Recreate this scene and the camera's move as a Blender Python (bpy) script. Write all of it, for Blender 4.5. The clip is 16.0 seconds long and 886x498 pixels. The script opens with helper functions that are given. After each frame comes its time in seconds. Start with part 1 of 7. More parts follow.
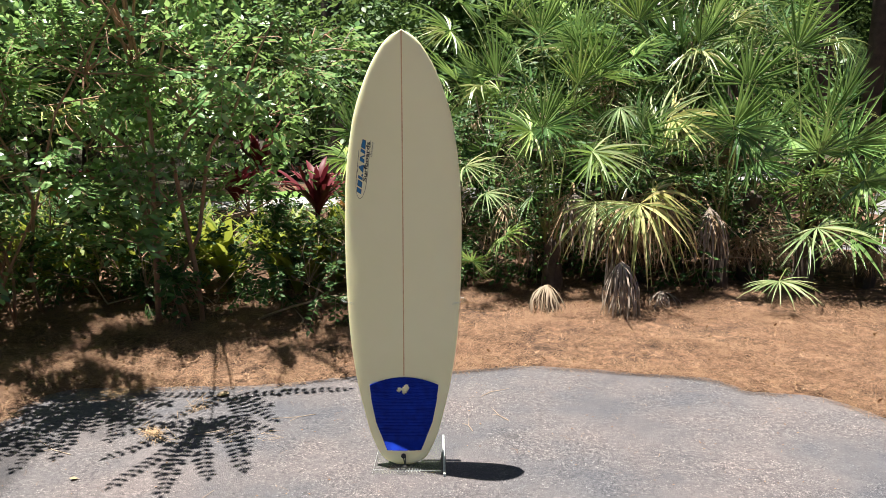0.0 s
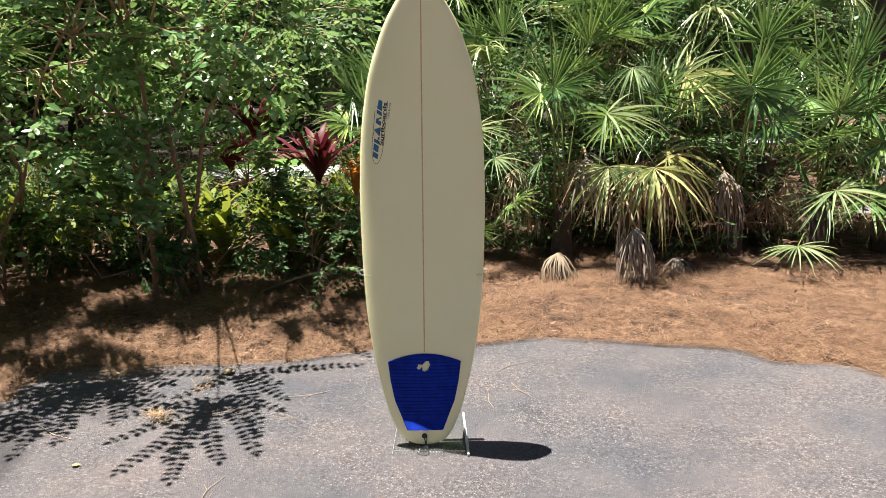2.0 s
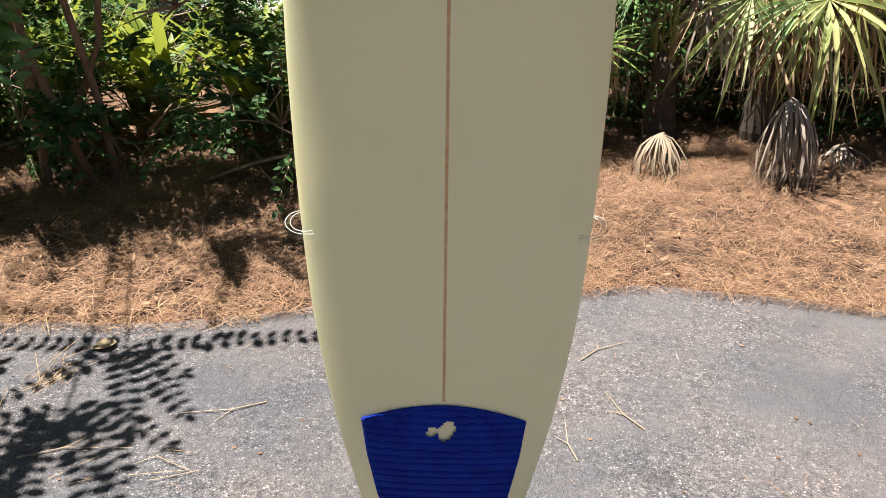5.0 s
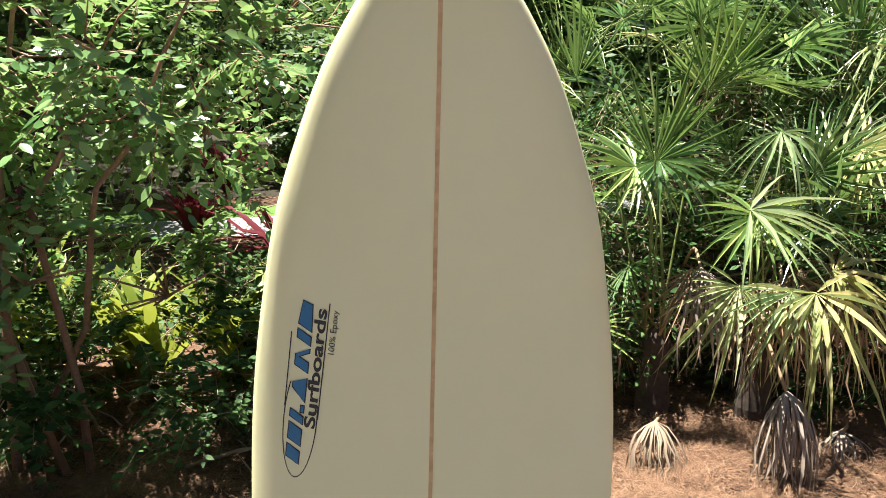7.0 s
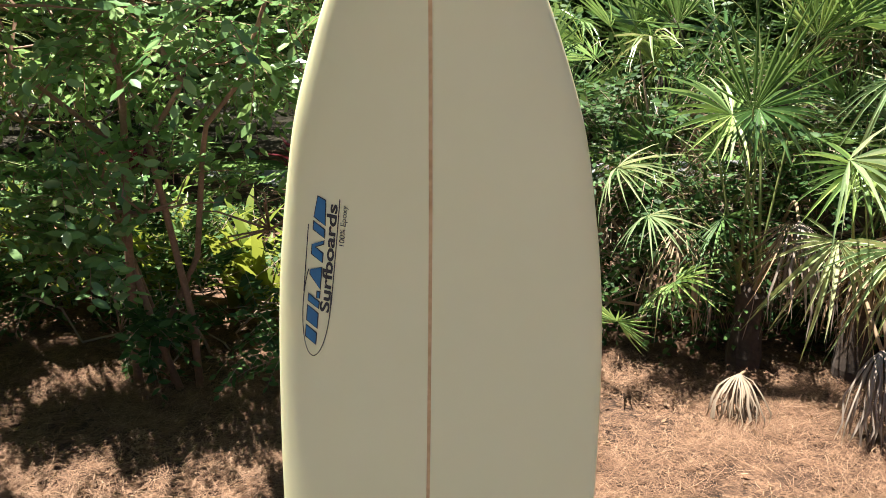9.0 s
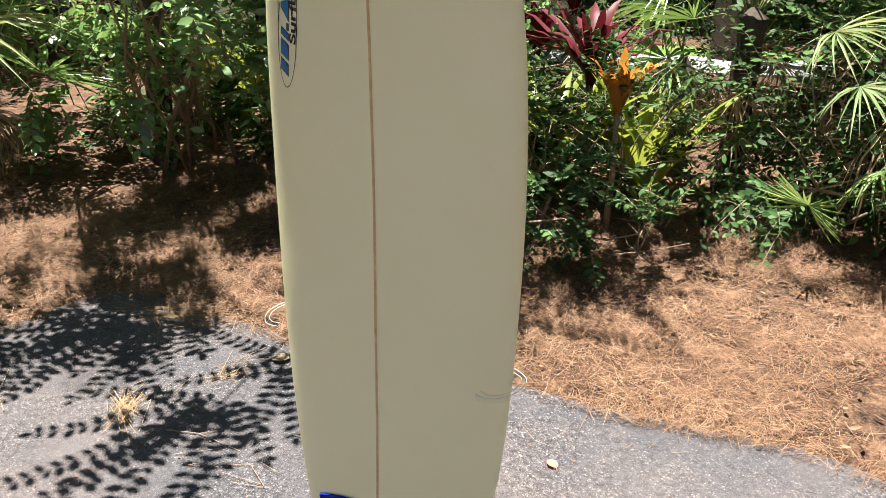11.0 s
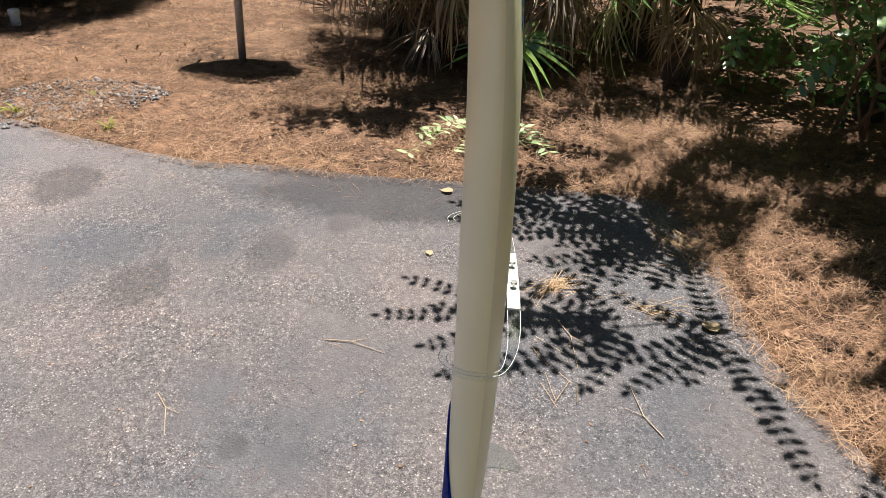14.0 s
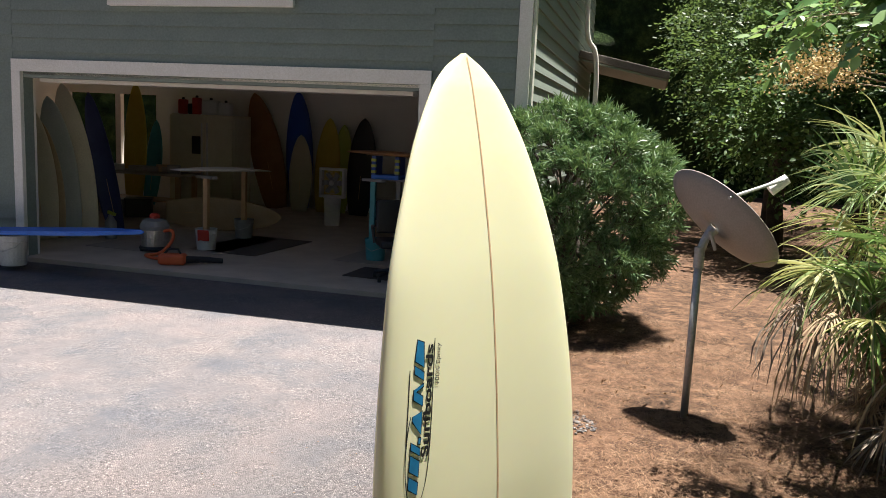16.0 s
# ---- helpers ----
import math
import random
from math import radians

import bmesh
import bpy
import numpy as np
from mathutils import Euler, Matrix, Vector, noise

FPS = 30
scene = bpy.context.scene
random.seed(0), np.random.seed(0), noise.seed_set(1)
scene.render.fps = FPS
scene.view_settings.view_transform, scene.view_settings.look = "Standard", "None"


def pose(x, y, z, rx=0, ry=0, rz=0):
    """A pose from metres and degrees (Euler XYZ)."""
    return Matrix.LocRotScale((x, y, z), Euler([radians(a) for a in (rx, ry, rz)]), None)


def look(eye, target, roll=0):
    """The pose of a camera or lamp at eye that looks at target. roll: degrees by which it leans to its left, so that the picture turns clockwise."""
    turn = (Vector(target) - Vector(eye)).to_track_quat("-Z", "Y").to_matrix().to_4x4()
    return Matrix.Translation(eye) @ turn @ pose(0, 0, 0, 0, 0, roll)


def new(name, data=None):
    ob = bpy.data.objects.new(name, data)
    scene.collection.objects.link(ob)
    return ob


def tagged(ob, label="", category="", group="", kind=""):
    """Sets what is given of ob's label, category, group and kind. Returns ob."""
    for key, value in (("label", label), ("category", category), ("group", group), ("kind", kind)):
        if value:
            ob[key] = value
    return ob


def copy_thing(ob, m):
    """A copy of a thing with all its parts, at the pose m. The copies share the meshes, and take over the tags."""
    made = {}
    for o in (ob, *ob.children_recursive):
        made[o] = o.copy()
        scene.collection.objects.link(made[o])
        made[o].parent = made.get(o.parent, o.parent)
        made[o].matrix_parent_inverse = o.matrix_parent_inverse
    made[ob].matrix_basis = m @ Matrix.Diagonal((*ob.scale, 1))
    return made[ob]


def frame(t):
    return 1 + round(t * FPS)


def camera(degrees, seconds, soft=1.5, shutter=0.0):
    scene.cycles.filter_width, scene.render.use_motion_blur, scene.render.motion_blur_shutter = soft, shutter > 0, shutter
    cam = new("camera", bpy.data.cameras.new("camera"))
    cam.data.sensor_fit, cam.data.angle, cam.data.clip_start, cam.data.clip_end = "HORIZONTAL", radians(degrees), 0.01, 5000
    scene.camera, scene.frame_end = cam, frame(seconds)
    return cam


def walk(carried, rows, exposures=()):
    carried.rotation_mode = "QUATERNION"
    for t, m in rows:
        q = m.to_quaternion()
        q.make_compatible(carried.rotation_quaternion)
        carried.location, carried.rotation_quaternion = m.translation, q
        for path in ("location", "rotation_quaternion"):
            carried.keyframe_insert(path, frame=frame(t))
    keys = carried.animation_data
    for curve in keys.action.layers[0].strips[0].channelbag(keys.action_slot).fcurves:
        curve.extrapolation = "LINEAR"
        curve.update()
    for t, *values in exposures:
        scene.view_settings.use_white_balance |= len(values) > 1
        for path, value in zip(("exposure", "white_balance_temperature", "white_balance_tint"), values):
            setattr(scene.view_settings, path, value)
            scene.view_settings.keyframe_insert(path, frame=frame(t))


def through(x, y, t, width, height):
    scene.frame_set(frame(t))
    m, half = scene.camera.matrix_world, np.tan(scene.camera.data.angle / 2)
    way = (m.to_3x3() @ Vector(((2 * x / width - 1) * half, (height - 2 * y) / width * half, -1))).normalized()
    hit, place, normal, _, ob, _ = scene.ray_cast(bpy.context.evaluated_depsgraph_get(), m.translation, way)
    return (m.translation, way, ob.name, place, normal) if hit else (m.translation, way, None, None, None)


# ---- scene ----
cam = camera(57.9, 16.0, soft=0.8)
PATH = [
    (0, (0.143, -0.115, 1.848), (0.069, 1.842, 1.446), -0.1),
    (0.5, (0.14, -0.107, 1.848), (0.062, 1.851, 1.446), -0.2),
    (1, (0.117, -0.079, 1.85), (0.025, 1.879, 1.453), -0.4),
    (1.5, (0.04, 0.005, 1.844), (-0.037, 1.96, 1.433), -0.5),
    (2, (-0.012, 0.112, 1.804), (-0.059, 2.053, 1.323), -0.6),
    (2.5, (0.026, 0.357, 1.738), (-0.05, 2.267, 1.149), -0.2),
    (3, (0.035, 0.638, 1.674), (-0.113, 2.517, 1.006), -0.4),
    (5.3, (-0.107, 2.356, 1.405), (-0.227, 4.167, 0.565), 0.4),
    (5.5, (-0.094, 2.415, 1.465), (-0.226, 4.263, 0.711), 0.6),
    (6, (-0.098, 2.514, 1.642), (-0.239, 4.425, 1.068), 0.3),
    (6.5, (-0.095, 2.482, 1.805), (-0.218, 4.421, 1.331), 0.5),
    (7, (-0.105, 2.474, 1.91), (-0.222, 4.425, 1.484), 1.1),
    (7.5, (-0.114, 2.447, 1.99), (-0.252, 4.407, 1.614), 1.0),
    (8, (-0.125, 2.44, 1.995), (-0.26, 4.409, 1.671), 0.1),
    (8.5, (-0.095, 2.401, 1.956), (-0.275, 4.359, 1.586), -0.7),
    (9, (0.092, 2.375, 1.855), (-0.323, 4.259, 1.327), 0.9),
    (9.5, (0.272, 2.407, 1.709), (-0.409, 4.16, 1.03), 1.1),
    (12, (0.846, 2.571, 1.58), (-0.345, 3.891, 0.665), 2.8),
    (12.5, (0.929, 2.714, 1.511), (-0.381, 3.746, 0.407), 3.1),
    (13, (1.018, 2.954, 1.458), (-0.388, 3.616, 0.198), 3.7),
    (13.5, (1.023, 3.265, 1.502), (-0.554, 3.589, 0.316), 3.0),
    (14, (1.122, 3.578, 1.633), (-0.623, 3.47, 0.661), 2.7),
    (14.5, (1.125, 3.858, 1.704), (-0.648, 3.375, 0.915), 1.6),
    (15, (1.085, 4.122, 1.814), (-0.624, 3.297, 1.185), 1.4),
    (15.5, (1.006, 4.354, 1.886), (-0.544, 3.18, 1.421), 1.5),
    (16, (0.843, 4.504, 1.953), (-0.522, 3.076, 1.653), 2.7),
]
EXPOSURES = [(0.0, 1.92), (3.0, 1.85), (5.5, 2.0), (6.0, 2.15), (8.0, 2.12), (9.5, 2.1), (12.0, 2.0), (12.5, 1.8), (13.0, 1.55), (13.5, 1.55), (14.5, 1.7), (15.0, 1.75), (16.0, 1.75)]
walk(cam, [(t, look(eye, target, roll)) for t, eye, target, roll in PATH], EXPOSURES)

# ---- world, sun ----
SUN_DIR = Vector((-0.21, 0.03, 1.0)).normalized()
world = bpy.data.worlds.new("world")
scene.world = world
world.use_nodes = True
wn = world.node_tree.nodes
sky = wn.new("ShaderNodeTexSky")
sky.sky_type = "NISHITA"
sky.sun_disc = False
sky.sun_elevation = math.asin(SUN_DIR.z)
sky.sun_rotation = math.atan2(SUN_DIR.x, SUN_DIR.y)
sky.air_density, sky.dust_density = 0.35, 0.45
wn["Background"].inputs["Strength"].default_value = 0.05
world.node_tree.links.new(sky.outputs[0], wn["Background"].inputs["Color"])
sun_data = bpy.data.lights.new("sun", "SUN")
sun_data.energy, sun_data.angle, sun_data.color = 5.0, radians(0.42), (1.0, 0.95, 0.87)
sun_lamp = new("sun", sun_data)
sun_lamp.matrix_world = look(SUN_DIR * 40, (0, 0, 0))


# ---- materials ----
def mat(name, rough=0.6, metal=0.0, spec=0.5):
    m = bpy.data.materials.new(name)
    m.use_nodes = True
    nt = m.node_tree
    b = nt.nodes["Principled BSDF"]
    b.inputs["Roughness"].default_value = rough
    b.inputs["Metallic"].default_value = metal
    b.inputs["Specular IOR Level"].default_value = spec
    return m, nt, b


def node(nt, kind, **values):
    n = nt.nodes.new(kind)
    for key, v in values.items():
        n.inputs[key.replace("_", " ")].default_value = v
    return n


def coords(nt, kind="Object"):
    return nt.nodes.new("ShaderNodeTexCoord").outputs[kind]


def noise_tex(nt, vec, scale, detail=4.0, rough=0.55):
    n = node(nt, "ShaderNodeTexNoise", Scale=scale, Detail=detail, Roughness=rough)
    nt.links.new(vec, n.inputs["Vector"])
    return n.outputs["Fac"]


def ramp(nt, fac, stops):
    r = nt.nodes.new("ShaderNodeValToRGB")
    e = r.color_ramp.elements
    while len(e) < len(stops):
        e.new(0.5)
    for el, (p, c) in zip(e, stops):
        el.position, el.color = p, (*c, 1.0)
    nt.links.new(fac, r.inputs["Fac"])
    return r.outputs["Color"]


def mix(nt, fac, a, b, mode="MIX"):
    n = nt.nodes.new("ShaderNodeMix")
    n.data_type, n.blend_type = "RGBA", mode
    for sock, v in (("Factor", fac), ("A", a), ("B", b)):
        targets = [i for i in n.inputs if i.name == sock and i.enabled]
        t = targets[0]
        if isinstance(v, bpy.types.NodeSocket):
            nt.links.new(v, t)
        elif sock == "Factor":
            t.default_value = v
        else:
            t.default_value = (*v, 1.0)
    return [o for o in n.outputs if o.enabled][0]


def maths(nt, op, a, b=0.0):
    n = nt.nodes.new("ShaderNodeMath")
    n.operation = op
    for i, v in enumerate((a, b)):
        if isinstance(v, bpy.types.NodeSocket):
            nt.links.new(v, n.inputs[i])
        else:
            n.inputs[i].default_value = v
    return n.outputs[0]


def bump(nt, b, height, strength=0.3, dist=0.01):
    n = node(nt, "ShaderNodeBump", Strength=strength, Distance=dist)
    nt.links.new(height, n.inputs["Height"])
    nt.links.new(n.outputs[0], b.inputs["Normal"])


def surface(name, c1, c2, scale=6.0, rough=0.6, metal=0.0, fine=60.0, bumps=0.15, spec=0.5, speck=None):
    """A worn surface: two tones at a large scale, fine grain in colour and relief."""
    m, nt, b = mat(name, rough, metal, spec)
    v = coords(nt)
    big = noise_tex(nt, v, scale, 5.0)
    small = noise_tex(nt, v, fine, 3.0)
    col = ramp(nt, big, [(0.32, c1), (0.68, c2)])
    col = mix(nt, 0.25, col, ramp(nt, small, [(0.3, tuple(x * 0.6 for x in c1)), (0.7, tuple(min(1, x * 1.3) for x in c2))]))
    nt.links.new(col, b.inputs["Base Color"])
    nt.links.new(maths(nt, "ADD", maths(nt, "MULTIPLY", big, 0.25), rough - 0.12), b.inputs["Roughness"])
    bump(nt, b, small, bumps, 0.004)
    return m


def leaf_mat(name, stops, through=0.35, rough=0.45, spec=0.45, sheen=(0.24, 0.34, 0.09), each=None):
    """Leaves: each island has its own tone, and lets some light through."""
    m, nt, b = mat(name, rough, 0.0, spec)
    r = nt.nodes.new("ShaderNodeNewGeometry").outputs["Random Per Island"]
    v = coords(nt)
    patch = noise_tex(nt, v, 9.0, 3.0)
    col = ramp(nt, maths(nt, "ADD", maths(nt, "MULTIPLY", r, 0.7), maths(nt, "MULTIPLY", patch, 0.3)), stops)
    if each:
        col = mix(nt, 1.0, col, ramp(nt, nt.nodes.new("ShaderNodeObjectInfo").outputs["Random"], each), "MULTIPLY")
    nt.links.new(col, b.inputs["Base Color"])
    tr = nt.nodes.new("ShaderNodeBsdfTranslucent")
    nt.links.new(mix(nt, 0.55, col, sheen), tr.inputs["Color"])
    mx = nt.nodes.new("ShaderNodeMixShader")
    mx.inputs[0].default_value = through
    nt.links.new(b.outputs[0], mx.inputs[1])
    nt.links.new(tr.outputs[0], mx.inputs[2])
    nt.links.new(mx.outputs[0], nt.nodes["Material Output"].inputs["Surface"])
    return m


M = {}
M["palm"] = leaf_mat("palm_leaf", [(0.0, (0.052, 0.122, 0.045)), (0.45, (0.122, 0.22, 0.075)), (0.8, (0.22, 0.335, 0.125)), (1.0, (0.43, 0.49, 0.24))], 0.26, 0.27, 0.85, each=[(0.0, (0.5, 0.6, 0.5)), (0.4, (0.9, 0.95, 0.85)), (0.75, (1.3, 1.2, 1.0)), (1.0, (1.8, 1.45, 1.2))])
M["palm_old"] = leaf_mat("palm_leaf_yellowing", [(0.0, (0.15, 0.23, 0.095)), (0.5, (0.3, 0.38, 0.19)), (1.0, (0.58, 0.57, 0.36))], 0.28, 0.33, 0.6, (0.4, 0.36, 0.08), each=[(0.0, (0.7, 0.85, 0.8)), (0.5, (1.0, 1.0, 1.0)), (1.0, (1.45, 1.15, 0.9))])
M["palm_dead"] = leaf_mat("palm_leaf_dead", [(0.0, (0.17, 0.111, 0.0638)), (0.5, (0.34, 0.246, 0.153)), (1.0, (0.544, 0.451, 0.323))], 0.12, 0.75, 0.2, (0.4, 0.25, 0.1))
M["palm_grey"] = leaf_mat("palm_leaf_dead_grey", [(0.0, (0.12, 0.09, 0.075)), (0.5, (0.27, 0.22, 0.18)), (1.0, (0.45, 0.39, 0.33))], 0.1, 0.75, 0.2, (0.3, 0.2, 0.12))
M["palm_pale"] = leaf_mat("palm_leaf_bleached", [(0.0, (0.124, 0.0868, 0.0589)), (0.5, (0.248, 0.192, 0.136)), (1.0, (0.36, 0.298, 0.229))], 0.12, 0.7, 0.25, (0.5, 0.35, 0.2))
M["petiole"] = surface("petiole", (0.10, 0.15, 0.04), (0.2, 0.22, 0.07), 8, 0.5)
M["leaf"] = leaf_mat("shrub_leaf", [(0.0, (0.056, 0.145, 0.05)), (0.45, (0.15, 0.29, 0.1)), (0.85, (0.3, 0.45, 0.18)), (1.0, (0.5, 0.59, 0.32))], 0.45, 0.25, 1.0)
# kept very dark so that its colour carries shade inside the planting
M["leaf_dark"] = leaf_mat("understory_leaf_shade_dark", [(0.0, (0.011, 0.032, 0.01)), (0.5, (0.032, 0.078, 0.021)), (1.0, (0.1, 0.18, 0.055))], 0.18, 0.55, 0.15)
M["leaf_far"] = leaf_mat("tree_leaf", [(0.0, (0.022, 0.055, 0.016)), (0.5, (0.045, 0.1, 0.026)), (1.0, (0.1, 0.17, 0.05))], 0.3, 0.5, 0.35)
M["leaf_lime"] = leaf_mat("ginger_leaf", [(0.0, (0.07, 0.13, 0.02)), (0.5, (0.16, 0.22, 0.035)), (1.0, (0.34, 0.34, 0.06))], 0.4, 0.42, 0.4, (0.4, 0.42, 0.06))
M["leaf_red"] = leaf_mat("cordyline_leaf", [(0.0, (0.03, 0.008, 0.01)), (0.55, (0.09, 0.014, 0.02)), (0.9, (0.16, 0.03, 0.035)), (1.0, (0.28, 0.055, 0.06))], 0.15, 0.5, 0.2, (0.18, 0.02, 0.03))
M["leaf_orange"] = leaf_mat("croton_leaf", [(0.0, (0.3, 0.09, 0.02)), (0.5, (0.42, 0.17, 0.03)), (1.0, (0.45, 0.3, 0.05))], 0.35, 0.4, 0.4, (0.6, 0.25, 0.03))
M["needle"] = leaf_mat("conifer_leaf", [(0.0, (0.027, 0.072, 0.027)), (0.5, (0.0675, 0.144, 0.054)), (1.0, (0.225, 0.333, 0.153))], 0.2, 0.42, 0.5)
M["bark"] = surface("bark", (0.13, 0.075, 0.045), (0.24, 0.15, 0.09), 14, 0.8, fine=90, bumps=0.5)
M["bark_pale"] = surface("bark_pale", (0.22, 0.15, 0.10), (0.36, 0.28, 0.2), 14, 0.75, fine=90, bumps=0.4)
M["bark_red"] = surface("bark_reddish", (0.2, 0.11, 0.065), (0.34, 0.2, 0.13), 12, 0.7, fine=80, bumps=0.4)
M["bark_dark"] = surface("bark_dark", (0.035, 0.026, 0.02), (0.09, 0.065, 0.05), 9, 0.9, fine=50, bumps=0.6)
M["straw"] = leaf_mat("pine_straw", [(0.0, (0.055, 0.025, 0.014)), (0.4, (0.165, 0.092, 0.055)), (0.75, (0.295, 0.182, 0.112)), (1.0, (0.46, 0.33, 0.22))], 0.1, 0.6, 0.3, (0.5, 0.25, 0.08))
M["straw_gold"] = leaf_mat("fresh_pine_straw", [(0.0, (0.145, 0.0808, 0.0382)), (0.45, (0.281, 0.178, 0.0935)), (0.8, (0.391, 0.272, 0.153)), (1.0, (0.578, 0.451, 0.289))], 0.1, 0.6, 0.3, (0.5, 0.28, 0.08))
M["dry_leaf"] = leaf_mat("dry_leaf", [(0.0, (0.07, 0.035, 0.02)), (0.5, (0.17, 0.095, 0.055)), (1.0, (0.33, 0.22, 0.14))], 0.15, 0.7, 0.3, (0.5, 0.3, 0.1))


# ---- building helpers ----
def mesh_object(name, mesh, materials, parent=None, label=""):
    ob = new(name, mesh)
    for m in materials if isinstance(materials, (list, tuple)) else [materials]:
        mesh.materials.append(m)
    if parent is not None:
        ob.parent = parent
    return tagged(ob, label)


def smooth(mesh, on=True):
    mesh.polygons.foreach_set("use_smooth", [on] * len(mesh.polygons))


def part(name, bm, material, parent=None, label="", soft=False):
    """One mesh object out of a bmesh, under a thing or part."""
    mesh = bpy.data.meshes.new(name)
    bmesh.ops.recalc_face_normals(bm, faces=bm.faces)
    bm.to_mesh(mesh)
    bm.free()
    if soft:
        smooth(mesh)
    return mesh_object(name, mesh, material, parent, label)


def thing(name, m, label, category, group="", kind=""):
    ob = new(name)
    ob.empty_display_size = 0.1
    ob.matrix_basis = m
    return tagged(ob, label, category, group, kind)


def arrays(name, verts, faces, material, parent=None, label="", soft=False):
    """One mesh out of arrays of places and of triangles or quads."""
    verts, faces = np.asarray(verts, np.float32), np.asarray(faces, np.int32)
    k = faces.shape[1]
    mesh = bpy.data.meshes.new(name)
    mesh.vertices.add(len(verts))
    mesh.vertices.foreach_set("co", verts.ravel())
    mesh.loops.add(faces.size)
    mesh.loops.foreach_set("vertex_index", faces.ravel())
    mesh.polygons.add(len(faces))
    mesh.polygons.foreach_set("loop_start", np.arange(0, faces.size, k, dtype=np.int32))
    mesh.update(calc_edges=True)
    mesh.validate()
    if soft:
        smooth(mesh)
    return mesh_object(name, mesh, material, parent, label)


def box(bm, size, at=(0, 0, 0), rot=(0, 0, 0), bevel=0.0, seg=2):
    m = pose(*at, *rot) @ Matrix.Diagonal((*size, 1))
    made = bmesh.ops.create_cube(bm, size=1.0, matrix=m)["verts"]
    if bevel:
        edges = list({e for v in made for e in v.link_edges})
        bmesh.ops.bevel(bm, geom=edges, offset=bevel, segments=seg, affect="EDGES", profile=0.6)
    return bm


def tube(bm, pts, radii, n=8, caps=True):
    """A tube along places, with a radius at each."""
    pts = [Vector(p) for p in pts]
    if not isinstance(radii, (list, tuple)):
        radii = [radii] * len(pts)
    rings, side = [], None
    for i, p in enumerate(pts):
        d = (pts[min(i + 1, len(pts) - 1)] - pts[max(i - 1, 0)]).normalized()
        if side is None:
            side = d.orthogonal().normalized()
        side = (side - d * side.dot(d)).normalized()
        up = d.cross(side)
        rings.append([bm.verts.new(p + (side * math.cos(a) + up * math.sin(a)) * radii[i]) for a in [2 * math.pi * k / n for k in range(n)]])
    for a, b in zip(rings, rings[1:]):
        for k in range(n):
            bm.faces.new((a[k], a[(k + 1) % n], b[(k + 1) % n], b[k]))
    if caps:
        bm.faces.new(rings[0][::-1])
        bm.faces.new(rings[-1])
    return bm


def lathe(bm, profile, n=20, at=(0, 0, 0)):
    """A turned shape: (radius, height) from bottom to top."""
    c = Vector(at)
    rings = [[bm.verts.new(c + Vector((r * math.cos(2 * math.pi * k / n), r * math.sin(2 * math.pi * k / n), z))) for k in range(n)] for r, z in profile]
    for a, b in zip(rings, rings[1:]):
        for k in range(n):
            bm.faces.new((a[k], a[(k + 1) % n], b[(k + 1) % n], b[k]))
    bm.faces.new(rings[0][::-1])
    bm.faces.new(rings[-1])
    return bm


def prism(bm, outline, depth, m=Matrix()):
    """An outline in x, y given a thickness along z."""
    low = [bm.verts.new(m @ Vector((x, y, 0))) for x, y in outline]
    top = [bm.verts.new(m @ Vector((x, y, depth))) for x, y in outline]
    bm.faces.new(low[::-1])
    bm.faces.new(top)
    n = len(outline)
    for k in range(n):
        bm.faces.new((low[k], low[(k + 1) % n], top[(k + 1) % n], top[k]))
    return bm


def curve_points(ctrl, steps=8):
    """A smooth line through control places."""
    p = [np.array(c, float) for c in ctrl]
    p = [2 * p[0] - p[1]] + p + [2 * p[-1] - p[-2]]
    out = []
    for i in range(1, len(p) - 2):
        for k in range(steps):
            t = k / steps
            out.append(0.5 * (2 * p[i] + (p[i + 1] - p[i - 1]) * t + (2 * p[i - 1] - 5 * p[i] + 4 * p[i + 1] - p[i + 2]) * t * t + (3 * p[i] - p[i - 1] - 3 * p[i + 1] + p[i + 2]) * t ** 3))
    out.append(p[-2])
    return out


# ---- ground ----
EDGE_CTRL = [(-5.6, -2.9), (-4.55, -1.75), (-3.95, -0.85), (-3.4, 0.0), (-2.85, 1.05), (-2.56, 2.0), (-2.5, 3.1), (-2.5, 4.1), (-2.38, 4.45), (-1.9, 4.52),
             (-1.2, 4.6), (-0.6, 4.77), (0.05, 4.9), (0.5, 5.0), (1.12, 4.91), (1.64, 4.79), (1.85, 4.6), (2.25, 4.48), (2.55, 4.1), (3.1, 3.0), (3.6, 1.0), (4.0, -2.0)]
rng = np.random.default_rng(5)
edge_line = np.array(curve_points(EDGE_CTRL, 14))
wob = np.array([[noise.noise((x * 3, y * 3, 0)) * 0.05 + noise.noise((x * 11, y * 11, 4)) * 0.025] for x, y in edge_line])
edge_line = edge_line + wob * np.array([[0.7, 0.7]])
drive_outline = [tuple(p) for p in edge_line] + [(5.0, -7.0), (4.0, -14.0), (-1.0, -14.0), (-2.62, -7.7)]
poly = np.array(drive_outline)


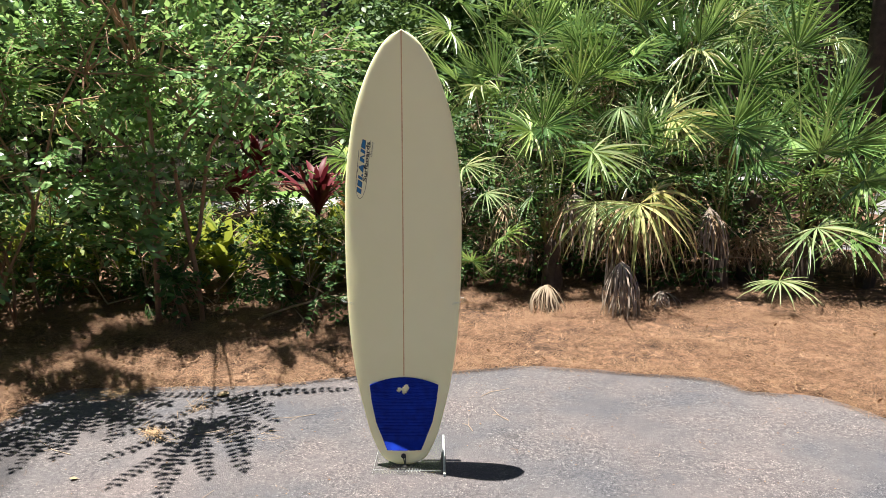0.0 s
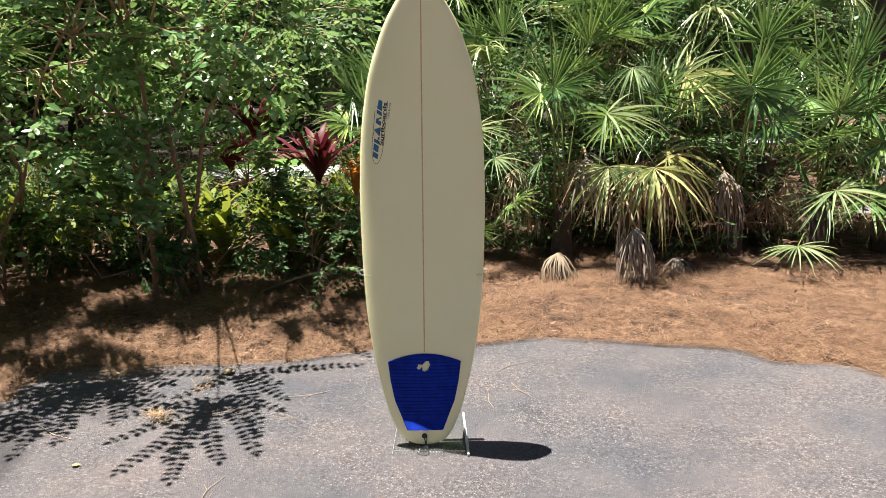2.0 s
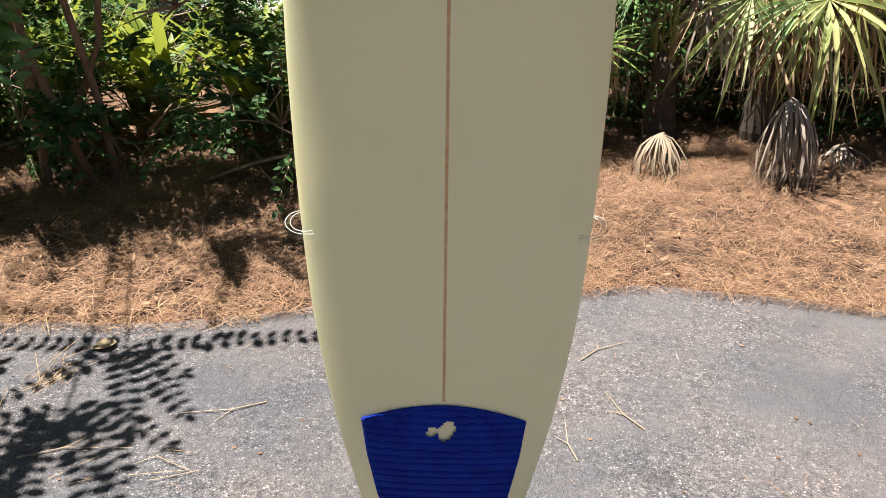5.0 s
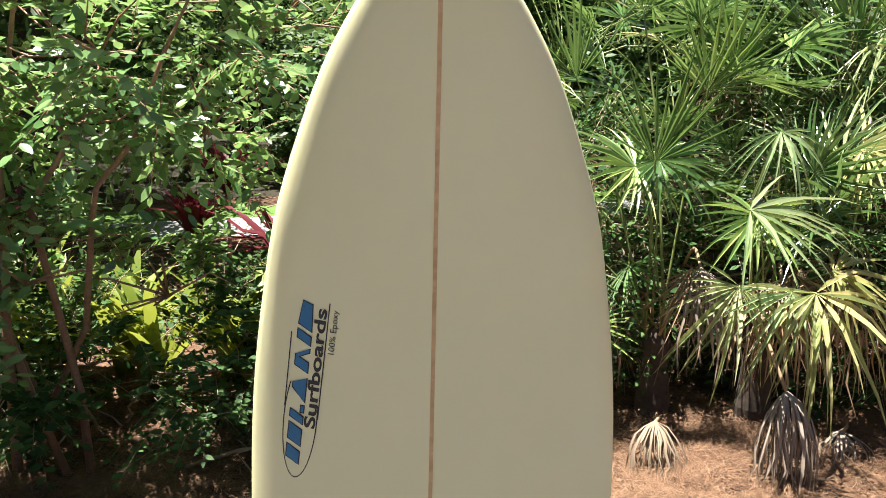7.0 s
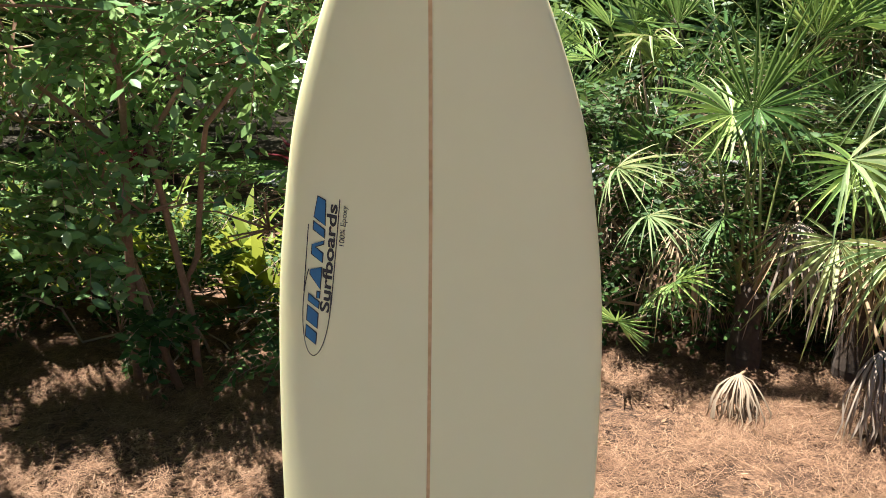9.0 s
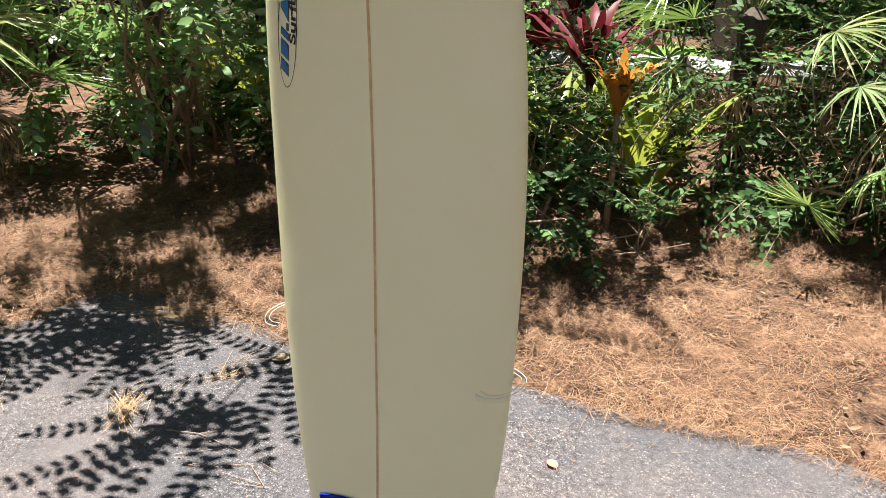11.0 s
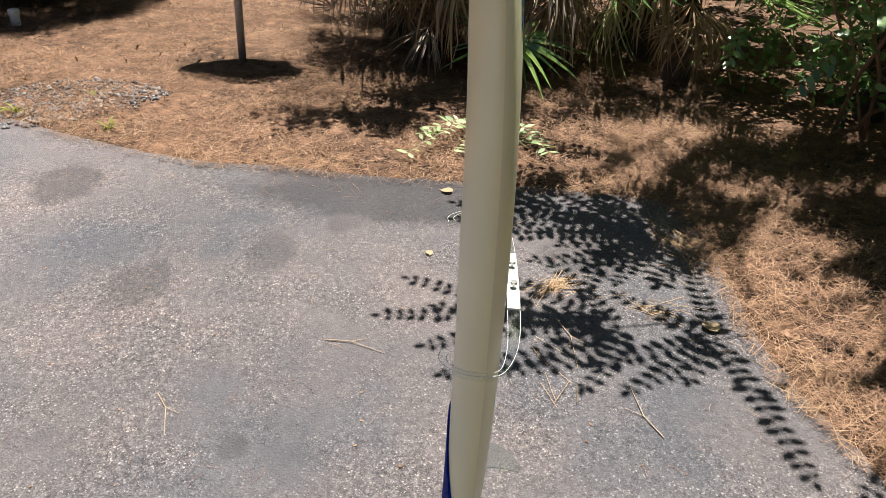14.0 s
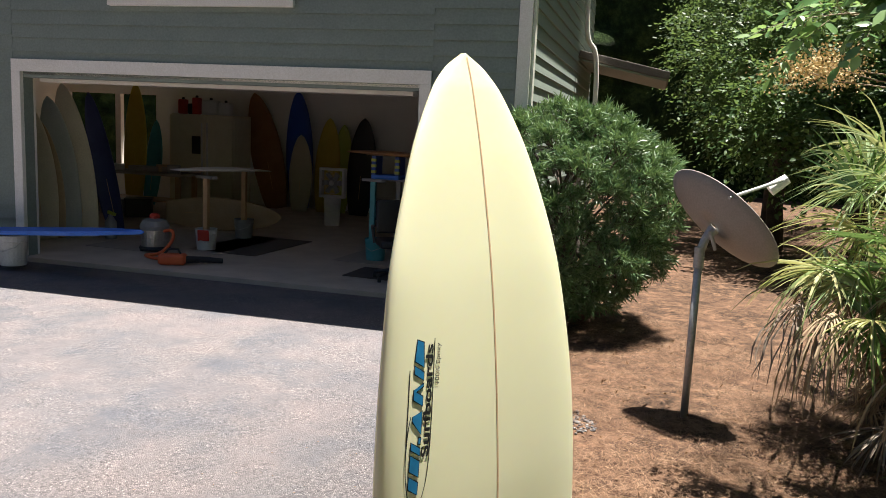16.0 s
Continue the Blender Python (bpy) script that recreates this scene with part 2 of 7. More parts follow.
def to_edge(p):
    """The distance of places to the driveway's edge, below nought on the driveway."""
    p = np.asarray(p, float)[:, :2]
    a, b = poly, np.roll(poly, -1, 0)
    best = np.full(len(p), 1e9)
    inside = np.zeros(len(p), bool)
    for q, r in zip(a, b):
        d = r - q
        t = np.clip(((p - q) @ d) / max(d @ d, 1e-12), 0, 1)
        best = np.minimum(best, np.hypot(*(p - q - t[:, None] * d).T))
        cond = (q[1] > p[:, 1]) != (r[1] > p[:, 1])
        inside ^= cond & (p[:, 0] < (r[0] - q[0]) * (p[:, 1] - q[1]) / (r[1] - q[1] if r[1] != q[1] else 1e-12) + q[0])
    return np.where(inside, -best, best)


def ground_height(p):
    p = np.asarray(p, float)
    d = to_edge(p)
    ramped = np.clip(d / 0.5, 0, 1)
    bumps = np.array([noise.noise((x * 1.3, y * 1.3, 2)) * 0.035 + noise.noise((x * 5, y * 5, 7)) * 0.014 for x, y in p[:, :2]])
    return np.where(d < 0, -0.03, 0.004 + ramped * (0.028 + bumps))


def grid_axis(lo, hi, fine_lo, fine_hi, step):
    inner = np.arange(fine_lo, fine_hi + 1e-6, step)
    left = fine_lo - np.geomspace(0.4, fine_lo - lo, 14)[::-1]
    right = fine_hi + np.geomspace(0.4, hi - fine_hi, 14)
    return np.concatenate([left, inner, right])


gx, gy = grid_axis(-700, 700, -9, 6, 0.1), grid_axis(-700, 700, -3, 9, 0.1)
GX, GY = np.meshgrid(gx, gy)
gp = np.stack([GX.ravel(), GY.ravel()], 1)
near = (np.abs(gp[:, 0]) < 12) & (np.abs(gp[:, 1]) < 12)
gz = np.zeros(len(gp))
gz[near] = ground_height(gp[near])
far_drive = ~near
gz[far_drive] = -0.03
nx, ny = len(gx), len(gy)
ii = (np.arange(ny - 1)[:, None] * nx + np.arange(nx - 1)[None]).ravel()
quads = np.stack([ii, ii + 1, ii + nx + 1, ii + nx], 1)


def ground_material():
    m, nt, b = mat("forest_floor", 0.85, 0.0, 0.2)
    v = coords(nt)
    big, mid, fine = noise_tex(nt, v, 0.9, 5), noise_tex(nt, v, 14, 4), noise_tex(nt, v, 90, 3)
    col = ramp(nt, mid, [(0.36, (0.011, 0.007, 0.005)), (0.5, (0.066, 0.037, 0.024)), (0.7, (0.2, 0.12, 0.075))])
    col = mix(nt, maths(nt, "MULTIPLY", fine, 0.6), col, ramp(nt, fine, [(0.4, (0.01, 0.007, 0.005)), (0.62, (0.285, 0.172, 0.106))]))
    col = mix(nt, ramp(nt, big, [(0.45, (0, 0, 0)), (0.65, (0.5, 0.5, 0.5))]), col, (0.16, 0.092, 0.06))
    col = mix(nt, 0.7, col, mix(nt, 1.0, col, ramp(nt, noise_tex(nt, v, 4.5, 5, 0.7), [(0.36, (0.4, 0.38, 0.37)), (0.62, (1.35, 1.3, 1.22))]), "MULTIPLY"))
    # the lawn begins some way behind the planting
    sep = nt.nodes.new("ShaderNodeSeparateXYZ")
    nt.links.new(v, sep.inputs[0])
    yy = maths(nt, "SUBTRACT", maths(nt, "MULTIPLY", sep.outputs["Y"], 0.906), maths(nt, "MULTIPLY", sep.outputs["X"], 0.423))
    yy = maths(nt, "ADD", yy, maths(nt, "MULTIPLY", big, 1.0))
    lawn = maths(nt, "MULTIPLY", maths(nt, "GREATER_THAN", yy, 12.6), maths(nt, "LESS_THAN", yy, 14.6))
    # beyond the lawn the earth is coloured dark, for shade under the woods
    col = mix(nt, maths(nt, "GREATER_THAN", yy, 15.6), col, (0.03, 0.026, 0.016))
    grass = ramp(nt, fine, [(0.3, (0.05, 0.11, 0.02)), (0.7, (0.15, 0.25, 0.06))])
    nt.links.new(mix(nt, lawn, col, grass), b.inputs["Base Color"])
    bump(nt, b, maths(nt, "ADD", mid, fine), 0.7, 0.03)
    return m


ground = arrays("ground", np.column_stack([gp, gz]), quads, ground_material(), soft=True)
tagged(ground, "brown pine-straw covered earth around the driveway, lawn beyond", "ground", kind="structure")


def asphalt_material():
    m, nt, b = mat("asphalt", 0.85, 0.0, 0.3)
    v = coords(nt)

    def chips(scale):
        """Random tone for each stone, and the distance from its middle."""
        n = node(nt, "ShaderNodeTexVoronoi", Scale=scale)
        nt.links.new(v, n.inputs["Vector"])
        sep = nt.nodes.new("ShaderNodeSeparateColor")
        nt.links.new(n.outputs["Color"], sep.inputs[0])
        return sep.outputs[0], n.outputs["Distance"]

    big, mid, fine = noise_tex(nt, v, 0.7, 5), noise_tex(nt, v, 7, 4), noise_tex(nt, v, 220, 2)
    base = ramp(nt, big, [(0.34, (0.09, 0.092, 0.102)), (0.66, (0.15, 0.143, 0.146))])
    base = mix(nt, 0.35, base, ramp(nt, mid, [(0.3, (0.078, 0.077, 0.083)), (0.7, (0.158, 0.151, 0.152))]))
    tone, far = chips(135.0)
    tone2, far2 = chips(290.0)
    stone = ramp(nt, tone, [(0.0, (0.03, 0.03, 0.032)), (0.4, (0.092, 0.088, 0.093)), (0.8, (0.16, 0.153, 0.157)), (0.93, (0.25, 0.24, 0.235))])
    stone = mix(nt, 0.45, stone, ramp(nt, tone2, [(0.0, (0.026, 0.026, 0.029)), (0.6, (0.127, 0.122, 0.126)), (1.0, (0.3, 0.29, 0.28))]))
    # worn patches where the binder has gone and the stones stand bare
    worn = ramp(nt, noise_tex(nt, v, 1.5, 7, 0.68), [(0.4, (0, 0, 0)), (0.58, (1, 1, 1))])
    col = mix(nt, maths(nt, "ADD", maths(nt, "MULTIPLY", worn, 0.75), 0.12), base, stone)
    bright = maths(nt, "MULTIPLY", maths(nt, "GREATER_THAN", tone, 0.945), maths(nt, "LESS_THAN", far, 0.42))
    bright2 = maths(nt, "MULTIPLY", maths(nt, "GREATER_THAN", tone2, 0.94), maths(nt, "LESS_THAN", far2, 0.5))
    bright = maths(nt, "MAXIMUM", bright, maths(nt, "MULTIPLY", bright2, 0.75))
    bright = maths(nt, "MULTIPLY", bright, maths(nt, "ADD", maths(nt, "MULTIPLY", worn, 0.75), 0.15))
    mott = noise_tex(nt, v, 38.0, 4, 0.7)
    col = mix(nt, maths(nt, "ADD", maths(nt, "MULTIPLY", worn, 0.5), 0.15), col, mix(nt, 1.0, col, ramp(nt, mott, [(0.36, (0.45, 0.44, 0.46)), (0.64, (1.5, 1.47, 1.45))]), "MULTIPLY"))
    col = mix(nt, maths(nt, "MULTIPLY", bright, 0.75), col, (0.46, 0.44, 0.41))
    col = mix(nt, 1.0, col, (0.92, 0.92, 0.93), "MULTIPLY")
    # broad patches: bluish sealed film against greyer bare stone
    col = mix(nt, 1.0, col, ramp(nt, noise_tex(nt, v, 1.1, 6, 0.62), [(0.36, (0.76, 0.79, 0.86)), (0.5, (1.0, 0.98, 0.98)), (0.64, (1.2, 1.14, 1.1))]), "MULTIPLY")
    # gradually paler towards the house, by up to 1.65 times
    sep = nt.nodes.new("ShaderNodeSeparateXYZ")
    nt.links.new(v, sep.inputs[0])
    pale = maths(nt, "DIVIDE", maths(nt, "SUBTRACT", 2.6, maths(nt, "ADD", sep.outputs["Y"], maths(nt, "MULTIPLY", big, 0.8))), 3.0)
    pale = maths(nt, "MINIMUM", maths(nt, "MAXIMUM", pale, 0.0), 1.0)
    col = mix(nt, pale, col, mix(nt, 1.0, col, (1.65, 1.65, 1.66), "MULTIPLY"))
    crack = node(nt, "ShaderNodeTexVoronoi", Scale=8.0)
    crack.feature = "DISTANCE_TO_EDGE"
    wv = nt.nodes.new("ShaderNodeVectorMath")
    wv.operation = "ADD"
    nt.links.new(v, wv.inputs[0])
    wn3 = node(nt, "ShaderNodeTexNoise", Scale=14.0, Detail=5.0)
    nt.links.new(v, wn3.inputs["Vector"])
    ws = nt.nodes.new("ShaderNodeVectorMath")
    ws.operation = "SCALE"
    ws.inputs["Scale"].default_value = 0.16
    nt.links.new(wn3.outputs["Color"], ws.inputs[0])
    nt.links.new(ws.outputs[0], wv.inputs[1])
    nt.links.new(wv.outputs[0], crack.inputs["Vector"])
    line = maths(nt, "LESS_THAN", crack.outputs["Distance"], 0.008)
    line = maths(nt, "MULTIPLY", line, maths(nt, "GREATER_THAN", noise_tex(nt, v, 9.0, 3), 0.57))
    col = mix(nt, maths(nt, "MULTIPLY", line, 0.6), col, (0.025, 0.024, 0.025))
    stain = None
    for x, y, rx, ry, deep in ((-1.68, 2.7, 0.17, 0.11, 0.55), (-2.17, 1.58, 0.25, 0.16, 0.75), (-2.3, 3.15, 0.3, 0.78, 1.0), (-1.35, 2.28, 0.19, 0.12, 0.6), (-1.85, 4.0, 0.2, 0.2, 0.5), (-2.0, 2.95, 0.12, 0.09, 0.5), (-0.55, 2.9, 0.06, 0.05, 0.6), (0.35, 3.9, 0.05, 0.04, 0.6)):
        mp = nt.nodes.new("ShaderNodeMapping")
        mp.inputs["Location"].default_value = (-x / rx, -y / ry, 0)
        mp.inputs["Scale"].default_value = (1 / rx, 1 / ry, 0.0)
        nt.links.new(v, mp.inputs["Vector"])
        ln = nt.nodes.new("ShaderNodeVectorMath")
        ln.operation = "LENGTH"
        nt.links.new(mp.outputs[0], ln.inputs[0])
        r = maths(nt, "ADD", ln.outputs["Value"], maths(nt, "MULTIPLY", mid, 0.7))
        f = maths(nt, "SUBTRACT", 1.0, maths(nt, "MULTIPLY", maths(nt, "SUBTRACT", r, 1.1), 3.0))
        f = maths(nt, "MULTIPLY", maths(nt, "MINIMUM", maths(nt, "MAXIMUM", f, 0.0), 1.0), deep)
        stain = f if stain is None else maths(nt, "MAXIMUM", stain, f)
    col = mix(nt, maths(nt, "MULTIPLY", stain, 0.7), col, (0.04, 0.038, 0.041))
    dust = ramp(nt, noise_tex(nt, v, 1.7, 6), [(0.5, (0, 0, 0)), (0.72, (0.4, 0.4, 0.4))])
    col = mix(nt, maths(nt, "MULTIPLY", dust, 0.6), col, (0.17, 0.16, 0.16))
    tint = ramp(nt, noise_tex(nt, v, 1.1, 5, 0.6), [(0.4, (0, 0, 0)), (0.65, (0.45, 0.45, 0.45))])
    col = mix(nt, tint, col, mix(nt, 1.0, col, (1.1, 0.96, 0.95), "MULTIPLY"))
    nt.links.new(col, b.inputs["Base Color"])
    bump(nt, b, maths(nt, "ADD", maths(nt, "MULTIPLY", maths(nt, "ADD", far, maths(nt, "MULTIPLY", far2, 0.6)), 1.2), fine), 0.9, 0.008)
    return m


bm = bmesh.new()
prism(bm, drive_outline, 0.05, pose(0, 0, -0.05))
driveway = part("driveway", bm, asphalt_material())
tagged(driveway, "weathered grey asphalt driveway with pale stone chips and dark stains", "driveway", kind="structure")


# ---- plants ----
def leaf_arrays(base, along, normal, length, width, fold=0.12, curl=0.15):
    """Oval leaves folded along a midrib: 7 places and 6 triangles each."""
    along = along / np.linalg.norm(along, axis=1, keepdims=True)
    side = np.cross(along, normal)
    side /= np.linalg.norm(side, axis=1, keepdims=True) + 1e-9
    up = np.cross(side, along)
    L, W = length[:, None], width[:, None]
    mid = base + along * L * 0.48 - up * W * fold
    tip = base + along * L - up * L * curl
    a, b = [base + along * L * 0.25 + side * W * k for k in (0.42, -0.42)]
    c, d = [base + along * L * 0.62 + side * W * k - up * L * curl * 0.35 for k in (0.45, -0.45)]
    v = np.stack([base, a, c, tip, d, b, mid], 1).reshape(-1, 3)
    k = np.arange(len(base))[:, None] * 7
    f = np.concatenate([k + [[i, 6, j]] for i, j in ((0, 1), (1, 2), (2, 3), (3, 4), (4, 5), (5, 0))])
    return v, f


def unit(v):
    return v / (np.linalg.norm(v, axis=-1, keepdims=True) + 1e-9)


def sprays(rng, base, way, length, leaves, leaf_len, leaf_wid, droop=0.25):
    """Twigs with leaves on both sides. Gives leaf places, leaf triangles, twig places, twig quads."""
    n = len(base)
    way = unit(way)
    s = (np.arange(leaves) + 1.0) / leaves
    side = unit(np.cross(way, np.array([0, 0, 1.0]) + rng.normal(0, 0.25, (n, 3))))
    length = length * rng.uniform(0.7, 1.25, n)
    pos = base[:, None] + way[:, None] * (s * 1.0)[None, :, None] * length[:, None, None]
    pos[:, :, 2] -= droop * (s ** 2)[None] * length[:, None]
    sign = np.where(np.arange(leaves) % 2 == 0, 1.0, -1.0)
    out = way[:, None] * 0.55 + side[:, None] * sign[None, :, None] + rng.normal(0, 0.22, (n, leaves, 3))
    out[:, :, 2] -= 0.15
    out[:, -1] = way
    nrm = np.array([0, 0, 0.8]) + way[:, None] * 0.55 + rng.normal(0, 0.42, (n, leaves, 3))
    ll = leaf_len * rng.uniform(0.65, 1.2, (n, leaves))
    v, f = leaf_arrays(pos.reshape(-1, 3), out.reshape(-1, 3), nrm.reshape(-1, 3), ll.ravel(), (ll * leaf_wid).ravel())
    knots = np.array([0, 0.5, 1.0])
    tp = base[:, None] + way[:, None] * knots[None, :, None] * length[:, None, None]
    tp[:, :, 2] -= droop * (knots ** 2)[None] * length[:, None]
    up = unit(np.cross(side, way))
    r = 0.0022 * np.array([1.3, 1.0, 0.4])
    ring = [side * math.cos(a) + up * math.sin(a) for a in (0, 2.094, 4.189)]
    tv = np.stack([np.stack([tp[:, i] + ring[j] * r[i] for j in range(3)], 1) for i in range(3)], 1).reshape(-1, 3)
    k = np.arange(n)[:, None] * 9
    tf = np.concatenate([k + [[i * 3 + j, i * 3 + (j + 1) % 3, i * 3 + 3 + (j + 1) % 3, i * 3 + 3 + j]] for i in range(2) for j in range(3)])
    return v, f, tv, tf


def blob_points(rng, blobs, total, tuft=0.16):
    """Places near the skin of some rounded clumps, with the way outwards."""
    vol = np.array([b[3] * b[4] * b[5] for b in blobs]) ** 0.75
    counts = (vol / vol.sum() * total).astype(int)
    pts, outs = [], []
    for (x, y, z, a, b, c), n in zip(blobs, counts):
        # twigs grow in tufts, with gaps between them
        tufts = max(1, n // 9)
        which = rng.integers(0, tufts, n)
        d = unit(unit(rng.normal(0, 1, (tufts, 3)))[which] + rng.normal(0, tuft, (n, 3)))
        r = rng.uniform(0.3, 1.0, tufts)[which] ** 0.5 * rng.uniform(0.85, 1.1, n)
        r *= 1 + 0.18 * np.sin(d[:, 0] * 5 + x) * np.sin(d[:, 1] * 6 + y)
        pts.append(np.array([x, y, z]) + d * r[:, None] * np.array([a, b, c]))
        outs.append(d)
    return np.concatenate(pts), np.concatenate(outs)


def stems(bm, rng, foot, tops, r0, wander=0.12, n=7):
    """Bent, tapering stems from a foot to each top."""
    for top in tops:
        a, b = Vector(foot), Vector(top)
        pts = []
        for k in range(9):
            t = k / 8
            p = a.lerp(b, t) + Vector(rng.normal(0, wander, 3)) * math.sin(math.pi * t) * 0.6
            p.z += (b.z - a.z) * 0.12 * math.sin(math.pi * t)
            pts.append(p)
        tube(bm, pts, [r0 * (1 - 0.72 * k / 8) for k in range(9)], n)
    return bm


def shrub(name, label, foot, blobs, count, leaf, seed, tops=None, feet=0.2, leaves=13, length=0.36, leaf_len=0.085, leaf_wid=0.48, r0=0.026, bark="bark_pale", category="shrub", up=0.35):
    rng = np.random.default_rng(seed)
    ob = thing(name, pose(*foot), label, category)
    f = np.array(foot)
    pts, outs = blob_points(rng, blobs, count)
    keep = pts[:, 2] > 0.12
    pts, outs = pts[keep], outs[keep]
    way = outs + rng.normal(0, 0.5, outs.shape) + np.array([0, 0, up])
    v, fa, tv, tf = sprays(rng, pts - f, way, length, leaves, leaf_len, leaf_wid)
    if tops is None:
        tops = [(b[0], b[1], b[2] + b[5] * 0.4) for b in blobs]
    bm = bmesh.new()
    for top in tops:
        stems(bm, rng, (rng.normal(0, feet), rng.normal(0, feet * 0.7), -0.05), [tuple(np.array(top) - f)], r0 * rng.uniform(0.55, 1.1))
    part("trunk", bm, M[bark], ob, soft=True)
    # limbs from inside the clumps out to the twigs
    bm = bmesh.new()
    for b in blobs:
        c = Vector((b[0], b[1], b[2] - b[5] * 0.3)) - Vector(foot)
        for k in range(9):
            d = Vector(unit(rng.normal(0, 1, 3) + np.array([0, 0, 0.5])))
            e = c + Vector((d.x * b[3], d.y * b[4], d.z * b[5] + b[5] * 0.25)) * 0.85
            tube(bm, [c, c.lerp(e, 0.5) + Vector(rng.normal(0, 0.05, 3)), e], [r0 * 0.35, r0 * 0.24, r0 * 0.1], 5)
    part("limb", bm, M[bark], ob, soft=True)["kind"] = "stuff"
    arrays("twig", tv, tf, M[bark], ob)["kind"] = "stuff"
    crown = arrays("crown", v, fa, M[leaf], ob)
    crown["kind"] = "stuff"
    return ob


def fan_blade(name, seed, n=26, spread=290, R=0.58, cup=0.12, droop=0.22, join=0.36, wild=0.06):
    """A palm fan: folded segments that part towards their tips. It lies in x, y with its stalk at the origin, pointing to y."""
    rng = np.random.default_rng(seed)
    v, f = [], []
    da = radians(spread) / n
    for i in range(n):
        a = (i + 0.5) * da - radians(spread) / 2 + rng.normal(0, wild * 0.5)
        far = R * (1.0 - 0.22 * (abs(a) / radians(spread / 2)) ** 2) * rng.uniform(0.74, 1.1)
        lost = rng.uniform() < 0.09
        dr = droop * rng.uniform(0.6, 1.6)
        if lost:
            continue
        d, s = np.array([math.sin(a), math.cos(a), 0]), np.array([math.cos(a), -math.sin(a), 0])
        k0 = len(v)
        twist = rng.normal(0, wild)
        for t, wk in ((0.02, 1.0), (join, 1.0), (join + 0.2, 0.72), (0.78, 0.42), (1.0, 0.0)):
            r = far * t
            half = math.tan(da / 2) * far * min(t, join) * wk * 1.02
            z = cup * r - dr * far * t ** 2.6 + twist * r
            c = d * r + s * twist * r * 0.4
            back = -0.1 * r * (abs(a) / 2.5) ** 2
            if wk == 0:
                v.append(c + np.array([0, 0, z + back]))
            else:
                lift = half * 0.55
                v += [c - s * half + np.array([0, 0, z + lift + back]), c + np.array([0, 0, z - lift + back]), c + s * half + np.array([0, 0, z + lift + back])]
        for ring in range(3):
            o = k0 + ring * 3
            for c0 in (0, 1):
                f += [(o + c0, o + c0 + 1, o + c0 + 4), (o + c0, o + c0 + 4, o + c0 + 3)]
        o = k0 + 9
        f += [(o, o + 1, o + 3), (o + 1, o + 2, o + 3)]
    mesh = bpy.data.meshes.new(name)
    mesh.from_pydata([tuple(p) for p in v], [], f)
    return mesh


FANS = {}
for kind, settings in (("green", [dict(seed=1), dict(seed=2, n=28, spread=310, R=0.62, droop=0.15), dict(seed=3, n=24, spread=250, R=0.55, droop=0.4, cup=0.2)]),
                       ("stiff", [dict(seed=4, n=24, spread=230, R=0.62, cup=0.35, droop=0.05, join=0.36, wild=0.07), dict(seed=5, n=26, spread=260, R=0.6, cup=0.3, droop=0.04, join=0.34, wild=0.07)]),
                       ("upright", [dict(seed=14, n=21, spread=150, R=0.66, cup=0.1, droop=0.06, join=0.34, wild=0.07), dict(seed=15, n=19, spread=120, R=0.68, cup=0.15, droop=0.1, join=0.32, wild=0.09)]),
                       ("pale", [dict(seed=16, n=22, spread=215, R=0.58, cup=0.1, droop=0.22, join=0.28, wild=0.1), dict(seed=17, n=19, spread=180, R=0.6, cup=0.05, droop=0.35, join=0.26, wild=0.13)]),
                       ("old", [dict(seed=6, n=22, spread=230, R=0.6, droop=0.55, wild=0.14, cup=0.1, join=0.3), dict(seed=7, n=20, spread=200, R=0.6, droop=0.75, wild=0.18, cup=0.05, join=0.28)]),
                       ("dead", [dict(seed=8, n=22, spread=150, R=0.5, droop=0.5, wild=0.22, cup=0.3, join=0.3), dict(seed=9, n=20, spread=120, R=0.55, droop=0.35, wild=0.25, cup=0.35, join=0.25)])):
    for st in settings:
        mesh = fan_blade("frond", **st)
        mesh.materials.append(M[{"green": "palm", "stiff": "palm", "upright": "palm", "pale": "palm_old", "old": "palm_old", "dead": "palm_dead"}[kind]])
        FANS.setdefault(kind, []).append(mesh)
GREY = fan_blade("frond", seed=12, n=17, spread=80, R=0.52, droop=0.3, wild=0.24, cup=0.3, join=0.5)
GREY.materials.append(M["palm_grey"])


def frond(palm, rng, foot, hub, way, normal, kind, scale=1.0, mesh=None, stalk=0.007):
    """A fan at hub that points to way and faces normal, on a stalk from foot; all in the palm's frame."""
    way, normal = Vector(way).normalized(), Vector(normal)
    x = way.cross(normal).normalized()
    z = x.cross(way)
    m = Matrix((x, way, z)).transposed().to_4x4()
    mesh = mesh or FANS[kind][rng.integers(len(FANS[kind]))]
    blade = new("frond", mesh)
    blade.parent = palm
    blade.matrix_basis = Matrix.Translation(hub) @ m @ Matrix.Diagonal((scale, scale, scale, 1))
    inv = blade.matrix_basis.inverted()
    a, b = Vector(foot), Vector(hub)
    mid = a.lerp(b, 0.55) + Vector((0, 0, 0.12 * (b - a).length))
    bm = tube(bmesh.new(), [inv @ p for p in (a, a.lerp(mid, 0.5) + Vector((0, 0, 0.03)), mid, b, b + way * 0.03)], [stalk * 1.6, stalk * 1.3, stalk, stalk * 0.8, stalk * 0.5], 5)
    part("petiole", bm, M["palm_dead"] if kind == "dead" else M["petiole"], blade, soft=True)
    return blade


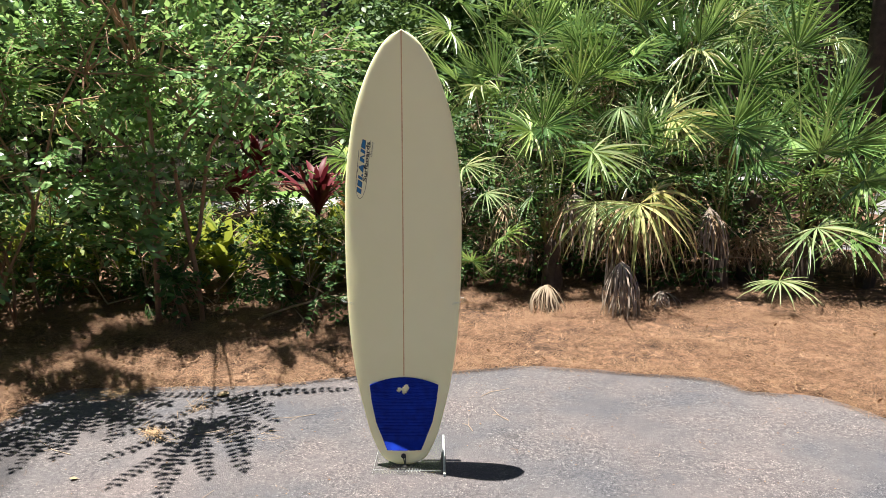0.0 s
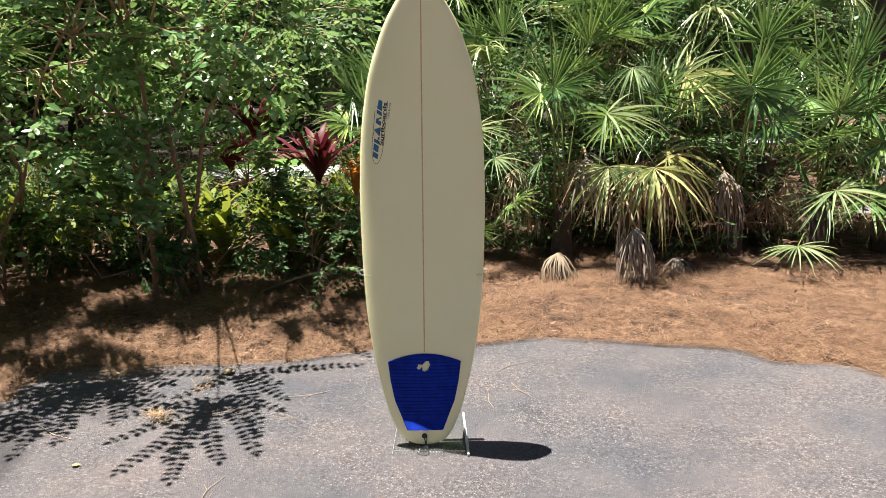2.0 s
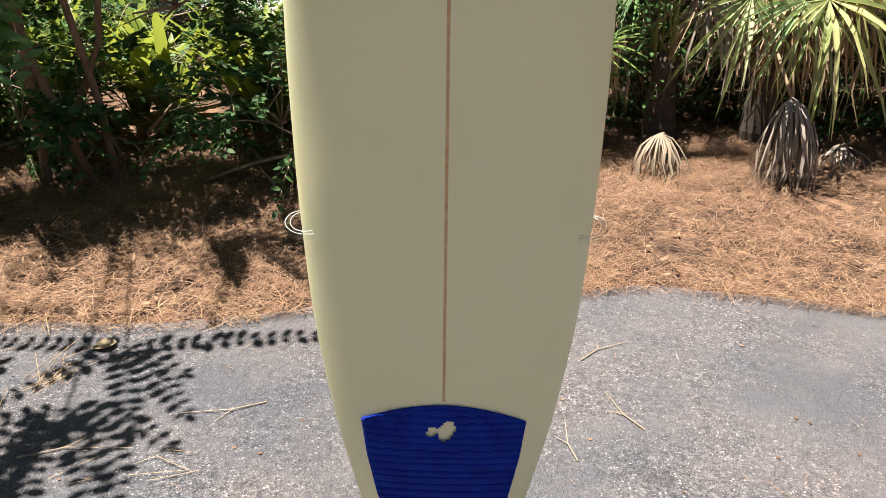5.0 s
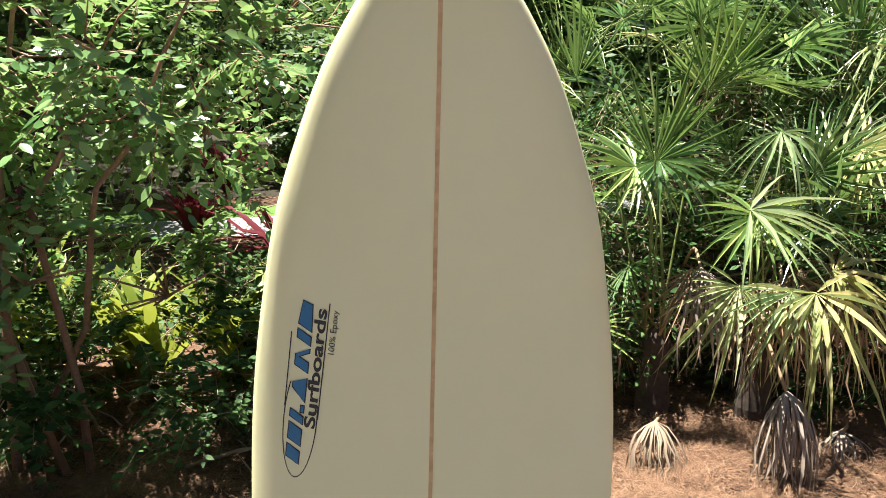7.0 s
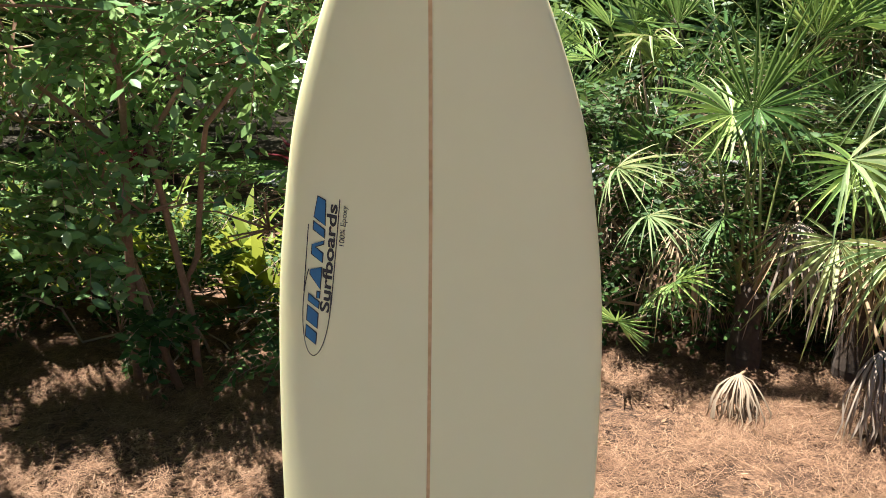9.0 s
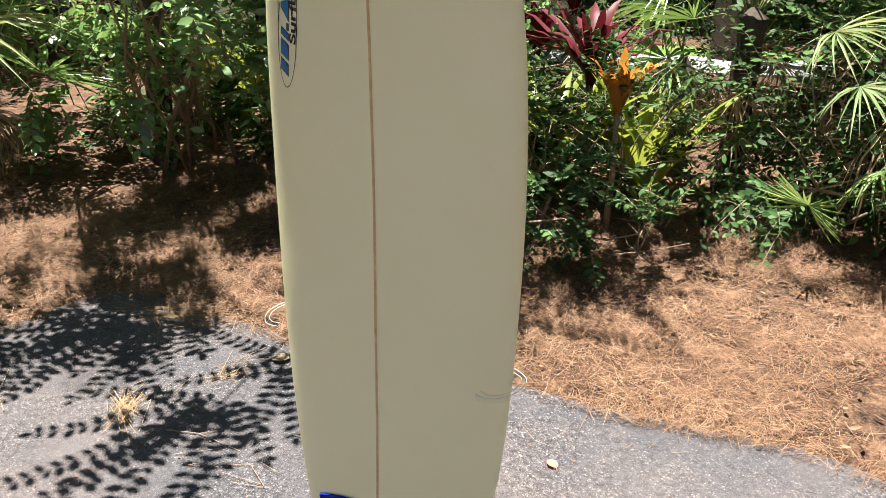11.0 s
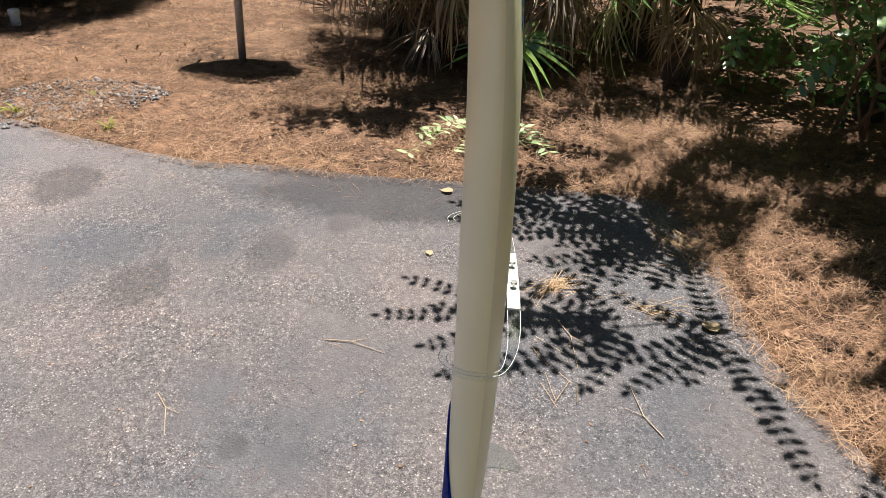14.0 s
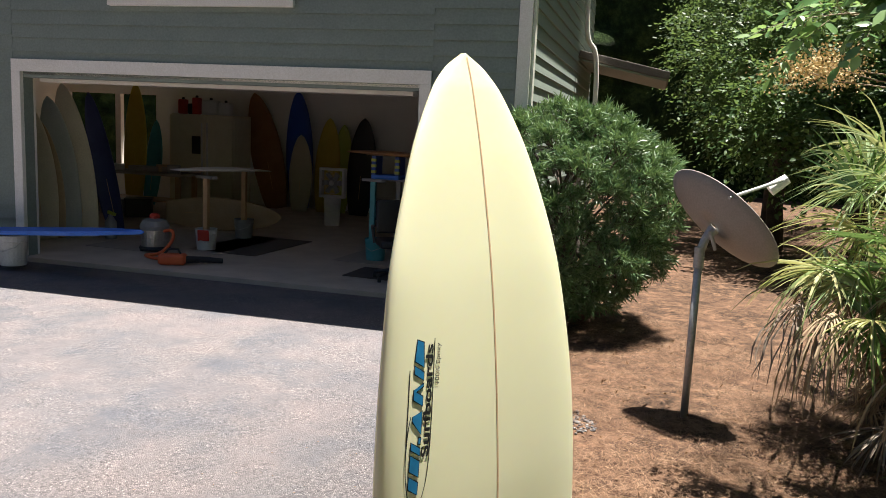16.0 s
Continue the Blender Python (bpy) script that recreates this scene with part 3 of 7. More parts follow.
def palmetto(at, crown, n, seed, label, reach=0.75, kinds=("green", "green", "stiff", "upright", "upright", "old"), dead=3, scale=1.0, toward=None, low=-15, high=75, front=None):
    """A clump of fan fronds on a short trunk that is clad in old leaf bases."""
    rng = np.random.default_rng(seed)
    palm = thing("fan_palm", pose(at[0], at[1], 0.02), label, "palm", "fan palms in the bed")
    bm = bmesh.new()
    prof = [(0.085, -0.05), (0.1, 0.1)] + [(0.075 + 0.012 * (k % 2), 0.1 + (crown - 0.1) * k / 7) for k in range(1, 8)] + [(0.02, crown + 0.06)]
    part("trunk", lathe(bm, prof, 9), M["bark_dark"], palm)
    for i in range(n):
        az = i * 2.399 + rng.normal(0, 0.3) if toward is None else toward + rng.normal(0, 0.9)
        el = radians(rng.uniform(low, high))
        L = reach * rng.uniform(0.7, 1.25)
        d = Vector((math.cos(az) * math.cos(el), math.sin(az) * math.cos(el), math.sin(el)))
        foot = Vector((0, 0, crown + rng.uniform(-0.1, 0.05)))
        hub = foot + d * L
        if hub.z < 0.12:
            hub.z = 0.12 + rng.uniform(0, 0.1)
        out = Vector((d.x, d.y, 0)).normalized()
        tilt = el - radians(rng.uniform(0, 40))
        way = out * math.cos(tilt) + Vector((0, 0, math.sin(tilt)))
        nrm = Vector((-out.x * math.sin(tilt), -out.y * math.sin(tilt), math.cos(tilt))) + Vector(rng.normal(0, 0.42, 3))
        kind = kinds[rng.integers(len(kinds))]
        frond(palm, rng, foot, hub, way, nrm, kind, scale * rng.uniform(0.8, 1.15))
    for i in range(dead):
        az = rng.uniform(0, 6.28) if front is None else front + rng.normal(0, 1.0)
        out = Vector((math.cos(az), math.sin(az), 0))
        foot = Vector((0, 0, crown * rng.uniform(0.5, 0.95)))
        hub = foot + out * rng.uniform(0.15, 0.3) + Vector((0, 0, rng.uniform(-0.15, 0.05)))
        hub.z = max(hub.z, 0.3)
        frond(palm, rng, foot, hub, out * 0.25 + Vector((0, 0, -1)), out, "dead", scale * min(1.0, hub.z / 0.52))
    return palm


def lone_frond(at, way, normal, kind, label, scale=1.0, foot=None, mesh=None):
    """A fallen or low frond of its own."""
    rng = np.random.default_rng(int(abs(at[0] * 100) + abs(at[1] * 10)))
    ob = thing("fallen_frond", pose(at[0], at[1], 0), label, "palm frond")
    frond(ob, rng, foot or (0.05, 0.3, 0.05), (0, 0, at[2]), way, normal, kind, scale, mesh)["kind"] = "stuff"
    return ob


PALM_LABEL = "green fan palm with spiky fronds and dry brown skirt"
PALMS = [  # x, y, crown height, fronds, reach
    (0.75, 7.35, 0.8, 11, 0.6), (1.7, 7.3, 0.9, 12, 0.6), (2.75, 7.4, 0.8, 11, 0.65), (1.1, 7.9, 1.5, 14, 0.8), (2.2, 8.0, 1.6, 15, 0.8),
    (3.5, 7.8, 1.0, 13, 0.75), (3.75, 7.2, 0.5, 11, 0.55), (0.25, 7.8, 1.2, 11, 0.75), (1.6, 8.7, 2.2, 14, 0.9), (2.9, 8.6, 2.0, 15, 0.9), (0.4, 8.7, 1.9, 12, 0.9), (4.5, 7.6, 0.5, 11, 0.7),
    (-0.5, 7.5, 1.1, 9, 0.5)]
for i, (x, y, h, n, reach) in enumerate(PALMS):
    palmetto((x, y), h, int(n * 1.35), 20 + i, PALM_LABEL, reach, dead=14 if y < 7.5 else 9, front=-1.57, low=12, high=80, scale=0.72)
# low clumps by the path to the side of the house
SIDE_PALMS = [(-4.65, 3.0, 0.9, 18, 0.5), (-5.15, 2.75, 1.3, 16, 0.55), (-5.2, 3.1, 0.8, 14, 0.6), (-4.5, 3.85, 0.75, 16, 0.55), (-5.0, 3.6, 0.95, 14, 0.6), (-4.9, 4.6, 1.1, 14, 0.7), (-4.25, 4.75, 0.7, 12, 0.55), (-5.9, 2.7, 1.1, 12, 0.8), (-6.3, 4.2, 1.7, 12, 0.9), (-3.9, 5.9, 1.1, 12, 0.8), (-6.0, 2.95, 1.8, 14, 0.7), (-5.6, 3.7, 1.4, 14, 0.7), (-5.3, 4.5, 1.3, 13, 0.7), (-6.4, 3.3, 2.1, 13, 0.9), (-5.9, 4.6, 2.3, 13, 0.9)]
for i, (x, y, h, n, reach) in enumerate(SIDE_PALMS):
    palmetto((x, y), h, int(n * 1.15), 60 + i, PALM_LABEL, reach * 0.95, dead=18 if i < 4 else 9, front=0.0, kinds=("green", "stiff", "old", "old", "old"), scale=0.78)

# palms at the front of the bed, frond by frond: hub, way, facing, kind, size
FRONT = (0.0, -1.0, 0.12)
FRONT_PALMS = [
    ((0.85, 6.85), 0.45, "upright green fan palm with long bare stalks", [
        ((0.71, 6.56, 1.5), (0.02, -0.2, 1), FRONT, "upright", 0.95), ((0.75, 6.66, 1.5), (0.45, -0.4, -0.3), (0.2, -0.8, 0.6), "green", 0.75), ((0.62, 6.6, 1.47), (-0.6, -0.35, 0.1), (-0.1, -0.7, 0.7), "green", 0.72),
        ((0.73, 7.3, 2.28), (0.1, -0.15, 1), (0.1, -1, 0.2), "upright", 0.95), ((0.35, 7.1, 1.9), (-0.4, -0.2, 0.9), (-0.2, -1, 0.3), "upright", 0.85), ((1.05, 7.0, 1.85), (0.3, -0.2, 1), (0.1, -1, 0.3), "upright", 0.8),
        ((0.25, 6.4, 0.98), (0.5, -0.6, -0.15), (0.1, -0.6, 0.8), "pale", 0.55), ((0.08, 6.6, 1.18), (0.6, -0.5, 0.1), (0, -0.6, 0.8), "pale", 0.65), ((0.14, 6.42, 0.4), (0.1, -0.5, 0.5), (0, -1, 0.4), "stiff", 0.5), ((0.42, 6.55, 0.6), (0.3, -0.6, 0.1), (0, -0.8, 0.6), "green", 0.55),
        ((0.95, 6.6, 0.95), (-0.05, -0.1, -1), (0, -1, 0.1), "dead", 0.85), ((1.02, 6.66, 0.9), (0.1, -0.1, -1), (0.2, -1, 0.1), "dead", 0.9)]),
    ((1.4, 6.8), 0.6, "yellowing fan palm over a brown skirt of dead fronds", [
        ((1.06, 6.12, 1.34), (0.85, -0.35, -0.05), (0.1, -0.55, 0.8), "pale", 0.9), ((1.12, 6.2, 1.3), (-0.2, -0.6, -0.5), (-0.2, -0.9, 0.5), "green", 0.6), ((1.36, 6.7, 1.66), (0.1, -0.6, -0.45), (0, -0.8, 0.5), "old", 0.72),
        ((1.15, 6.45, 0.9), (-0.15, -0.5, -0.65), (-0.1, -0.9, 0.4), "old", 0.85), ((1.49, 6.36, 0.9), (0.3, -0.55, -0.3), (0.05, -0.75, 0.65), "old", 1.0), ((1.4, 6.42, 0.88), (-0.5, -0.6, -0.35), (-0.2, -0.8, 0.6), "old", 0.85), ((1.62, 6.5, 0.98), (0.85, -0.35, 0.05), (0.1, -0.6, 0.8), "old", 0.85),
        ((1.8, 6.75, 1.58), (0.9, -0.3, -0.2), (0.1, -0.6, 0.8), "pale", 0.95), ((1.72, 6.8, 1.52), (0.6, -0.4, 0.4), (-0.2, -0.8, 0.5), "old", 0.85), ((1.55, 6.7, 1.45), (0.3, -0.6, 0.5), (-0.1, -0.8, 0.5), "green", 0.75),
        ((1.3, 6.7, 0.85), (-0.1, -0.1, -1), (0, -1, 0.1), "dead", 0.95), ((1.5, 6.68, 0.92), (0.05, -0.1, -1), (0.1, -1, 0.1), "dead", 1.05), ((1.68, 6.7, 0.9), (0.1, -0.1, -1), (0.2, -1, 0.1), "dead", 1.0), ((1.4, 6.62, 0.8), (0, -0.1, -1), (-0.2, -1, 0.1), "dead", 0.9), ((1.85, 6.8, 0.85), (0.1, -0.05, -1), (0.1, -1, 0.1), "dead", 0.9)]),
    ((2.35, 7.0), 0.5, "dark green fan palm with stiff round fronds", [
        ((2.31, 6.7, 1.5), (0.1, -0.3, 0.9), (0, -1, 0.2), "stiff", 0.85), ((2.36, 6.72, 1.46), (0.4, -0.5, -0.5), (0.1, -0.9, 0.4), "green", 0.8), ((2.5, 7.0, 1.85), (0.4, -0.2, 0.9), (0, -0.9, 0.4), "stiff", 0.8), ((2.12, 7.2, 2.2), (0.35, -0.2, 1), (-0.1, -0.9, 0.4), "upright", 0.95), ((1.6, 7.3, 2.4), (0.1, -0.2, 1), (0, -0.9, 0.4), "upright", 0.95), ((2.6, 6.9, 1.2), (0.6, -0.5, 0.1), (0, -0.8, 0.6), "green", 0.75),
        ((2.2, 6.8, 0.75), (-0.2, -0.4, -0.8), (-0.1, -1, 0.2), "dead", 0.8), ((1.26, 7.3, 1.95), (0, -0.2, 1), (-0.1, -0.9, 0.3), "upright", 0.9)]),
    ((3.1, 7.0), 0.45, "bright green fan palm at the bed's edge", [
        ((3.11, 6.8, 1.54), (0.1, -0.2, 1), FRONT, "upright", 0.9), ((3.06, 6.78, 1.28), (-0.2, -0.2, 1), (0.1, -1, 0.2), "stiff", 0.75), ((3.3, 6.8, 1.35), (0.8, -0.3, 0.4), (0, -0.8, 0.6), "stiff", 0.9), ((3.45, 6.75, 1.05), (0.8, -0.5, 0.15), (0, -0.7, 0.7), "green", 0.9), ((3.0, 7.3, 2.15), (0.45, -0.2, 0.9), (-0.1, -0.9, 0.4), "upright", 0.95),
        ((3.0, 6.55, 0.68), (0.35, -0.7, -0.15), (0.1, -0.7, 0.7), "pale", 0.85), ((2.92, 6.55, 0.62), (-0.6, -0.6, -0.15), (-0.1, -0.7, 0.7), "pale", 0.7), ((3.3, 6.6, 0.6), (0.8, -0.5, -0.1), (0, -0.6, 0.8), "green", 0.8), ((2.75, 6.85, 0.9), (-0.4, -0.6, 0.2), (0, -0.8, 0.6), "green", 0.65)]),
    ((-0.95, 7.75), 0.7, "spiky fan palm behind the orange croton", [
        ((-1.0, 7.45, 1.42), (-0.5, -0.4, 0.5), (0, -0.7, 0.7), "stiff", 0.85), ((-1.05, 7.5, 1.15), (-0.8, -0.4, 0.0), (0, -0.5, 0.8), "green", 0.8), ((-0.85, 7.4, 1.3), (0.3, -0.5, 0.7), (0, -0.9, 0.5), "stiff", 0.8), ((-0.95, 7.4, 0.85), (-0.5, -0.6, 0.1), (0, -0.6, 0.8), "green", 0.75)])]
for i, ((px_, py_), crown_z, label, fronds) in enumerate(FRONT_PALMS):
    lead = thing("fan_palm", pose(px_, py_, 0.02), label, "palm", "fan palms in the bed")
    rng = np.random.default_rng(770 + i)
    for hub, way, nrm, kind, sc in fronds:
        hub = Vector(hub) - Vector((px_, py_, 0.02))
        if kind == "dead":
            sc = min(sc, (hub.z - 0.02) / 0.52)
        frond(lead, rng, (rng.normal(0, 0.04), rng.normal(0, 0.04), crown_z + rng.uniform(-0.1, 0.05)), hub, way, nrm, kind, sc)
    part("trunk", lathe(bmesh.new(), [(0.09, -0.05), (0.1, 0.1), (0.075, crown_z * 0.7), (0.08, crown_z), (0.02, crown_z + 0.1)], 9), M["bark_dark"], lead)


def withered(at, label, material, wide, seed, stalk, n=30, front=-1.57, arc=2.4, drop=9.0):
    """A dead fan that has collapsed: narrow straps hang from its hub to the ground."""
    rng = np.random.default_rng(seed)
    ob = thing("withered_frond", pose(at[0], at[1], 0.0), label, "palm frond", "withered fronds")
    h = at[2]
    for i in range(n):
        az = front + arc * ((i + 0.5) / n - 0.5) + rng.normal(0, 0.08)
        out, across = np.array([math.cos(az), math.sin(az), 0]), np.array([-math.sin(az), math.cos(az), 0])
        r, end, w, tw = wide * rng.uniform(0.25, 1.15), max(0.02, h - drop * rng.uniform(0.7, 1.05)), rng.uniform(0.004, 0.01), rng.normal(0, 0.9)
        v = []
        for j in range(6):
            t = j / 5
            c = out * r * (1 - (1 - t) ** 2) + across * (rng.normal(0, 0.02) * t) + np.array([0, 0, h - (h - end) * t ** 1.5])
            ww = w * (0.35 + 1.2 * t * (1.25 - t)) if j < 5 else 0.001
            side = across * math.cos(tw * t) + out * math.sin(tw * t)
            v += [c - side * ww, c - out * ww * 0.5, c + side * ww]
        f = [q for j in range(5) for q in ((j * 3, j * 3 + 1, j * 3 + 4, j * 3 + 3), (j * 3 + 1, j * 3 + 2, j * 3 + 5, j * 3 + 4))]
        arrays("strap", v, f, M[material], ob)
    part("petiole", tube(bmesh.new(), curve_points([(0, 0, h - 0.01), *stalk], 4), 0.009, 6), M["palm_dead"], ob, soft=True)
    return ob


withered((1.33, 6.16, 0.47), "grey withered palm frond hanging to the ground", "palm_grey", 0.21, 71, [(-0.03, 0.06, 0.55), (-0.07, 0.3, 0.75)], 44)
withered((0.74, 6.24, 0.25), "pale dry palm frond lying on pine straw", "palm_pale", 0.19, 72, [(0.05, 0.15, 0.2), (0.1, 0.4, 0.08)], 40, arc=2.3)
for x, y, z, wide, front, seed in ((1.0, 6.62, 0.95, 0.26, -1.6, 81), (1.42, 6.62, 0.88, 0.3, -1.8, 82), (1.72, 6.64, 0.9, 0.3, -1.3, 83), (2.2, 6.85, 0.8, 0.25, -1.5, 84), (0.45, 6.78, 0.85, 0.24, -1.6, 91), (-4.2, 2.7, 0.95, 0.38, 0.1, 85), (-4.05, 3.3, 0.8, 0.36, 0.0, 86), (-4.25, 3.9, 0.75, 0.36, -0.2, 87), (-4.3, 4.5, 0.85, 0.34, -0.5, 88), (-4.5, 3.1, 1.15, 0.4, 0.2, 89), (-4.6, 2.35, 0.9, 0.36, 0.5, 90)):
    withered((x, y, z), "brown withered frond drooping under green ones", "palm_dead" if seed % 3 else "palm_grey", wide, seed, [(-0.2 * math.cos(front), -0.2 * math.sin(front), z + 0.06), (-0.45 * math.cos(front), -0.45 * math.sin(front), z - 0.1)], 26, front, 2.2, 0.6)
withered((1.72, 6.42, 0.16), "grey withered palm frond lying in the straw", "palm_grey", 0.2, 73, [(0.1, 0.15, 0.12), (0.2, 0.4, 0.06)], 16)
lone_frond((2.6, 6.22, 0.3), (0.0, -1, -0.22), (0, -0.5, 1), "pale", "low light green palm frond over pine straw", 0.66, (0.3, 0.5, 0.25))
lone_frond((-4.05, 3.65, 0.33), (0.85, -0.1, -0.35), (0.4, 0, 1), "green", "low dusty green palm frond over the straw", 0.85, (-0.4, 0.2, 0.2))
lone_frond((-4.15, 3.1, 0.36), (0.5, -0.3, -0.9), (1, 0, 0.3), "dead", "grey withered palm frond drooping to the ground", 0.75, (-0.3, 0.2, 0.5), GREY)

# ---- broad-leaved shrubs over the driveway's corner ----
shrub("leafy_shrub", "tall leafy green shrub with bare reddish stems", (-2.15, 5.88, 0.0),
      [(-2.6, 5.9, 1.9, 1.0, 0.7, 0.42), (-1.75, 5.8, 2.05, 0.8, 0.6, 0.28), (-1.1, 6.1, 2.15, 0.55, 0.4, 0.2), (-2.7, 5.7, 1.5, 0.8, 0.5, 0.35), (-2.0, 6.0, 1.75, 0.6, 0.5, 0.3), (-1.5, 6.3, 1.7, 0.5, 0.4, 0.3), (-2.1, 5.7, 1.05, 0.45, 0.4, 0.2), (-2.4, 5.75, 0.75, 0.5, 0.3, 0.25), (-1.6, 6.0, 0.95, 0.4, 0.3, 0.25), (-2.5, 5.35, 2.0, 0.7, 0.35, 0.25)], 500, "leaf", 3, leaf_len=0.08,
      tops=[(-2.1, 5.85, 2.7), (-1.3, 5.8, 2.3), (-2.8, 6.2, 2.5), (-3.0, 5.7, 2.3)], r0=0.021, feet=0.16, bark="bark_red")
shrub("leafy_shrub", "wide leafy green shrub with thin arching stems", (-3.9, 6.2, 0.0),
      [(-4.0, 5.8, 1.75, 1.15, 0.8, 0.45), (-3.5, 5.5, 1.35, 0.85, 0.5, 0.4), (-4.7, 5.5, 1.3, 0.8, 0.7, 0.5), (-3.3, 5.6, 2.0, 0.8, 0.5, 0.25), (-4.0, 5.3, 0.75, 1.0, 0.4, 0.35), (-5.2, 6.2, 1.9, 0.9, 0.8, 0.5), (-3.3, 6.2, 0.8, 0.7, 0.5, 0.4), (-3.2, 5.25, 1.3, 0.6, 0.25, 0.3)], 540, "leaf", 4, r0=0.016, feet=0.3, leaf_len=0.08, bark="bark_red")


def pinnate(rng, base, tip, pairs, leaf_len, leaf_wid, sag=0.06):
    """A compound leaf: opposite leaflets along a thin rib. Gives leaflet places, triangles and the rib's places."""
    base, tip = np.asarray(base, float), np.asarray(tip, float)
    way = tip - base
    L = np.linalg.norm(way)
    bow = np.cross(way, [0, 0, 1.0]) * rng.normal(0, 0.05)
    place = lambda t: base + way * t[:, None] + bow * (np.sin(np.pi * t))[:, None] - np.array([0, 0, sag * L]) * (t ** 2)[:, None]
    t = np.repeat(np.linspace(0.1, 0.97, pairs), 2) + rng.normal(0, 0.006, pairs * 2)
    pos = place(t)
    fwd, sign = unit(way), np.where(np.arange(pairs * 2) % 2 == 0, 1.0, -1.0)[:, None]
    out = fwd * rng.uniform(0.25, 0.6, (pairs * 2, 1)) + unit(np.cross(fwd, [0, 0, 1.0])) * sign + rng.normal(0, 0.12, (pairs * 2, 3))
    out[:, 2] -= 0.12
    pos, out = np.vstack([pos, place(np.array([1.0]))]), np.vstack([out, fwd])
    ll = leaf_len * rng.uniform(0.75, 1.15, len(pos)) * np.append(1.0 - 0.35 * t ** 3, 0.8)
    v, f = leaf_arrays(pos, out, np.array([0, 0, 1.0]) + rng.normal(0, 0.22, pos.shape), ll, ll * leaf_wid, 0.1, 0.12)
    return v, f, place(np.linspace(0, 1, 7))


def overhang(name, label, foot, high, fans, seed, stem, leaf_len=0.07):
    """Boughs that arch high over the driveway, with compound leaves that spread from each joint; joint and tip are where the shade falls."""
    rng = np.random.default_rng(seed)
    foot = np.array(foot)
    ob = thing(name, pose(*foot), label, "shrub")
    slide = np.array([SUN_DIR.x / SUN_DIR.z * high, SUN_DIR.y / SUN_DIR.z * high])
    lift = lambda p, dz=0.0: np.array([p[0] + slide[0], p[1] + slide[1], high + dz]) - foot
    vs, fs, count, ribs = [], [], 0, bmesh.new()
    for joint, tips in fans:
        for tip in tips:
            a, e = lift(joint, rng.uniform(-0.05, 0.05)), lift(tip, rng.uniform(-0.15, 0.1))
            v, f, line = pinnate(rng, a, e, max(5, int(np.linalg.norm(e - a) / 0.05)), leaf_len, 0.6)
            vs.append(v)
            fs.append(f + count)
            count += len(v)
            tube(ribs, [tuple(p) for p in line], [0.0035 - 0.0004 * k for k in range(7)], 5, caps=False)
    tagged(arrays("crown", np.vstack(vs), np.vstack(fs), M["leaf"], ob), kind="stuff")
    part("rib", ribs, M["bark_red"], ob, soft=True)["kind"] = "stuff"
    part("trunk", tube(bmesh.new(), curve_points([(0, 0, -0.05), *stem], 5), [0.026 - 0.001 * i for i in range(5 * len(stem) + 1)], 8), M["bark_red"], ob, soft=True)
    for joint, _ in fans:
        e, top = lift(joint), np.array(stem[-1])
        pts = curve_points([tuple(top - np.array([0, 0, rng.uniform(0.05, 0.4)])), tuple(top * 0.75 + e * 0.25 + np.array([0, 0, 0.22])), tuple(top * 0.4 + e * 0.6 + np.array([0, 0, 0.15])), tuple(e)], 5)
        part("bough", tube(bmesh.new(), pts, [0.012 - 0.008 * i / len(pts) for i in range(len(pts))], 6), M["bark_red"], ob, soft=True)


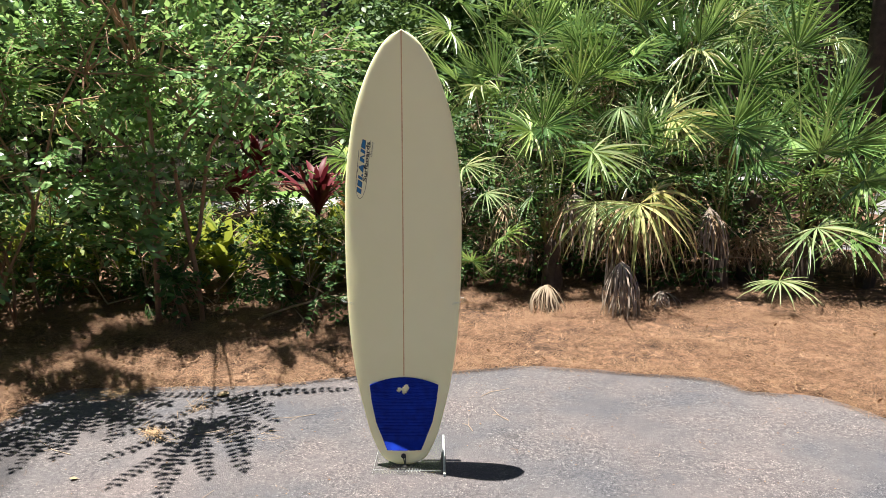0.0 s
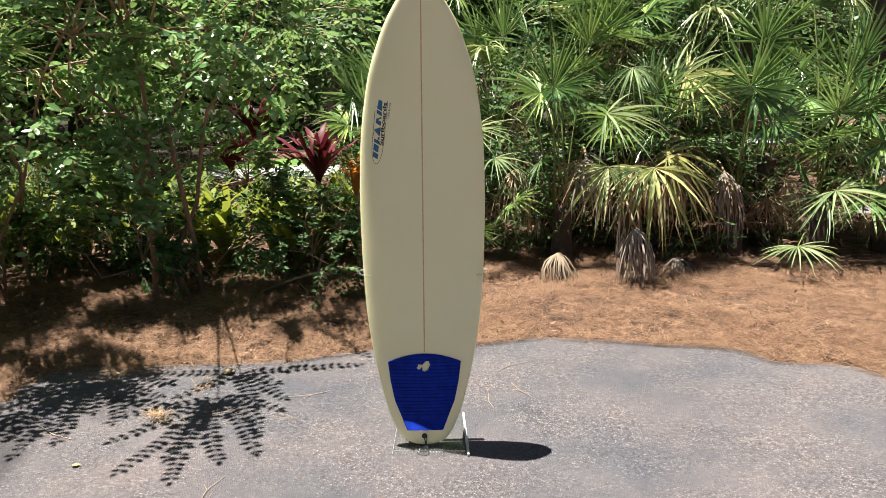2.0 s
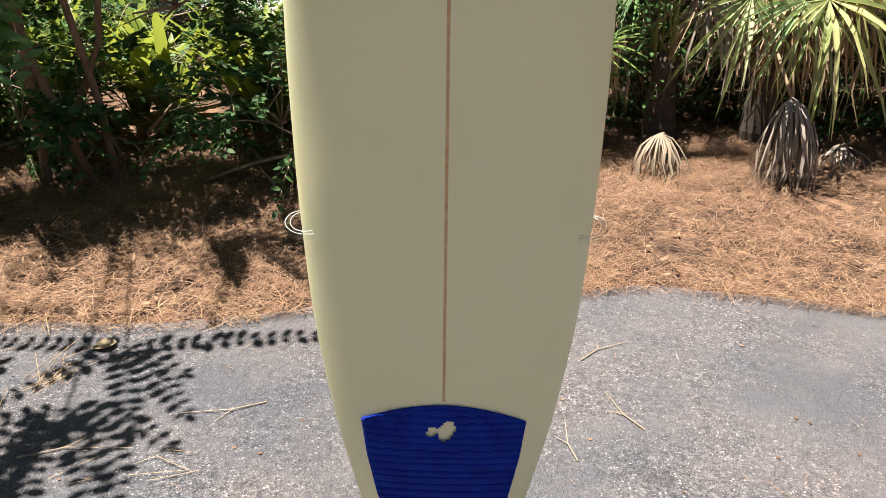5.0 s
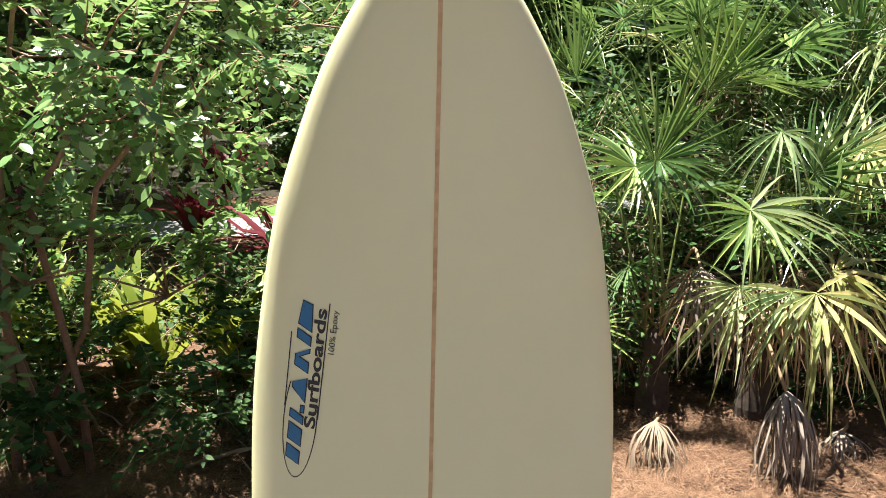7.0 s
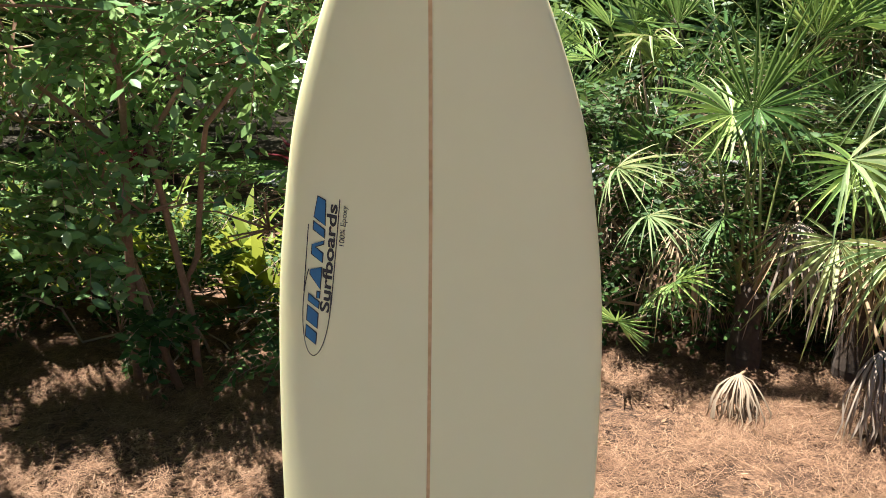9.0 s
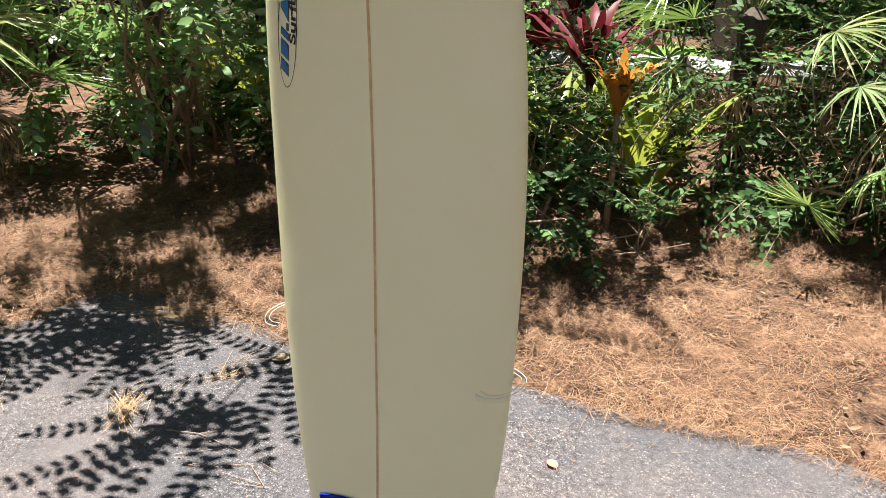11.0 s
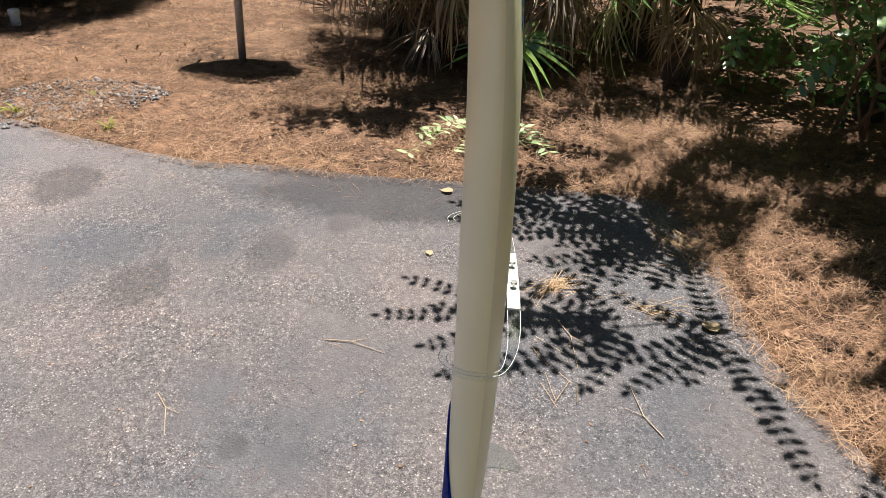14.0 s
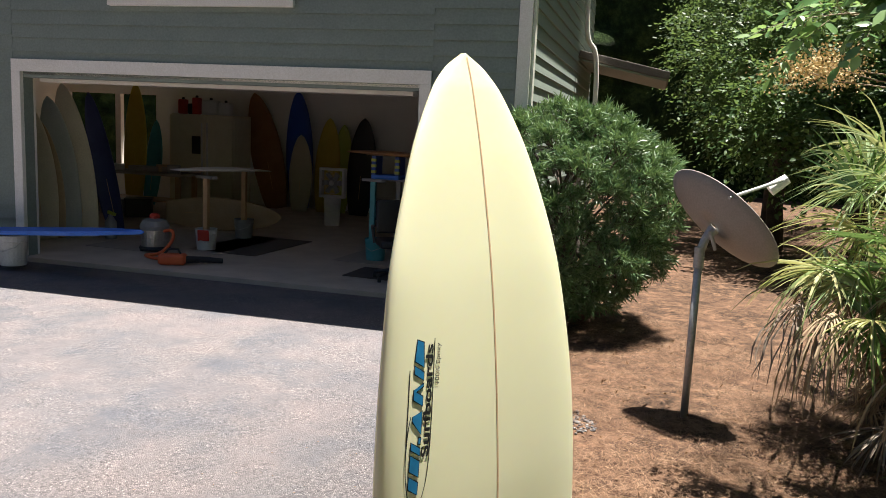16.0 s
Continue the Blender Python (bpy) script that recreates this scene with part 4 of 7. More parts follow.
SHADE_FANS = [
    ((-1.33, 4.08), [(-1.55, 3.29), (-1.24, 3.21), (-0.96, 3.47), (-1.0, 3.66), (-0.93, 3.92), (-1.66, 3.58), (-1.38, 3.42), (-1.75, 3.86), (-1.12, 3.4)]),
    ((-1.3, 4.42), [(-0.62, 4.55), (-0.98, 4.08), (-1.05, 4.28), (-1.55, 4.1), (-1.1, 3.98), (-1.75, 4.42)]),
    ((-2.08, 4.3), [(-2.08, 3.43), (-1.93, 3.56), (-2.24, 3.42), (-2.46, 3.52), (-1.78, 3.78), (-1.5, 3.97), (-2.55, 3.8), (-1.7, 4.27), (-2.35, 3.66), (-1.62, 4.1), (-2.02, 3.7), (-2.6, 4.05), (-2.2, 3.62), (-1.9, 3.9), (-2.3, 3.85), (-1.75, 4.0), (-2.45, 3.95)]),
    ((-2.2, 4.75), [(-2.62, 4.2), (-2.35, 4.05), (-2.0, 4.1), (-1.75, 4.35), (-1.6, 4.6), (-2.75, 4.5), (-2.5, 4.9), (-2.1, 4.25), (-1.85, 4.2), (-2.45, 4.3)]),
    ((-1.2, 5.2), [(-0.6, 4.69), (-0.68, 4.75), (-0.07, 5.3), (-0.75, 5.22), (-1.05, 4.62), (-1.0, 4.85), (-0.35, 5.38)]),
    # two fans added above view to put dapples on the side straw
    ((-2.9, 4.35), [(-2.6, 3.75), (-2.9, 3.5), (-3.2, 3.6), (-3.4, 3.95), (-2.62, 4.05), (-3.3, 4.6), (-3.0, 3.8)]),
    ((-3.55, 4.1), [(-3.95, 3.6), (-3.6, 3.35), (-3.25, 3.4), (-3.95, 4.1), (-3.2, 3.85), (-3.8, 4.5)]),
    # two more, likewise unseen, that darken the bed
    ((-1.9, 5.5), [(-1.3, 5.0), (-1.5, 4.9), (-1.9, 4.85), (-2.3, 4.95), (-2.5, 5.3), (-1.2, 5.5), (-1.6, 5.9), (-1.7, 5.1), (-1.35, 5.3)]),
    ((-2.8, 5.2), [(-2.4, 4.8), (-2.9, 4.7), (-3.2, 4.9), (-3.4, 5.3), (-2.4, 5.5), (-2.65, 4.85)]),
    ((-0.72, 5.85), [(-0.06, 5.32), (-0.3, 5.6), (-0.55, 5.3), (-0.9, 5.35)])]
overhang("overhanging_shrub", "leafy boughs with paired leaflets arching out over the driveway", (-2.32, 5.85, 0.0), 2.75, SHADE_FANS, 5, [(0.04, -0.03, 0.9), (0.05, 0.0, 1.6), (-0.03, -0.05, 2.3)])
# high canopy, not in view, there to shade the bed
shrub("overhanging_shrub", "leafy canopy added above view to shade the bed", (-3.45, 5.6, 0.0), [(-2.95, 4.95, 2.75, 0.6, 0.4, 0.2), (-1.95, 5.35, 2.7, 0.6, 0.3, 0.16), (-2.55, 4.5, 2.78, 0.45, 0.25, 0.12), (-3.3, 4.4, 2.75, 0.4, 0.4, 0.15)], 150, "leaf", 15, length=0.42, leaf_len=0.085, leaf_wid=0.52, up=0.0, r0=0.014, feet=0.1, bark="bark_red")
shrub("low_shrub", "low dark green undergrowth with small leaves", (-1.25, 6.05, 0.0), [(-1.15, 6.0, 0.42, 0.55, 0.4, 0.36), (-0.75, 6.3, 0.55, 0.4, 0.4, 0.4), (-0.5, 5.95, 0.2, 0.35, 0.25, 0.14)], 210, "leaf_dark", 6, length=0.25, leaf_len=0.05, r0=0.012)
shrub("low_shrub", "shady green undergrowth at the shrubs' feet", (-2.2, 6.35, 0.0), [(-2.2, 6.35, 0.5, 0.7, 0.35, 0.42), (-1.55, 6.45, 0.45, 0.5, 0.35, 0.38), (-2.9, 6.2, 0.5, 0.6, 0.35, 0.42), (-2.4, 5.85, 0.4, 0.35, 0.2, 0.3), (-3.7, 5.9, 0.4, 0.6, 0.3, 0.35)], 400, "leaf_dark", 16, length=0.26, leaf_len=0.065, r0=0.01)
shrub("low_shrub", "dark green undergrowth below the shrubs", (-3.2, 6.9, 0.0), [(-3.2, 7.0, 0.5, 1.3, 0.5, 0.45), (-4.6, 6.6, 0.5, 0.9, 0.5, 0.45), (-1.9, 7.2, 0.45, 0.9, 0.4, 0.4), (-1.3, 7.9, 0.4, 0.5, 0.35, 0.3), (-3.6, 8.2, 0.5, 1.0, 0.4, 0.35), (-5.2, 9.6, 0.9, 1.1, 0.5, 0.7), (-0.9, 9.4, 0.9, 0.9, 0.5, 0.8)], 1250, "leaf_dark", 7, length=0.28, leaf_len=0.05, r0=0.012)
# added leaf mass; its dark colour stands for shade between the palms
shrub("leafy_shrub", "dark leaf mass filling the shaded gaps behind the palms", (0.4, 7.4, 0.0), [(0.1, 6.95, 0.45, 0.6, 0.3, 0.4), (2.3, 7.05, 0.45, 0.7, 0.3, 0.4), (0.3, 7.4, 1.1, 0.8, 0.5, 0.9), (1.6, 7.5, 0.9, 0.9, 0.5, 0.8), (3.0, 7.6, 0.9, 0.9, 0.5, 0.8), (2.4, 8.4, 2.2, 1.0, 0.6, 0.7), (0.0, 7.3, 0.7, 0.7, 0.25, 0.6), (0.9, 7.3, 0.6, 0.7, 0.25, 0.5)], 1500, "leaf_dark", 8, leaf_len=0.06, r0=0.02)
shrub("leafy_shrub", "green leafy shrub beside the side path palms", (-6.1, 5.2, 0.0), [(-6.3, 4.9, 2.0, 0.9, 0.8, 0.7), (-6.1, 5.4, 1.4, 1.0, 0.8, 0.8)], 520, "leaf", 9)


def strap_plant(name, label, at, seed, leaf, n=16, length=0.6, width=0.09, category="plant", lean=0.6, rise=0.0):
    """A tuft of long arching leaves."""
    rng = np.random.default_rng(seed)
    ob = thing(name, pose(*at), label, category)
    for i in range(n):
        az, ln = rng.uniform(0, 6.28), length * rng.uniform(0.65, 1.15)
        out, sidev = np.array([math.cos(az), math.sin(az), 0]), np.array([-math.sin(az), math.cos(az), 0])
        k = lean * rng.uniform(0.5, 1.3)
        v = []
        for j in range(7):
            t = j / 6
            c = out * ln * k * t * (0.5 + 0.5 * t) + np.array([0, 0, rise * rng.uniform(0.9, 1.0) + ln * (t - 0.5 * k * t ** 2.2)])
            w = width * (0.25 + 1.9 * t * (1 - t) + 0.25 * (1 - t)) * (0.0 if j == 6 else 1.0) * 0.5
            v += [c - sidev * w + np.array([0, 0, w * 0.4]), c, c + sidev * w + np.array([0, 0, w * 0.4])]
        f = []
        for j in range(6):
            o = j * 3
            f += [(o, o + 1, o + 4, o + 3), (o + 1, o + 2, o + 5, o + 4)]
        arrays("leaf", v, f, M[leaf], ob)
    if rise > 0.1:
        part("stem", tube(bmesh.new(), [(0, 0, -0.03), (0.01, 0, rise * 0.5), (0, 0, rise + 0.05)], [0.02, 0.017, 0.012], 7), M["bark_pale"], ob, soft=True)
    return ob


for i, (x, y, z, rise, n) in enumerate(((-2.5, 8.7, 0, 0.55, 22), (-3.9, 8.4, 0, 0.55, 18), (-2.3, 8.95, 0, 0.95, 16), (-5.6, 7.8, 0, 0.9, 14), (-1.25, 6.95, 0, 0.75, 18))):
    strap_plant("cordyline", "dark red cordyline with long pointed leaves", (x, y, z), 100 + i, "leaf_red", n + 8, 0.62, 0.075, lean=0.75, rise=rise)
strap_plant("croton", "orange and yellow croton plant", (-0.85, 6.4, 0), 120, "leaf_orange", 20, 0.36, 0.07, rise=0.75)
strap_plant("croton", "orange croton plant behind the shrubs", (-4.3, 8.3, 0), 121, "leaf_orange", 14, 0.35, 0.09, rise=0.55)
for i in range(26):
    x = -5.0 + i * 0.17 + 0.1 * math.sin(i * 3)
    strap_plant("ginger_plant", "yellow-green leafy ginger plant", (x, 6.95 + 0.22 * math.sin(i * 1.7), 0), 130 + i, "leaf_lime", 13, 0.98, 0.09, lean=0.62)


shrub("hedge", "dark green hedge across the lawn", (-4.5, 16.2, 0.0), [(-7.5, 15.8, 0.9, 1.7, 0.8, 0.9), (-4.6, 16.3, 1.0, 1.7, 0.8, 0.9), (-2.0, 16.8, 0.9, 1.5, 0.8, 0.9), (0.6, 17.2, 0.9, 1.5, 0.8, 0.9)], 620, "leaf_far", 19, leaf_len=0.16, length=0.5, r0=0.03, bark="bark_dark", category="hedge")

# ---- woods behind ----
def tree_meshes(seed, height, spread, leaf_len=0.1, count=2600):
    rng = np.random.default_rng(seed)
    bm = bmesh.new()
    pts = [Vector((0.12 * math.sin(k * 0.9 + seed), 0.12 * math.cos(k * 1.1), height * 0.8 * k / 6)) for k in range(7)]
    pts[0] = Vector((0, 0, -0.1))
    tube(bm, pts, [0.17 * (1 - 0.75 * k / 6) for k in range(7)], 9)
    blobs = []
    for k in range(9):
        a, h = k * 2.4 + seed, height * (0.38 + 0.6 * (k + 0.5) / 9)
        r = spread * (1.0 - 0.5 * k / 9)
        c = Vector((math.cos(a) * r * 0.6, math.sin(a) * r * 0.6, h))
        blobs.append((c.x, c.y, c.z, r * 0.55, r * 0.55, height * 0.12))
        foot = pts[2].lerp(pts[6], k / 9)
        tube(bm, [foot, foot.lerp(c, 0.5) + Vector((0, 0, 0.2)), c], [0.06, 0.04, 0.015], 6)
    p, o = blob_points(rng, blobs, count)
    v, f, tv, tf = sprays(rng, p, o + rng.normal(0, 0.6, o.shape), 0.65, 9, leaf_len, 0.5)
    return bm, v, f


def far_tree(name, seed, height, spread, label, places, leaf="leaf_far"):
    ob = thing(name, pose(*places[0][:3], 0, 0, 0), label, "tree", "trees behind the garden")
    bm, v, f = tree_meshes(seed, height, spread)
    part("trunk", bm, M["bark_dark"], ob, soft=True)
    c = arrays("crown", v, f, M[leaf], ob)
    c["kind"] = "stuff"
    for i, (x, y, z) in enumerate(places[1:]):
        copy_thing(ob, pose(x, y, z, 0, 0, 67 * (i + 1)))
    return ob


# crowns near y 10 to 13 are added to shade the ground there
far_tree("broadleaf_tree", 31, 6.0, 2.2, "leafy green tree behind the garden", [(-6.5, 13.5, 0), (-4.6, 9.9, 0), (-7.6, 10.6, 0), (-10, 15.5, 0), (-1.5, 17.5, 0), (3.2, 14.2, 0), (-9.5, 9.5, 0), (-11.5, 5.5, 0), (-12.5, 1.5, 0), (-14, -2, 0)])
far_tree("broadleaf_tree", 32, 8.5, 2.8, "tall leafy green tree in the woods", [(-4, 19.5, 0), (-12, 19, 0), (1.5, 20, 0), (6, 18, 0), (10.5, 15, 0), (-14.5, 11, 0), (-15.5, 6, 0), (-17, 2, 0), (-18, -4, 0), (12, 9, 0), (-8, 22, 0)])
far_tree("broadleaf_tree", 33, 4.0, 1.9, "low leafy tree at the wood's edge", [(-9.5, 6.6, 0), (-11.5, 3.0, 0), (-7.6, 9.4, 0), (-0.3, 11.0, 0), (2.2, 10.8, 0), (-8.9, 12.2, 0), (-11.8, 0.2, 0), (-2.5, 20, 0)])
pine = thing("pine_tree", pose(6.2, 14.5, 0), "tall dark pine trunk in the woods", "tree", "pine trunks")
part("trunk", tube(bmesh.new(), [(0, 0, -0.1), (0.05, 0, 3), (0, 0.05, 7), (0, 0, 13)], [0.2, 0.17, 0.15, 0.08], 12), M["bark_dark"], pine, soft=True)
pr = np.random.default_rng(44)
pp = np.column_stack([pr.normal(0, 0.9, 260), pr.normal(0, 0.9, 260), pr.uniform(8, 13.2, 260)])
pv, pf, _, _ = sprays(pr, pp, pr.normal(0, 1, (260, 3)), 0.7, 14, 0.28, 0.09)
tagged(arrays("crown", pv, pf, M["leaf_far"], pine), kind="stuff")
for i, (x, y) in enumerate(((7.6, 15.5), (5.4, 17.0), (8.8, 13.6), (-6.0, 18.0), (-0.6, 14.5), (-2.1, 13.2), (-9.6, 17.5), (-13, 8))):
    copy_thing(pine, pose(x, y, 0, 0, 0, 40 * i))

m, nt, b = mat("far_woods", 0.9, 0.0, 0.1)
v = coords(nt)
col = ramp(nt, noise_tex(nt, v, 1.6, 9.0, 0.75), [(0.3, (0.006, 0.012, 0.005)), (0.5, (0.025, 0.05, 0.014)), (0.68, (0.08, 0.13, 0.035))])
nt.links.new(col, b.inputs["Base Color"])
bump(nt, b, noise_tex(nt, v, 3.0, 8.0, 0.7), 1.0, 0.5)
bv, bf = [], []
steps, rows_n = 160, 26
for i in range(steps):
    a = 2 * math.pi * i / steps
    for j in range(rows_n):
        # wall height holds back sky light; lowered on one unseen side to admit more
        z = j / (rows_n - 1) * (18.0 - 11.0 * max(0.0, math.cos(a + 0.6)) ** 0.7)
        w = noise.noise((math.cos(a) * 9, math.sin(a) * 9, z * 0.5)) * 1.8 + noise.noise((math.cos(a) * 30, math.sin(a) * 30, z * 1.5)) * 0.8
        top = noise.noise((math.cos(a) * 20, math.sin(a) * 20, 9)) * 2.5 if j == rows_n - 1 else 0
        r = 27 + w + 2.5 * (z / 19) ** 2
        bv.append((math.cos(a) * r - 2, math.sin(a) * r + 2, z - 0.2 + top))
for i in range(steps):
    for j in range(rows_n - 1):
        a, c = i * rows_n + j, ((i + 1) % steps) * rows_n + j
        bf.append((a, c, c + 1, a + 1))
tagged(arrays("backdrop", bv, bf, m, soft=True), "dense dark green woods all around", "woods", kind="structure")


# ---- surfboard ----
def resin_material(name, tone, dirt):
    """Aged foam under clear resin."""
    m, nt, b = mat(name, 0.32, 0.0, 0.5)
    v = coords(nt)
    big, mid, fine = noise_tex(nt, v, 2.2, 4), noise_tex(nt, v, 12, 5), noise_tex(nt, v, 160, 2)
    col = ramp(nt, big, [(0.3, tone), (0.7, dirt)])
    col = mix(nt, maths(nt, "MULTIPLY", mid, 0.25), col, tuple(c * 0.88 for c in dirt))
    nt.links.new(col, b.inputs["Base Color"])
    nt.links.new(maths(nt, "ADD", maths(nt, "MULTIPLY", mid, 0.25), 0.28), b.inputs["Roughness"])
    b.inputs["Subsurface Weight"].default_value = 0.25
    b.inputs["Subsurface Radius"].default_value = (0.02, 0.016, 0.01)
    b.inputs["Coat Weight"].default_value = 0.25
    b.inputs["Coat Roughness"].default_value = 0.25
    bump(nt, b, fine, 0.03, 0.001)
    return m


# deck tone raised, bottom's olive tone lowered, to even out how light falls
M["resin"] = resin_material("cream_resin", (0.93, 0.9, 0.57), (0.9, 0.865, 0.52))
M["resin_bottom_dim"] = resin_material("olive_cream_resin_dim", (0.8, 0.785, 0.56), (0.77, 0.75, 0.51))
M["stringer"] = surface("stringer_wood", (0.6, 0.36, 0.15), (0.74, 0.5, 0.25), 30, 0.4, bumps=0.05)

M["stringer_pale"] = surface("stringer_under_resin", (0.55, 0.33, 0.2), (0.64, 0.43, 0.27), 30, 0.4, bumps=0.05)


def ink(name, c, rough=0.4):
    return surface(name, c, tuple(x * 1.15 + 0.004 for x in c), 20, rough, bumps=0.02)


M["ink_blue"] = ink("logo_blue", (0.012, 0.15, 0.32))
M["ink_black"] = ink("logo_black", (0.012, 0.012, 0.014))
M["rubber_black"] = ink("black_cord", (0.015, 0.015, 0.016), 0.7)
LENGTH = 2.066
# half width against height above the tail
OUT = np.array(curve_points([(0.0, 0.05), (0.008, 0.075), (0.027, 0.103), (0.07, 0.131), (0.15, 0.165), (0.22, 0.184), (0.37, 0.219), (0.51, 0.242), (0.65, 0.2585), (0.84, 0.2695), (1.0, 0.2735), (1.15, 0.274),
                             (1.325, 0.269), (1.455, 0.2595), (1.58, 0.242), (1.707, 0.217), (1.83, 0.175), (1.91, 0.14), (1.985, 0.094), (2.02, 0.063), (2.04, 0.036), (2.057, 0.002)], 6))
OUT_Z, OUT_W = OUT[:, 0] + 0.009 * np.clip((OUT[:, 0] - 1.3) / 0.757, 0, 1), OUT[:, 1]
THICK_Z = np.array([0, 0.05, 0.2, 0.5, 0.9, 1.3, 1.7, 1.9, 2.01, 2.066])
THICK_T = np.array([0.024, 0.034, 0.05, 0.066, 0.074, 0.072, 0.056, 0.04, 0.027, 0.012])


def half_width(z):
    return float(np.interp(z, OUT_Z, OUT_W))


def thickness(z):
    return float(np.interp(z, THICK_Z, THICK_T))


def rocker(z):
    """How far the board bends towards its deck, at height z."""
    nose, tail = max(0.0, z - 0.95) / 1.1, max(0.0, 0.8 - z) / 0.8
    return -0.105 * nose ** 2.3 - 0.035 * tail ** 2.2


def deck_y(x, z):
    w, t = half_width(z), thickness(z)
    return rocker(z) - t * 0.5 * max(0.0, 1 - abs(x / w) ** 2.4) ** 0.5 * 1.4


def bottom_y(x, z):
    w, t = half_width(z), thickness(z)
    return rocker(z) + t * 0.42 * max(0.0, 1 - abs(x / w) ** 5) ** 0.5


def board_mesh(stations=90, around=44):
    v, f = [], []
    zs = np.concatenate([np.linspace(0, 0.12, 12)[:-1], np.linspace(0.12, 1.9, stations - 30), 2.066 - 0.166 * (1 - np.linspace(0, 1, 26)[1:]) ** 1.6])
    for z in zs:
        w = half_width(z)
        for k in range(around):
            a = 2 * math.pi * k / around
            x = -w * math.cos(a)
            # slight tuck at the rail
            y = deck_y(x, z) if math.sin(a) < 0 else bottom_y(x, z)
            if abs(math.sin(a)) < 1e-6:
                y = rocker(z)
            v.append((x, y, z))
    n = len(zs)
    for i in range(n - 1):
        for k in range(around):
            a, c = i * around + k, i * around + (k + 1) % around
            f.append((a, c, c + around, a + around))
    return v, f, n, around


BOARD_POSE = pose(-0.189, 3.579, 0.017, 0, 0.3, 2.8)
board = thing("surfboard", BOARD_POSE, "cream surfboard with blue tail pad standing upright in a clear stand", "surfboard")
bv, bf, bn, ba = board_mesh()
bm = bmesh.new()
vs = [bm.verts.new(p) for p in bv]
for q in bf:
    bm.faces.new([vs[i] for i in q])
bm.faces.new(vs[:ba][::-1])
bm.faces.new(vs[-ba:])
body = part("body", bm, [M["resin"], M["resin_bottom_dim"]], board, "cream resin-coated foam body, bottom coloured darker against the sun", soft=True)
body.data.polygons.foreach_set("material_index", [1 if i < len(bf) and i % ba < ba // 2 else 0 for i in range(len(body.data.polygons))])


def decal(name, fn, grid_u, grid_v, surf, lift, material, label=""):
    """A thin skin laid on the board: fn gives x, z on the board for each u, v."""
    v, f = [], []
    sign = -1 if surf is deck_y else 1
    for u in grid_u:
        for w in grid_v:
            x, z = fn(u, w)
            v.append((x, surf(x, z) + sign * lift, z))
    n = len(grid_v)
    for i in range(len(grid_u) - 1):
        for k in range(n - 1):
            a = i * n + k
            f.append((a, a + 1, a + n + 1, a + n))
    ob = arrays(name, v, f, material, board, label, soft=True)
    return ob


decal("stringer", lambda u, w: (w, u), np.linspace(0.46, 2.06, 90), np.linspace(-0.0028, 0.0028, 3), deck_y, 0.0007, M["stringer"], "thin brown wooden stringer line")
decal("stringer", lambda u, w: (w, u), np.linspace(0.02, 2.06, 90), np.linspace(-0.0016, 0.0016, 3), bottom_y, 0.0007, M["stringer_pale"], "thin brown wooden stringer line")


